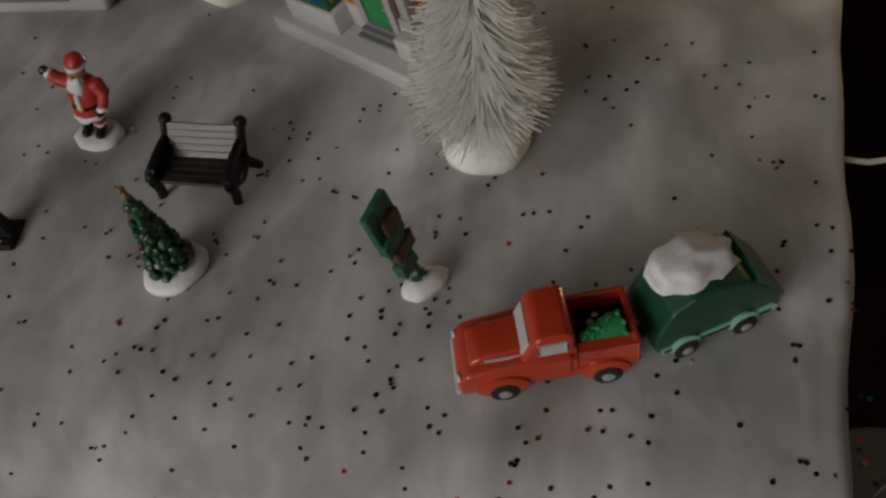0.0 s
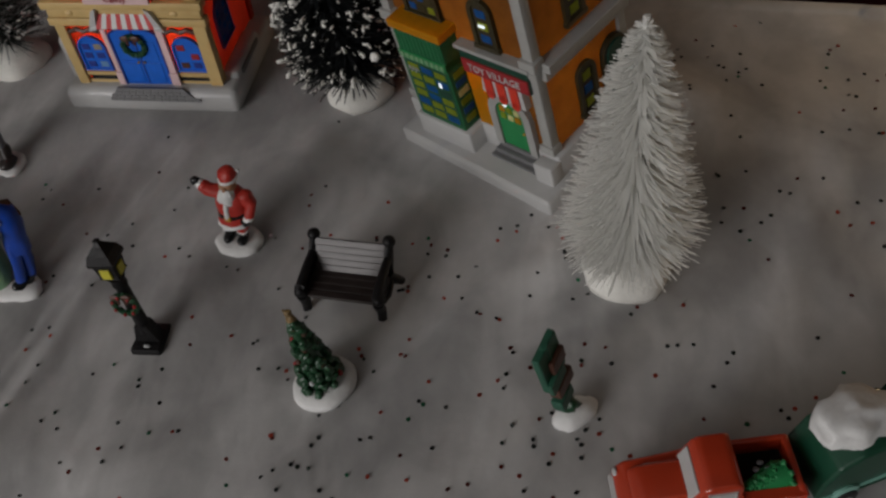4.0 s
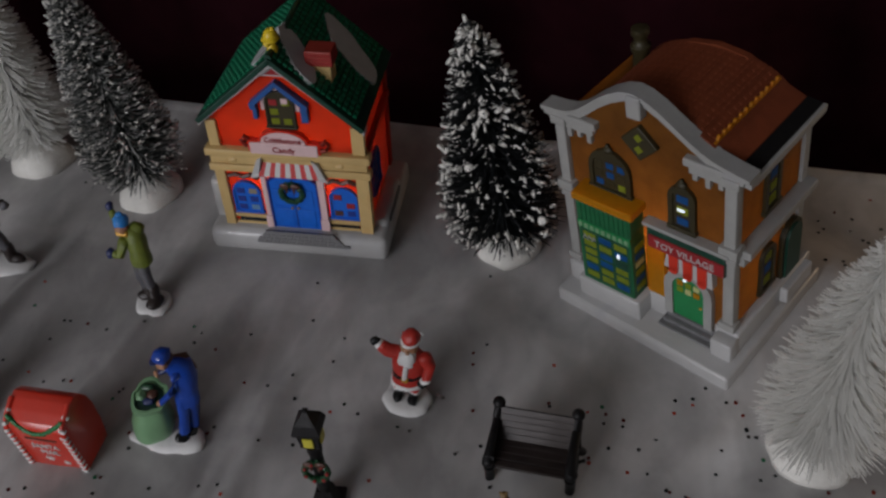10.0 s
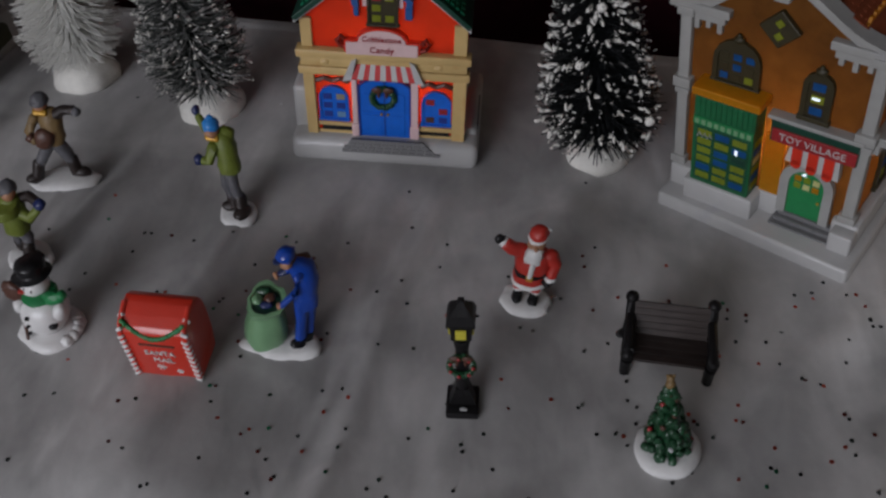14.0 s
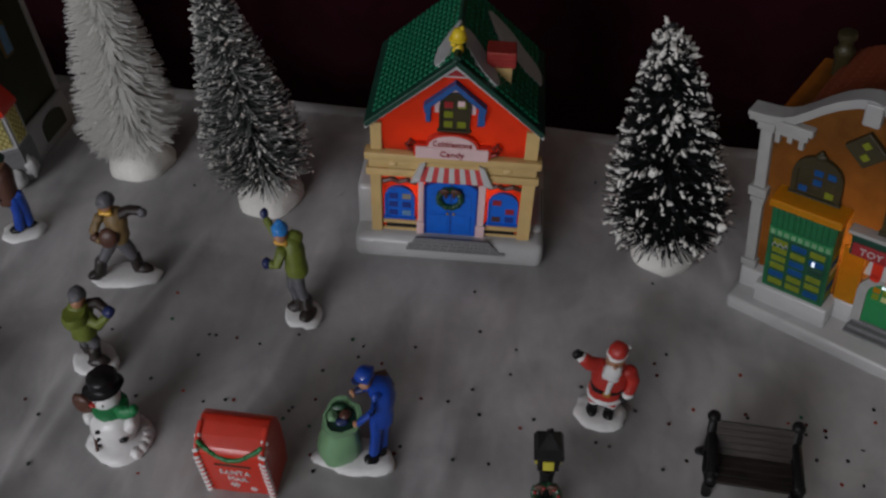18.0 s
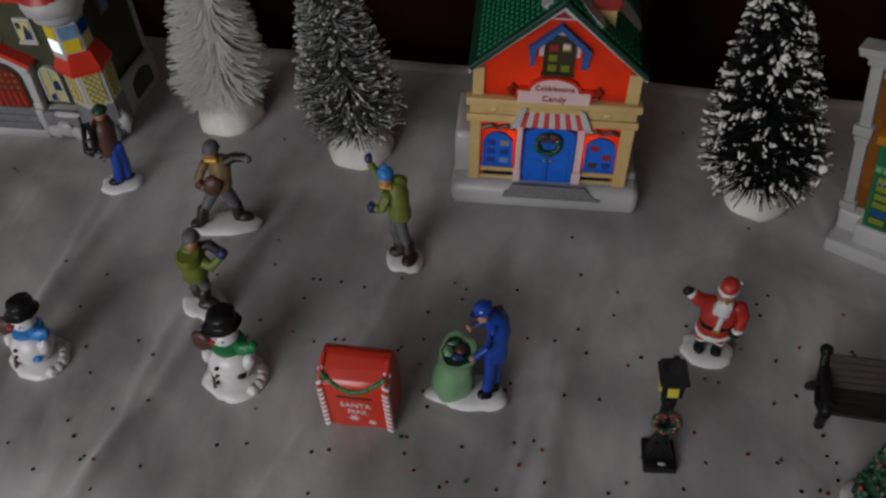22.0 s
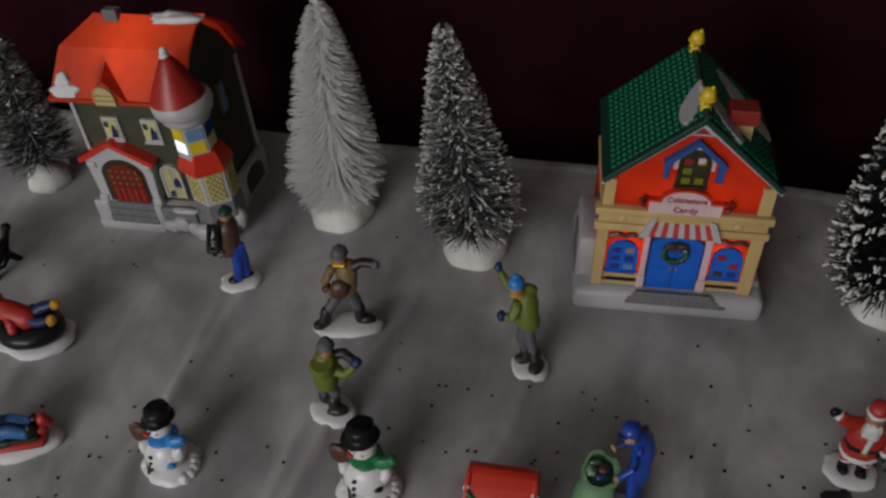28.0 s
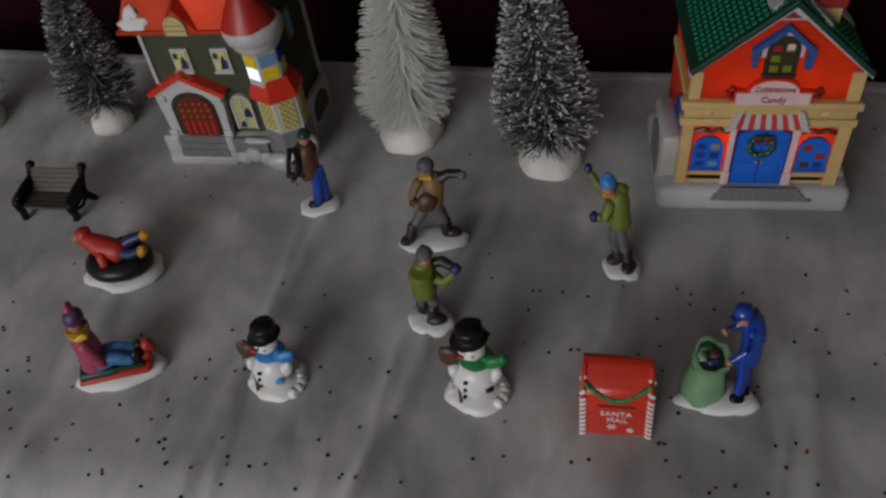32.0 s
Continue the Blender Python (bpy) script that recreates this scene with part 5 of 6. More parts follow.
# ---- painted figurines: one plain mesh each ----
class Clay:
    """Gathers simple shapes of several paints into one mesh."""

    def __init__(self):
        self.bm, self.mats = B(), []

    def use(self, material):
        if material not in self.mats:
            self.mats.append(material)
        self.idx, self.n0 = self.mats.index(material), len(self.bm.faces)

    def done(self):
        setm(self.bm, self.n0, self.idx)

    def ball(self, material, c, r, rot=(0, 0, 0), lump=0.06, seg=14):
        self.use(material)
        ball(self.bm, c, r, pose(0, 0, 0, *rot), seg, lump, c[0] + c[2])
        self.done()
        return self

    def limb(self, material, pts, r, n=10):
        self.use(material)
        tube(self.bm, pts, r, n)
        rs = r if isinstance(r, (tuple, list)) else [r] * len(pts)
        ball(self.bm, pts[0], rs[0], seg=10)
        ball(self.bm, pts[-1], rs[-1], seg=10)
        self.done()
        return self

    def turned(self, material, prof, c=(0, 0, 0), rot=(0, 0, 0), n=18, sx=1.0, sy=1.0, wob=0.0):
        self.use(material)
        lathe(self.bm, prof, n, Matrix.Translation(c) @ pose(0, 0, 0, *rot) @ Matrix.Diagonal((sx, sy, 1, 1)), wob, c[0])
        self.done()
        return self

    def block(self, material, a, bev=0.5, m=None):
        self.use(material)
        box(self.bm, *a, bev, m)
        self.done()
        return self

    def snow(self, rx, ry, h=3.2, c=(0, 0), turn=0, material=None):
        """The lumpy white foot of a figurine."""
        self.use(material or SNOW)
        lathe(self.bm, [(1.0, 0), (1.03, h * 0.35), (0.97, h * 0.75), (0.82, h), (0.3, h * 1.08)], 26, Matrix.Translation((c[0], c[1], 0)) @ pose(0, 0, 0, 0, 0, turn) @ Matrix.Diagonal((rx, ry, 1, 1)), 0.22, rx)
        self.done()
        return self

    def put(self, name, m, label, category, group="", lean=(0, 0), tall=1.0):
        # hand-cast unevenness
        for v in self.bm.verts:
            v.co += noise.noise_vector(v.co * 0.33) * 0.6 + noise.noise_vector(v.co * 0.8) * 0.32
        self.bm.transform(Matrix(((1, 0, lean[0], 0), (0, 1, lean[1], 0), (0, 0, tall, 0), (0, 0, 0, 1))))
        ob = part(name, self.bm, self.mats, None, smooth=55)
        ob.matrix_world = m
        return tagged(ob, label, category, group)


FIG = "painted village figurines"


def waving_figure():
    c = Clay().snow(11.5, 8.5, 4.0, (-0.5, 0))
    for x, y in ((-3.6, -1.5), (3.4, -1.8)):
        c.ball(BLACK, (x, y - 1.0, 5.6), (2.3, 3.4, 2.0)).limb(BLACK, [(x, y + 0.6, 6), (x, y + 0.6, 9.5)], 2.1)
        c.limb(SANTA, [(x, y + 0.8, 11), (x * 0.9, y + 1.5, 17)], [2.5, 3.4]).ball(GLAZEW, (x, y + 0.6, 10.2), (2.6, 2.6, 1.1))
    c.turned(SANTA, [(7.2, 15), (7.6, 18), (6.8, 21.5), (7.4, 26), (6.6, 31), (3.4, 34.5)], (0, 0, 0), sx=1, sy=0.8)
    c.turned(GLAZEW, [(7.5, 14.4), (7.9, 15.4), (7.4, 16.6)], (0, 0, 0), sx=1, sy=0.82)
    c.turned(BLACK, [(7.0, 20.3), (7.2, 21.2), (7.0, 22.2)], (0, 0, 0), sx=1, sy=0.82)
    c.block(GOLD, (-1.4, 1.4, -6.4, -5.4, 20.0, 22.6), 0.3).limb(GLAZEW, [(0, -6.1, 23), (0.2, -5.9, 29)], 1.0)
    c.limb(SANTA, [(-5.5, 0, 31.5), (-9.5, -0.8, 33), (-12, -1.2, 35)], [3.2, 2.8, 2.5]).ball(GLAZEW, (-13.2, -1.2, 36), (1.9, 2.3, 2.4)).ball(BLACK, (-14.8, -1.4, 37.6), (2.2, 2.0, 2.2))
    c.limb(SANTA, [(6.4, 0, 30.5), (9.2, -0.5, 26.5), (8.4, -2.4, 22)], [3.2, 2.7, 2.4]).ball(GLAZEW, (8.2, -3.2, 20.6), (2.3, 2.2, 1.6)).ball(BLACK, (7.2, -4, 18.8), 1.9)
    c.ball(SKIN, (0, -0.8, 37.2), (3.8, 3.7, 4.0)).ball(GLAZEW, (0, -3.2, 32.4), (4.0, 2.9, 5.6), lump=0.25).ball(GLAZEW, (0, -4.4, 36), (2.5, 1.0, 0.9)).ball(SKIN, (0, -4.6, 37.4), 0.9)
    c.turned(GLAZEW, [(3.9, 39), (4.3, 40.0), (3.8, 41.0)]).turned(SANTA, [(3.8, 40.6), (3.9, 42.4), (3.2, 44.6), (1.4, 46)]).ball(GLAZEW, (3.4, 2.4, 42.6), 1.2)
    for v in c.bm.verts:
        if v.co.z > 5:
            v.co.x *= 1.05
    c.put("waving_figurine", on(0.0752, -0.0865, -8), "figurine in red coat and white beard waving one arm", "figurine", FIG, (0.09, 0.17), 0.9)


def sack_figure():
    c = Clay().snow(17, 8.5, 3.6, (0.5, -0.5), -6)
    c.turned(SACK, [(7.8, 3.2), (9.2, 7), (8.8, 13), (7.4, 19.5), (7.2, 21.5), (7.8, 23.5)], (-6.8, 0.6, 0), wob=0.14)
    c.turned(SACK, [(6.6, 0), (8.0, 2.6), (8.2, 5.4), (6.8, 5.6), (6.0, 2.4)], (-6.4, 0.6, 22.0), (15, 6, 0), wob=0.2)
    c.turned(ROOFD, [(6.0, 2.0), (6.1, 3.4), (5.0, 3.6)], (-6.4, 0.6, 22.0), (15, 6, 0))
    c.ball(BROWN, (-4.4, 0.0, 27.4), (2.6, 2.4, 1.8)).ball(NAVY, (-5.6, -2.6, 26.2), (3.0, 1.8, 1.6)).ball(SACK, (-9.6, -0.2, 27.0), (2.4, 2.6, 1.6), lump=0.3).ball(LEAF, (-7.6, 3.0, 28.4), (3.4, 1.8, 1.4), lump=0.3)
    for x, y, k in ((8.6, -3.2, 0.0), (11.6, 0.4, 1.0)):
        c.ball(BLACK, (x - 1.4, y - 1.2, 4.8), (3.4, 2.0, 1.9)).limb(COATB, [(x, y, 6.0), (x + 0.4, y + 0.8, 15), (x + 0.2 - k, 0.4 + k, 25)], [2.4, 2.6, 3.2])
    c.turned(COATB, [(5.0, 20), (5.2, 25), (4.8, 30), (4.6, 33)], (10.6, 0.8, 0), (0, 0, 0), sx=1, sy=0.85)
    c.limb(COATB, [(10.8, 1.0, 28), (11.2, 1.4, 35), (9.4, 1.4, 41), (6.2, 0.8, 45)], [4.8, 5.2, 5.0, 3.2], 12)
    c.limb(BROWN, [(13.6, 3.2, 31), (13.8, 3.4, 38), (10.2, 3.6, 44.5), (7, 2.4, 47)], [1.2, 1.7, 1.9, 1.3])
    c.limb(COATB, [(8.4, -3.4, 41), (6.6, -5.2, 34.5), (1.8, -4.8, 28.8)], [2.2, 1.9, 1.5]).ball(SKIN, (0.4, -4.6, 27.6), 1.3)
    c.limb(COATB, [(5.6, 2.6, 43), (2.6, 2.4, 40.4)], [2.0, 1.6]).limb(NAVY, [(2.6, 2.4, 40.4), (0.6, 2.2, 39)], 1.6).ball(SKIN, (-1.6, 2.0, 38), 1.4)
    c.ball(SKIN, (3.4, -0.8, 48), (2.9, 2.9, 3.2)).ball(BROWN, (4.6, 0.4, 48.4), (2.8, 2.9, 2.8)).turned(COATB, [(3.1, 0), (3.6, 1.0), (4.1, 3.2), (3.0, 4.8), (0.8, 5.4)], (3.6, -0.5, 49.4), (0, -12, 0)).ball(NAVY, (0.4, -2.0, 50.0), (2.6, 2.6, 0.7), (0, -14, 0))
    for v in c.bm.verts:
        if v.co.z > 4.5:
            k = max(0.0, min(1.0, (v.co.x - 5) / 5))
            v.co.x -= 0.3 * k
            v.co.y += 2.4 * k
    c.put("sack_figurine", on(-0.0277, -0.1165, 4), "figurine in blue uniform bending over an open green sack", "figurine", FIG, (0.09, 0.2), 0.9)


def striding_figure():
    c = Clay().snow(18.5, 7.5, 3.0, (0, 0), 10)
    c.ball(BOOTD, (-12.5, -4.2, 5.6), (4.6, 3.0, 2.8), (0, 0, 40)).limb(BOOTD, [(-11, -3.2, 6.5), (-9.4, -2.2, 12.5)], 3.1).limb(GREYP, [(-9.8, -2.4, 11), (-6.5, -1, 17), (-1.5, 0, 25)], [2.5, 2.9, 3.5])
    c.ball(BOOTD, (10.2, 1.2, 5.8), (5.0, 3.0, 2.7)).limb(BOOTD, [(7.6, 1.2, 6.5), (7.0, 1.2, 12.5)], 3.1).limb(GREYP, [(7.2, 1.2, 11), (5.0, 0.6, 18), (1.5, 0, 25)], [2.5, 2.9, 3.5])
    c.turned(TANP, [(4.8, 24.5), (5.6, 27), (5.3, 32), (5.8, 38), (4.2, 42.5), (2.4, 44)], (0, 0, 0), (0, 3, 0), sx=1, sy=0.85)
    c.ball(BROWN, (-1.2, -5.0, 30), (5.2, 3.4, 6.0), (0, 20, 0)).limb(TANP, [(-5.4, -1.5, 39), (-8.6, -4.0, 33), (-6.2, -6.2, 30)], [2.7, 2.4, 2.2]).ball(BROWN, (-7.4, -6.0, 31), 2.4)
    c.limb(BOOTD, [(5.2, 0, 40.5), (10.5, -0.6, 44), (15.2, -1.8, 44.6)], [3.0, 2.6, 2.2]).ball(GREYP, (17.2, -2.4, 44.4), (2.5, 2.2, 2.0))
    c.ball(SKIN, (-1, -0.5, 46.5), (3.6, 3.6, 3.9)).ball(GREYP, (-1.2, 0, 48.5), (4.3, 4.3, 4.0)).turned(GREYP, [(4.2, 47), (4.6, 48.2), (4.2, 49.4)], (-1.2, 0, 0)).limb(GOLD, [(-3, -2.8, 43.6), (1.6, -2.8, 43.2)], 1.5)
    c.put("striding_figurine", on(-0.1612, -0.0240), "figurine in ochre coat and grey hat striding with arm out", "figurine", FIG, (0.03, 0.17), 0.95)


def crouching_figure():
    c = Clay().snow(11.5, 9.0, 3.2, (0, 0), -25)
    c.ball(BOOTD, (3.8, -4.0, 5.2), (5.2, 3.0, 2.8), (0, 0, 10)).limb(BOOTD, [(1.8, -3.0, 6), (1.6, -2.4, 11)], 3.0).ball(BOOTD, (-3.6, 2.2, 5.5), (3.2, 2.6, 3.0)).limb(BOOTD, [(-4, 2, 6), (-4.2, 1.2, 10)], 2.5)
    c.limb(GREYP, [(1.6, -2.4, 9), (2.2, -1.2, 14), (-1, 0, 18)], [2.5, 3.0, 3.4]).limb(GREYP, [(-4, 1.4, 9.5), (-3.2, 0.6, 17)], [2.4, 3.2])
    c.turned(OLIVEG, [(5.2, 17), (6.0, 19), (5.7, 25), (6.2, 31), (4.6, 36), (2.6, 38)], (-2.2, 0, 0), (0, 0, 0), sx=1, sy=0.9)
    c.turned(OLIVEG, [(6.0, 31.5), (6.4, 33.5), (5.2, 36)], (-2.2, 0.6, 0), (8, 0, 0))
    c.limb(OLIVEG, [(2.6, -2.5, 31), (8, -4.2, 28.6), (12.0, -3.2, 33)], [2.9, 2.5, 2.1]).limb(BOOTD, [(1.4, 2.2, 34), (6.5, 1.6, 36.2), (11, -1.2, 35.4)], [2.4, 2.2, 2.0]).ball(NAVY, (13.2, -2.6, 35.0), (2.9, 2.6, 2.7))
    c.ball(SKIN, (-0.8, -1.4, 39.4), (3.4, 3.4, 3.6)).ball(GREYP, (-1.4, -0.2, 41.4), (4.2, 4.2, 4.1))
    c.put("crouching_figurine", on(-0.1565, -0.0770), "figurine in moss-green coat crouching to throw a snowball", "figurine", FIG, (0.05, 0.18), 0.94)


def throwing_figure():
    c = Clay().snow(10.0, 8.0, 3.2, (0, 0), -20)
    c.ball(BOOTD, (-2.6, 1.2, 5.4), (4.9, 2.8, 2.5), (0, 0, 15)).ball(BOOTD, (3.8, -3.6, 5.4), (3.4, 5.2, 2.8), (0, 0, -25))
    c.limb(BOOTD, [(-1.4, 1.4, 6), (-1, 1.6, 11)], 2.7).limb(BOOTD, [(3.6, -2, 6), (3.2, -1, 11.5)], 3.0)
    c.limb(GREYP, [(-1, 1.6, 9.5), (-2.2, 1, 17), (-0.2, 0.4, 26)], [2.3, 2.6, 3.3]).limb(GREYP, [(3.2, -1, 9.5), (2.0, -0.6, 18), (1.4, 0, 26)], [2.4, 2.7, 3.4])
    c.turned(OLIVEG, [(5.2, 26), (5.6, 28.5), (4.9, 33), (5.6, 39), (4.6, 44), (2.4, 46)], (1.0, 0.4, 0), (0, 2, 0), sx=1, sy=0.88)
    c.ball(OLIVEG, (3.8, 1.8, 44), (4.2, 3.6, 3.6), lump=0.15)
    c.limb(OLIVEG, [(-2.6, 1.0, 42), (-6.0, 3.5, 45), (-9.2, 6.0, 49)], [2.5, 2.1, 1.8]).ball(NAVY, (-10.4, 7.4, 51.4), (2.0, 2.0, 2.6))
    c.limb(OLIVEG, [(-2.0, -3.2, 40), (-4.8, -5.0, 34), (-7.2, -5.4, 34.6)], [2.7, 2.4, 2.1]).ball(NAVY, (-9.4, -5.4, 35.4), (2.6, 2.2, 2.3))
    c.ball(SKIN, (-1.6, -1.2, 47.6), (3.3, 3.3, 3.7)).ball(SCARFB, (-1.4, -0.6, 50.2), (3.9, 3.9, 3.6)).ball(SCARFB, (-1.2, -0.4, 53.6), 1.7, lump=0.3).limb(GOLD, [(-3.6, -2.8, 45), (0.6, -3, 44.6)], 1.3)
    c.put("throwing_figurine", on(-0.0652, -0.0425), "figurine in green coat and blue hat raising an arm", "figurine", FIG, (-0.12, 0.28), 0.92)


def tree_carrier():
    c = Clay().snow(11.5, 8.0, 3.2, (0, 0), 20)
    c.ball(BLACK, (-1.2, -3.2, 5.0), (4.2, 2.5, 2.2), (0, 0, 20)).ball(BLACK, (3.6, 1.4, 5.0), (4.0, 2.4, 2.2), (0, 0, 20))
    c.limb(COATB, [(0.2, -2.4, 6), (0.6, -1.8, 15), (-0.6, -0.6, 24)], [2.7, 3.0, 3.6]).limb(COATB, [(3.8, 1.6, 6), (2.6, 1.2, 15), (0.8, 0.4, 24)], [2.7, 3.0, 3.6])
    c.turned(BROWN, [(5.4, 21), (6.0, 25), (5.8, 32), (6.4, 38), (4.6, 42), (2.4, 43.5)], (-1.2, 0, 0), (0, -6, 0), sx=1, sy=0.88)
    c.limb(BROWN, [(-6, -2.2, 38), (-9.5, -4.2, 33), (-8.6, -5.0, 29)], [2.6, 2.4, 2.1]).ball(SKIN, (-4.6, -1.2, 45.4), (3.3, 3.3, 3.6)).ball(ROOFD, (-4.8, -0.8, 48.0), (3.7, 3.7, 3.1))
    c.use(BLACK)
    tube(c.bm, [(-14.2, -5.0, 25), (-13.0, -6.6, 34), (-11.6, -7.4, 44), (-9.2, -7.4, 45), (-8.0, -7.2, 36), (-8.6, -6.0, 26), (-10.6, -5.2, 23.6)], 1.35, 8, closed=True)
    c.done()
    c.limb(BLACK, [(-13.0, -5.8, 26), (-6.0, -4.6, 25.6)], 1.3).limb(GREYP, [(-12.4, -6.4, 33), (-8.4, -6.6, 33)], 0.9).limb(BROWN, [(-6, -2.2, 31), (-8.4, -4.2, 27.4)], 1.9)
    c.put("tree_carrier_figurine", on(-0.2285, 0.0040), "figurine in brown jacket and blue trousers carrying a black sled", "figurine", FIG, (0.08, 0.2), 0.93)


def tube_rider():
    c = Clay().snow(21, 14, 4.2, (0, 0), 10)
    c.use(BLACK)
    n = 28
    tube(c.bm, [(12.6 * math.cos(math.tau * i / n), 8.8 * math.sin(math.tau * i / n), 9.8) for i in range(n)], 5.6, 12, pose(0, 0, 0, 0, 0, 8), closed=True)
    c.done()
    c.ball(BLACK, (0, 0, 11), (13, 8, 4))
    c.limb(SANTA, [(-13.5, 1.5, 24), (-8, 0.5, 21.5), (1.5, 0, 18.5)], [4.6, 6.2, 6.4]).ball(SANTA, (-16.2, 2.2, 26.0), (4.6, 4.3, 4.3)).ball(SKIN, (-18.2, 0.4, 27), (2.6, 2.6, 2.6)).ball(SANTA, (-15.6, 3.0, 28), (4.2, 4.2, 3.2))
    c.limb(SANTA, [(-4, -6, 20), (-3, -8, 16)], 2.5).ball(GLAZEW, (-2.8, -8.4, 14), 1.8).ball(BLACK, (3.2, 4.2, 22), 2.4)
    for y, z in ((4.6, 23.5), (-2.4, 18.5)):
        c.limb(NAVY, [(2, y * 0.5, 18.5), (9.5, y, z), (14, y + 0.5, z + 1.6)], [3.6, 3.2, 2.7]).ball(GOLD, (17.2, y + 0.4, z + 2.6), (2.7, 2.6, 4.2), (0, 25, 0)).ball(BOOT, (17.8, y + 0.3, z + 3.2), (2.6, 2.5, 3.8), (0, 25, 0))
    c.put("tube_rider_figurine", on(-0.3245, -0.0465, -4), "figurine in red coat lying in a black snow tube", "figurine", FIG, (0, 0), 0.9)


def sled_rider():
    c = Clay().snow(21.5, 8.8, 4.4, (1, 0), 16)
    t = pose(0, 0, 0, 0, 0, 16)
    c.block(ROOFD, (-17, 1, -6.4, 6.4, 4, 9.6), 1.6, t).block(SANTA, (-17, 17, -7.2, 7.2, 3.6, 7.2), 1.6, t).block(ROOFD, (-9, 14, -5.6, 5.6, 7, 9.0), 0.8, t).limb(SANTA, [(14.5, 4, 8.5), (17.5, 5.2, 12), (15.5, 4.6, 14)], 3.0)
    c.limb(MAUVE, [(-8.4, -2.5, 12), (-9.6, -2.2, 20), (-11.4, -2.0, 27)], [6.6, 6.4, 5.2]).limb(MAUVE, [(-8.5, -7.2, 25), (-4, -7.8, 19), (-2.5, -7, 14.5)], [2.9, 2.6, 2.4])
    c.turned(GOLD, [(5.2, 0), (5.7, 1.8), (5.2, 3.6)], (-11.8, -2, 29)).ball(YEL, (-10.5, -5.5, 29.8), (4.8, 2.2, 2.2)).ball(SKIN, (-11.8, -2.8, 34.5), (3.6, 3.6, 3.7)).ball(PLUM, (-12.2, -1.6, 37), (4.8, 4.8, 4.6)).ball(MAUVE, (-13.6, -1.0, 42), 2.5, lump=0.3)
    for y in (-4.4, 1.2):
        c.limb(DENIM, [(-6, y, 12.5), (2, y + 1.2, 14.6), (9, y + 3, 11.5)], [3.8, 3.3, 2.8]).ball(BLACK, (11.4, y + 3.6, 12.8), (2.6, 2.4, 3.4))
    c.put("sled_rider_figurine", on(-0.3055, -0.1105, 2), "figurine in mauve coat riding a red and green sled", "figurine", FIG, (0.1, 0.15), 1.05)


def snowman(x, y, scarf, label, turn, k):
    c = Clay().snow(13.2 * k, 11.8 * k, 4.6, (1.5, 0.6), 0, GLAZEW)
    for i in range(14):
        a = -0.5 + i * 0.3
        c.ball(GLAZEW, (11.4 * math.cos(a) + 1.5, 10.4 * math.sin(a) - 0.4, 3.0), (3.0, 2.8, 2.6), lump=0.3, seg=10)
    c.ball(GLAZEW, (0, 0, 13.2 * k), (10.2 * k, 9.2 * k, 11.0 * k)).ball(GLAZEW, (-2.6, 1.6, 27.2 * k), (5.9 * k, 5.6 * k, 6.0 * k))
    c.turned(scarf, [(5.8 * k, 22.6 * k), (7.2 * k, 24 * k), (5.8 * k, 25.8 * k)]).ball(scarf, (7.6 * k, -2.6, 25.6 * k), (5.4, 2.6, 3.6), (0, -15, 0), lump=0.25).ball(scarf, (11.0 * k, -2.0, 27 * k), (2.4, 2.2, 2.8))
    c.turned(BLACK, [(7.6 * k, 31.0 * k), (8.0 * k, 31.8 * k), (5.9 * k, 32.6 * k), (5.7 * k, 33.8 * k), (6.2 * k, 36.8 * k), (5.6 * k, 38.2 * k), (2, 38.6 * k)], (-0.6, 0, 0), (-6, -6, 0))
    c.ball(BROWN, (-11.0 * k, -1.6, 24.5 * k), (5.0, 2.4, 6.2), (0, -28, 0), lump=0.25).limb(BROWN, [(-8.2 * k, -2.6, 22 * k), (-4.6, -9.0 * k, 6)], 0.7).ball(GLAZEW, (-8.6 * k, -3.4, 18 * k), (2.8, 2.8, 4.0))
    c.ball(GLAZEW, (8.4 * k, -2.4, 17 * k), (3.0, 3.0, 5.4), (0, 14, 0)).ball(BLACK if scarf is GREEN else scarf, (6.6 * k, -6.4, 12.2 * k), (2.6, 1.4, 2.0), (0, -30, 0))
    for z in (17.5, 13.0, 9.0):
        c.ball(BLACK, (-2.8, -8.4 * k - (0.6 if z < 15 else 0), z * k), 0.95, seg=8)
    c.ball(SANTA, (-6.4, -3.2, 27 * k), (2.0, 1.4, 1.1), seg=8).ball(BLACK, (-4.4, -3.6, 29 * k), 0.6, seg=6).ball(BLACK, (-0.8, -3.8, 28.8 * k), 0.6, seg=6)
    c.put("snowman", on(x, y, turn), label, "snowman", "ceramic snowmen", (0.06, 0.14), 0.88)


waving_figure()
sack_figure()
striding_figure()
crouching_figure()
throwing_figure()
tree_carrier()
tube_rider()
sled_rider()
snowman(-0.2262, -0.1130, SCARFB, "white ceramic snowman with black top hat and blue scarf", -10, 0.98)
snowman(-0.1318, -0.1165, GREEN, "white ceramic snowman with black top hat and green scarf", -8, 1.06)


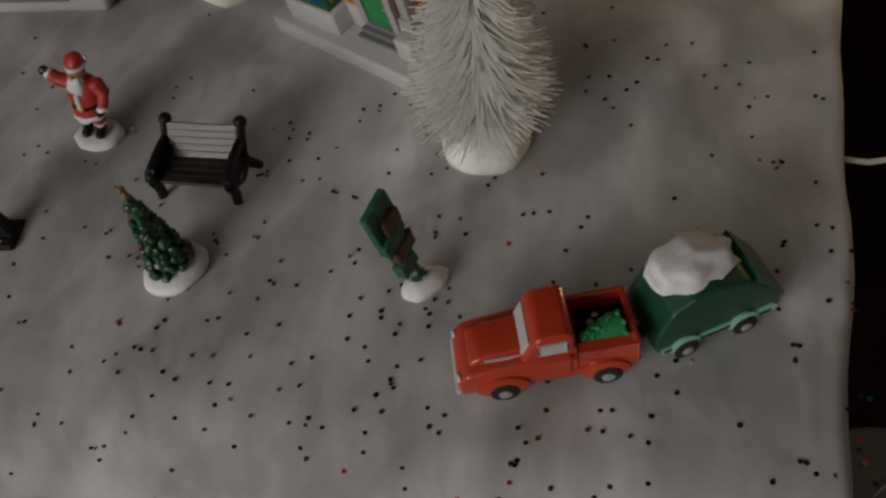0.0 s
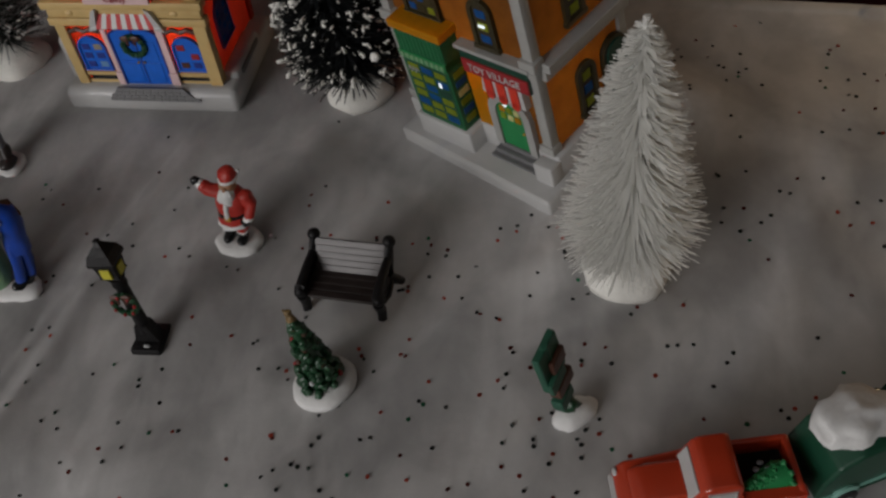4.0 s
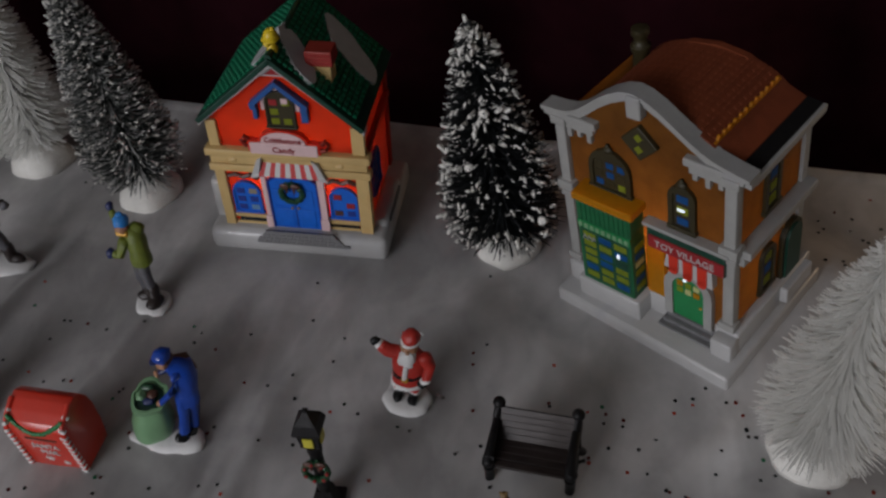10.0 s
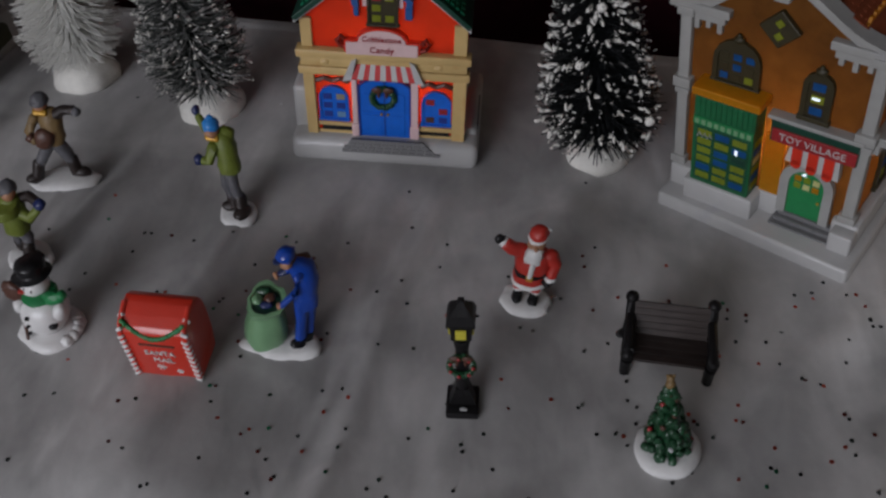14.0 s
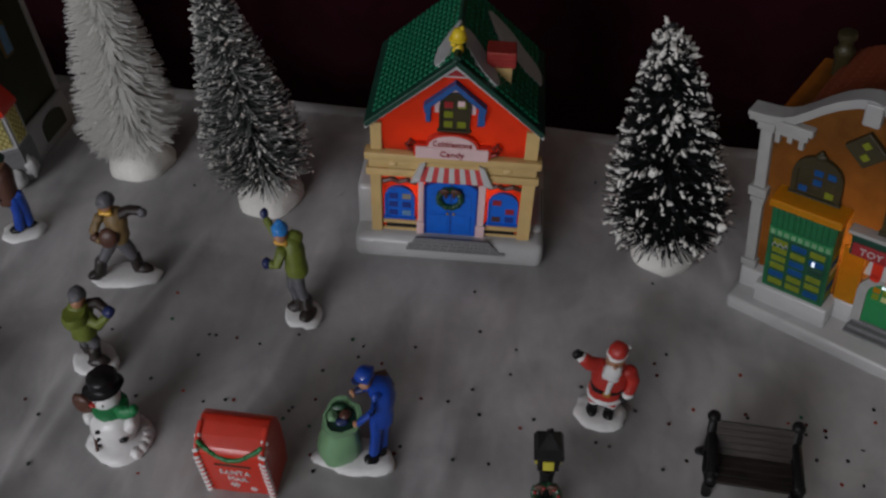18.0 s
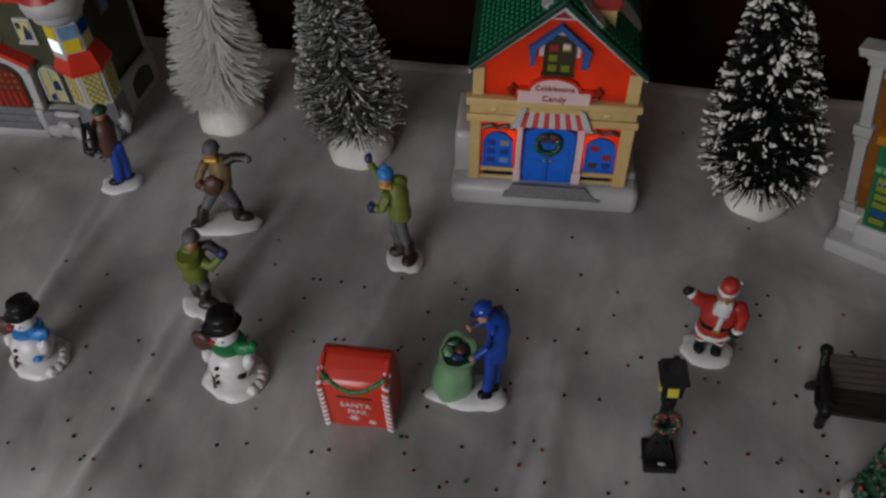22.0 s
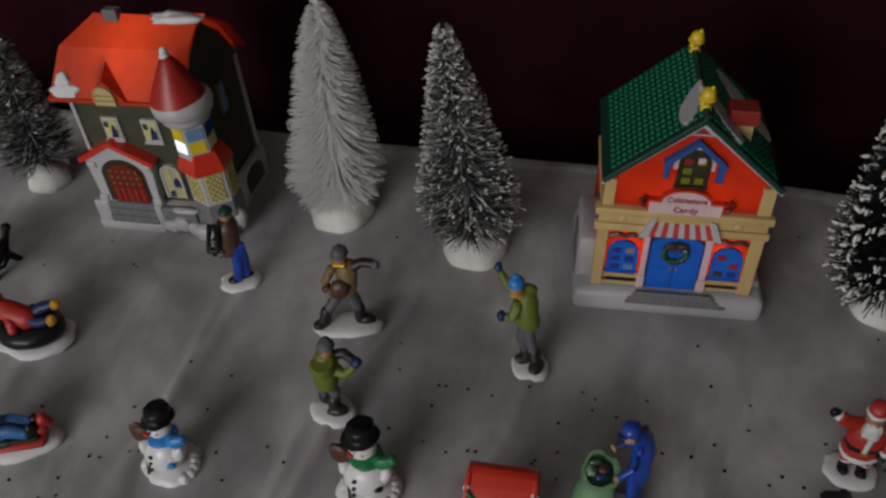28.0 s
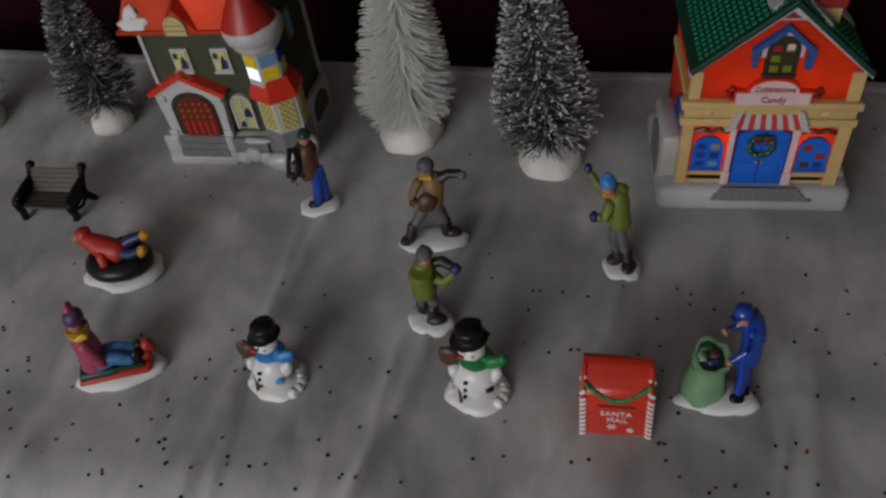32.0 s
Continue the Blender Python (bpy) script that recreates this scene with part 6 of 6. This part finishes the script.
# ---- the red mailbox ----
def mailbox():
    r = root("mailbox", on(-0.0703, -0.1280, -3), "glossy red ceramic mailbox with striped edges and green garland", "mailbox")
    SW = Matrix(((0, 1, 0, 0), (1, 0, 0, 0), (0, 0, 1, 0), (0, 0, 0, 1)))
    side = [(-9.2, 0), (9.0, 0), (10.5, 12), (11.6, 23), (10.6, 30), (8.0, 34.6), (4.6, 36.6), (1.2, 36.0), (-3.2, 34.0), (-7.4, 31.4), (-9.2, 28.6)]
    bm = prism(B(), [(a, b) for a, b in side], -14.2, 14.2, SW)
    bmesh.ops.bevel(bm, geom=list(bm.edges), offset=0.7, segments=2, affect="EDGES", profile=0.5)
    part("body", bm, RED, r, "glossy red body", smooth=40)
    # striped edges
    edge = [(-9.2, 0.5), (-9.2, 28.6), (-7.4, 31.4), (-3.2, 34.0), (1.2, 36.0)]
    for s in (-1, 1):
        part("edge_band", tube(B(), [(s * 13.4, y, z) for y, z in edge], 1.2, 8), RED, r, smooth=60)
        for i in range(11):
            z = 2.2 + i * 3.1
            y, a = (-9.25, 0) if z < 28.7 else (-9.2 + (z - 28.6) * (0.65 if z < 31.4 else 1.2), -30 if z < 31.4 else -55)
            part("white_stripe", box(B(), -1.45, 1.45, -1.3, 1.0, -0.8, 0.8, 0.3, pose(s * 13.4, y, z, a, s * 34, 0), seg=1), GLAZEW, r)
    pts = [(-12.6 + 25.2 * i / 16, -6.6 - 3.0 * math.sin(math.pi * i / 16), 33.0 - 6.0 * math.sin(math.pi * i / 16)) for i in range(17)]
    bm = tube(B(), pts, 0.95, 8)
    for i, p in enumerate(pts):
        ball(bm, p, 1.15, seg=6, lump=0.5, seed=i)
    part("garland", bm, GREEN, r, "green garland swag", smooth=60)
    part("slot", box(B(), -7.5, 7.5, -9.7, -8.6, 21.8, 22.8, 0.2), BROWN, r, "mail slot")
    text("lettering", "SANTA", 4.1, 0, -9.45, 17.0, GLAZEW, r, "white word SANTA", 1.0, 0)
    text("lettering", "MAIL", 4.1, 0.6, -9.42, 12.4, GLAZEW, r, "white word MAIL", 1.0, 0)
    for x, z, q in ((-1.6, 7.6, 2.1), (6.0, 5.6, 1.5)):
        bm = B()
        for a in (0, 60, 120):
            box(bm, -q, q, -0.3, 0.3, -0.22, 0.22, 0, pose(x, -9.4, z, 0, a, 0))
        part("snowflake", bm, GLAZEW, r, "white snowflake")


# ---- the street lamp ----
def street_lamp():
    r = root("street_lamp", on(0.0522, -0.1405, 2) @ pose(0, 0, 0, -6, 0, 0), "black toy street lamp with yellow panes and a wreath", "street lamp")
    bm = box(B(), -6.6, 6.6, -7.6, 7.6, 0, 3.6, 0.9)
    prism(bm, [(-5.6, 3), (5.6, 3), (2.6, 13), (-2.6, 13)], -2.8, 2.8)
    part("base", bm, IRON, r, "black stepped base", smooth=35)
    # small grey lump put on as the glint on the base front
    part("base_glint", ball(B(), (0.5, -5.2, 3.5), (1.7, 1.0, 0.6), lump=0.3), GREYL, r, smooth=180)
    part("post", lathe(B(), [(3.2, 8), (2.8, 14), (2.6, 35), (3.2, 37.5), (2.8, 39), (3.6, 41)], 12), IRON, r, smooth=50)
    ln = part("lantern", lathe(B(), [(3.4, 40.5), (5.6, 43), (5.2, 44), (6.4, 52)], 4, pose(0, 0, 0, 0, 0, 45)), IRON, r, "black four-sided lantern")
    for a in (0, 90, 180, 270):
        f = part("pane", box(B(), -2.0, 2.0, -0.5, 0.5, 44.0, 48.8, 0.15), LANTERN, ln, "yellow lantern pane")
        f.matrix_local = pose(0, 0, 0, 0, 0, a) @ mm(0, -4.3, 0)
    part("roof", lathe(B(), [(7.4, 50.6), (7.7, 52.0), (6.0, 55.6), (2.4, 58.6), (1.2, 60), (1.6, 60.8), (0.4, 61.4)], 4, pose(0, 0, 0, 0, 0, 45)), IRON, ln, "black hipped lantern roof")
    w = wreath(r, 0, -3.4, 28, 4.7, rx=-6)
    for i in range(7):
        a = i * 0.9
        part("berry", ball(B(), (4.6 * math.cos(a), -1.4, 4.6 * math.sin(a)), 0.85, seg=6), SIGNRED, w)


# ---- benches ----
def bench(m, label, wood):
    r = root("bench", m, label, "bench", "toy park benches")
    for i in range(4):
        part("seat_slat", box(B(), -16.6, 16.6, -8.4 + i * 3.6, -4.85 + i * 3.6, 9.4, 11.0, 0.3), wood, r)
    for i in range(5):
        ob = part("back_slat", box(B(), -16.6, 16.6, -0.8, 0.8, -1.46, 1.46, 0.2, seg=1), wood, r)
        ob.matrix_local = mm(0, 6.4 + i * 1.75, 12.0 + i * 2.2, -38.5)
    for s in (-1, 1):
        e = part("end_frame", tube(B(), [(s * 17, 15.4, 22.2), (s * 17, 12.0, 18.0), (s * 17, 7.0, 11.6), (s * 18.2, 9.2, 5), (s * 20.0, 11.5, 0.8)], [1.9, 2.2, 2.6, 2.4, 1.8], 8), IRON, r, "black cast end frame", smooth=60)
        part("knob", ball(B(), (s * 17, 15.6, 22.4), (2.9, 2.9, 2.7), seg=10), IRON, e, smooth=180)
        part("front_leg", tube(B(), [(s * 17, -8.6, 11), (s * 17.2, -7.6, 5), (s * 17, -8.8, 0.8)], [2.6, 2.2, 2.1], 8), IRON, e, smooth=60)
        part("arm", tube(B(), [(s * 17.0, 10, 17), (s * 17.0, 3, 16.8), (s * 17.0, -4.5, 16), (s * 17.2, -8.4, 14.6), (s * 17.0, -8.8, 12.0)], [2.0, 2.1, 2.3, 2.5, 2.3], 8), IRON, e, smooth=60)
        part("scroll", ball(B(), (s * 17.4, -7.8, 13.6), (2.7, 3.4, 3.0), lump=0.15), IRON, e, smooth=180)
        part("side_panel", box(B(), s * 16.0, s * 17.9, -8.0, 7.5, 9.0, 16.0, 1.2), IRON, e, smooth=50)
        part("rail", box(B(), s * 16.2, s * 18, -8.5, 8, 7.8, 10.8, 0.6), IRON, e)
        part("brace", tube(B(), [(s * 17.4, -7.5, 8.5), (s * 18.2, 0, 5.6), (s * 17.6, 8, 7)], 1.2, 6), IRON, e, smooth=60)
    return r


# ---- the small ceramic tree, the sign post ----
def small_tree():
    r = root("ceramic_tree", on(0.1325, -0.1558) @ pose(0, 0, 0, -6, -6, 0), "small green ceramic tree with red baubles on a white base", "christmas tree")
    part("snow_base", lathe(B(), [(12.8, 0), (13.2, 1.6), (12.2, 3.6), (9, 4.6), (4, 5)], 28, None, 0.06, 3), SNOW, r, "round white base", smooth=180)
    rnd = random.Random(5)
    bm = lathe(B(), [(6.4, 4), (6.8, 7), (4.4, 20), (2.2, 33), (0.6, 39)], 14)
    for i in range(120):
        t = rnd.random() ** 1.3
        z = 5.5 + 32.5 * t
        rr = 7.4 * (1 - t) + 1.0
        a = rnd.random() * math.tau
        ball(bm, (rr * math.cos(a), rr * math.sin(a), z), (1.8, 1.8, 2.1), pose(0, 0, 0, 25 * rnd.gauss(0, 1), 25 * rnd.gauss(0, 1), 0), seg=6, lump=0.5, seed=i)
    part("crown", bm, LEAF, r, "knobbly green glazed needles", smooth=60)
    for i in range(16):
        t = (i + 0.5) / 16
        a = i * 2.4
        rr = 7.8 * (1 - t) + 1.2
        part("bauble", ball(B(), (rr * math.cos(a), rr * math.sin(a), 7 + 30 * t), 1.15, seg=8), (SIGNRED, BROWN, GREYL if t < 0.4 else BROWN, BROWN)[i % 4], r)
    bm = ball(B(), (0, 0, 40.4), (1.9, 1.7, 2.3), lump=0.2)
    ball(bm, (0, 0, 43.6), 1.5)
    for s in (-1, 1):
        ball(bm, (s * 1.2, 0, 45), 0.6, seg=6)
    part("topper", bm, TANP, r, "gold tree topper", smooth=180)


def sign_post():
    r = root("sign_post", on(0.2285, -0.1625, 0), "green sign post with stacked boards on a snowy foot", "sign post")
    part("snow_foot", lathe(B(), [(1.0, 0), (1.03, 1.6), (0.9, 4.4), (0.4, 5.8)], 22, Matrix.Translation((1.5, 0.6, 0)) @ pose(0, 0, 0, 0, 0, 40) @ Matrix.Diagonal((9, 5.8, 1, 1)), 0.2, 4), SNOW, r, "white snowy foot", smooth=180)
    part("post", tube(B(), [(0, 0, 3), (-7.2, 0, 48)], 1.5, 10), SIGNG, r, smooth=60)
    t = pose(0, 0, 0, 0, -9, 0) @ pose(0, 0, 0, 0, 0, 72)
    part("main_board", box(B(), -6.4, 7.6, -1.4, 1.6, 28, 48, 0.7, t), SIGNG, r, "large green board")
    for i, (z, w) in enumerate(((38.0, 4.6), (31.5, 5.4), (24.5, 5.6), (17.5, 4.6))):
        part("board", box(B(), -w, w, -3.4, -1.3 if z > 29 else 1.2, z - 3, z + 3.2, 0.6, t @ pose(0, 0, 0, 0, (-1) ** i * 3, 0)), (BROWN, SIGNG, BROWN, SIGNG)[i], r, "small dark direction board")
    part("holly", ball(B(), (0, 0, 10), (3.4, 3.0, 3.2), lump=0.5), LEAF, r, "green sprig at the foot", smooth=60)


# ---- the pickup and the camper ----
def wheel(parent, x, y, r_, s):
    w = part("wheel", lathe(B(), [(r_ * 0.8, -1.6), (r_, -1.1), (r_, 1.1), (r_ * 0.8, 1.6)], 18, pose(x, y, r_, 90, 0, 0)), TYRE, parent, "black tyre", smooth=40)
    part("hub", lathe(B(), [(r_ * 0.46, 0), (r_ * 0.44, 0.5), (r_ * 0.2, 0.8)], 14, pose(x, y + s * 1.5, r_, 90 if s < 0 else -90, 0, 0)), STEEL, w, "pale hub", smooth=40)
    return w


def pickup():
    r = root("pickup_truck", on(0.2762, -0.1900, 12.9, 0.0) @ Matrix.Scale(0.945, 4), "glossy red-orange toy pickup truck with a tree in its bed", "pickup truck")
    bm = prism(B(), [(-32, 3.5), (27.5, 3.5), (28, 9), (27.5, 12), (9, 12), (8.4, 17.5), (-9, 17.8), (-28.5, 15.4), (-32.5, 11)], -11.2, 11.2)
    bmesh.ops.bevel(bm, geom=[e for e in bm.edges], offset=1.8, segments=3, affect="EDGES", profile=0.6)
    body = part("body", bm, ORT, r, "glossy red-orange body", smooth=50)
    bm = prism(B(), [(-28, 13), (-9, 13), (-9, 20.6), (-24, 18.8), (-27.6, 16.6)], -7.2, 7.2)
    bmesh.ops.bevel(bm, geom=list(bm.edges), offset=1.6, segments=3, affect="EDGES", profile=0.6)
    part("hood", bm, ORT, r, smooth=50)
    for x in (-17.3, 17.3):
        for s in (-1, 1):
            bm = lathe(B(), [(7.0, -1.9), (7.4, -0.8), (7.2, 1.3), (5.2, 2.1)], 22, pose(x, s * 11.0, 5.0, 90 if s < 0 else -90, 0, 0))
            for v in bm.verts:
                if v.co.z < 4.6:
                    v.co.z = 4.6 - (4.6 - v.co.z) * 0.05
                v.co.x = x + (v.co.x - x) * (1.25 if x < 0 else 1.1)
            part("fender", bm, ORT, r, smooth=50)
            wheel(r, x, s * 12.3, 5.0, s)
    bm = prism(B(), [(-11.5, 15), (8.2, 15), (7.4, 28.2), (5.6, 29.6), (-3.6, 29.4), (-5.8, 27.6)], -10.2, 10.2)
    bmesh.ops.bevel(bm, geom=list(bm.edges), offset=1.6, segments=3, affect="EDGES", profile=0.6)
    part("cab", bm, ORT, r, "rounded cab", smooth=50)
    ob = part("windscreen", box(B(), -0.5, 0.5, -8.4, 8.4, -3.6, 3.6, 0.4), WHITE, r, "white painted windscreen")
    ob.matrix_local = mm(-8.3, 0, 22.6, 0, 24)
    for s in (-1, 1):
        part("side_window", box(B(), -4.2, 4.8, s * 9.6, s * 10.5, 21, 26.6, 0.4), WHITE, r, "white painted side window")
        part("door_line", box(B(), 5.4, 5.8, s * 10.9, s * 11.5, 7, 19, 0.1), REDBRICK, r)
        part("bed_side", box(B(), 7.6, 27.8, s * 9.0, s * 11.1, 10, 20.6, 0.8), ORT, r, smooth=50)
        part("trim_line", box(B(), -22, -10, s * 7.0, s * 7.6, 17.2, 18.0, 0.2), WHITE, r)
    part("tailgate", box(B(), 25.8, 28.2, -10.6, 10.6, 9, 20.8, 0.7), ORT, r, smooth=50)
    part("bed_floor", box(B(), 8, 26, -9.0, 9.0, 12.0, 12.6, 0.1), DARKROOF, r, "dark bed floor")
    part("bumper", box(B(), -33.6, -31.2, -10.8, 10.8, 3.6, 6.6, 0.8), WHITE, r, "white front bumper")
    part("grille", box(B(), -32.9, -31.4, -8.4, 8.4, 7.4, 10.2, 0.5), WHITE, r)
    for s in (-1, 1):
        part("headlight", ball(B(), (-31.4, s * 8.6, 11.8), (1.0, 1.8, 1.8), seg=10), WHITE, r)
    rnd = random.Random(3)
    bm = lathe(B(), [(1.0, 0), (5.6, 1.5), (5.0, 6), (3.2, 11), (0.8, 16)], 14, pose(24.6, -2.6, 17.6, 0, -84, 14))
    for i in range(110):
        t = rnd.random()
        a = rnd.random() * math.tau
        rr = 5.6 * (1 - t * 0.85)
        p = pose(24.6, -2.6, 17.6, 0, -84, 14) @ Vector((rr * math.cos(a), rr * math.sin(a), 1.2 + 14.5 * t))
        ball(bm, p, 1.1, seg=6, lump=0.6, seed=i)
    tr = part("cargo_tree", bm, GREEN, r, "small green tree lying in the bed", smooth=60)
    for i in range(3):
        part("snow_speck", ball(B(), (14 + 2.0 * i, -1.2 + (i % 2) * 2.2, 21.4), (1.3, 1.0, 0.6), lump=0.4, seg=8), GREYP, tr)
    part("hitch", box(B(), 27.5, 36, -1.2, 1.2, 4.0, 6.4, 0.4), BLACK, r, "black tow hitch")
    return r


def camper():
    r = root("camper_trailer", on(0.3230, -0.1722, 26.6, 0.0) @ Matrix.Scale(0.965, 4), "dark green teardrop camper trailer with snow on its roof", "camper trailer")
    prof = [(-20, 4.5), (22, 4.5), (24.5, 8), (23.5, 12.5), (18.5, 21), (11, 27.6), (1, 30.6), (-8, 29.8), (-15.5, 25.6), (-20.4, 16), (-21.4, 8)]
    bm = prism(B(), prof, -10.8, 10.8)
    bmesh.ops.bevel(bm, geom=list(bm.edges), offset=1.5, segments=3, affect="EDGES", profile=0.6)
    part("body", bm, CAMP, r, "dark green body", smooth=50)
    part("snow_cap", ball(B(), (-2.6, 2.6, 29.4), (14.6, 10.4, 5.0), pose(0, 0, 0, 0, 3, 9), lump=0.3, seed=6, seg=28), SNOW, r, "thick white snow on the roof", smooth=180)
    for s in (-1, 1):
        part("side_stripe", prism(B(), [(-19, 4.8), (22, 4.8), (23.2, 7), (21, 9.2), (5, 8.2), (-5, 7.8), (-19.5, 8.0)], s * 10.7, s * 11.4), MINT, r, "pale mint lower panel")
        part("stripe_line", box(B(), -18, 20, s * 11.2, s * 11.7, 6.0, 6.8, 0.2), CAMP, r)
        for x in (-10.6, 10.6):
            bm = lathe(B(), [(5.6, -0.6), (5.8, 0.6), (4.6, 1.2)], 18, pose(x, s * 11.0, 4.6, 90 if s < 0 else -90, 0, 0))
            for v in bm.verts:
                v.co.z = max(v.co.z, 4.4)
            part("wheel_arch", bm, MINT, r, smooth=50)
            wheel(r, x, s * 11.6, 4.4, s)
    part("rear_fin", prism(B(), [(13, 24.8), (23.4, 10.5), (25.4, 11.5), (14.6, 27.4)], -10.4, 10.7), CAMP, r, "raised rear edge")
    part("tow_bar", box(B(), -30, -20.5, -1.4, 1.4, 4.2, 6.6, 0.5), BLACK, r, "black tow bar")
    return r


ORT = mat("red_orange_glaze", (0.46, 0.043, 0.014), 0.3, vary=0.2, scale=80, coat=0.5, bump=0.1)
CAMP = mat("bottle_green_glaze", (0.007, 0.06, 0.032), 0.35, vary=0.15, scale=90, coat=0.3, bump=0.12)
mailbox()
street_lamp()
bench(on(0.1345, -0.1150, -5) @ Matrix.Scale(0.97, 4), "dark wooden toy bench with black iron ends", WOOD)
bench(on(-0.3852, 0.0030, -4) @ Matrix.Scale(0.97, 4), "brown wooden toy bench with black iron ends beside the olive house", WOODL)
small_tree()
sign_post()
pickup()
camper()


# ---- confetti on the cloth, the cable ----
TABLE_INV = TABLE.inverted()


def dip(x, y):
    b = (TABLE_INV @ Vector((x, y, 0))).y
    return 0.0 if b > -0.30 else 50 * (1 - math.sqrt(max(0.0, 1 - ((-b - 0.30) / 0.05) ** 2)))


def confetti():
    bm = B()
    rnd = random.Random(17)
    made = 0
    while made < 860:
        x, y = rnd.uniform(-0.62, 0.375), rnd.uniform(-0.42, 0.07)
        b = (TABLE_INV @ Vector((x, y, 0))).y
        if b < -0.345:
            continue
        dens = (0.22 + 0.78 * max(0.0, min(1.0, (-0.02 - y) / 0.14))) * (0.52 if x < 0.1 else 1.0)
        if y > -0.05 and x < 0.2:
            dens *= 0.45
        if x > 0.2:
            dens = max(dens * 1.0, 0.6)
        if rnd.random() > dens:
            continue
        for k in range(1 if rnd.random() < 0.92 else 2):
            px, py = x + k * rnd.uniform(-0.004, 0.004), y + k * rnd.uniform(-0.004, 0.004)
            tilt = Matrix.Translation((px * 1000, py * 1000, height(px, py) * 1000 + 0.12 - dip(px, py))) @ pose(0, 0, 0, rnd.gauss(0, 8), rnd.gauss(0, 8), rnd.random() * 60)
            r = rnd.uniform(0.82, 1.0)
            lathe(bm, [(r, 0), (r, 0.12)], 6, tilt)
            made += 1
    return tagged(part("confetti", bm, CONFETTI, None), "scattered dark, red and green foil confetti dots on the cloth", "confetti", kind="stuff")


confetti()
cb = part("cable", tube(B(), [(378, -99, -9), (388, -100, -10), (400, -97, -11), (425, -86, -16), (470, -60, -40), (520, -40, -130), (560, 0, -400), (570, 60, -760)], 1.1, 8), CABLE, None, smooth=180)
tagged(cb, "white power cable running off the table edge", "cable")
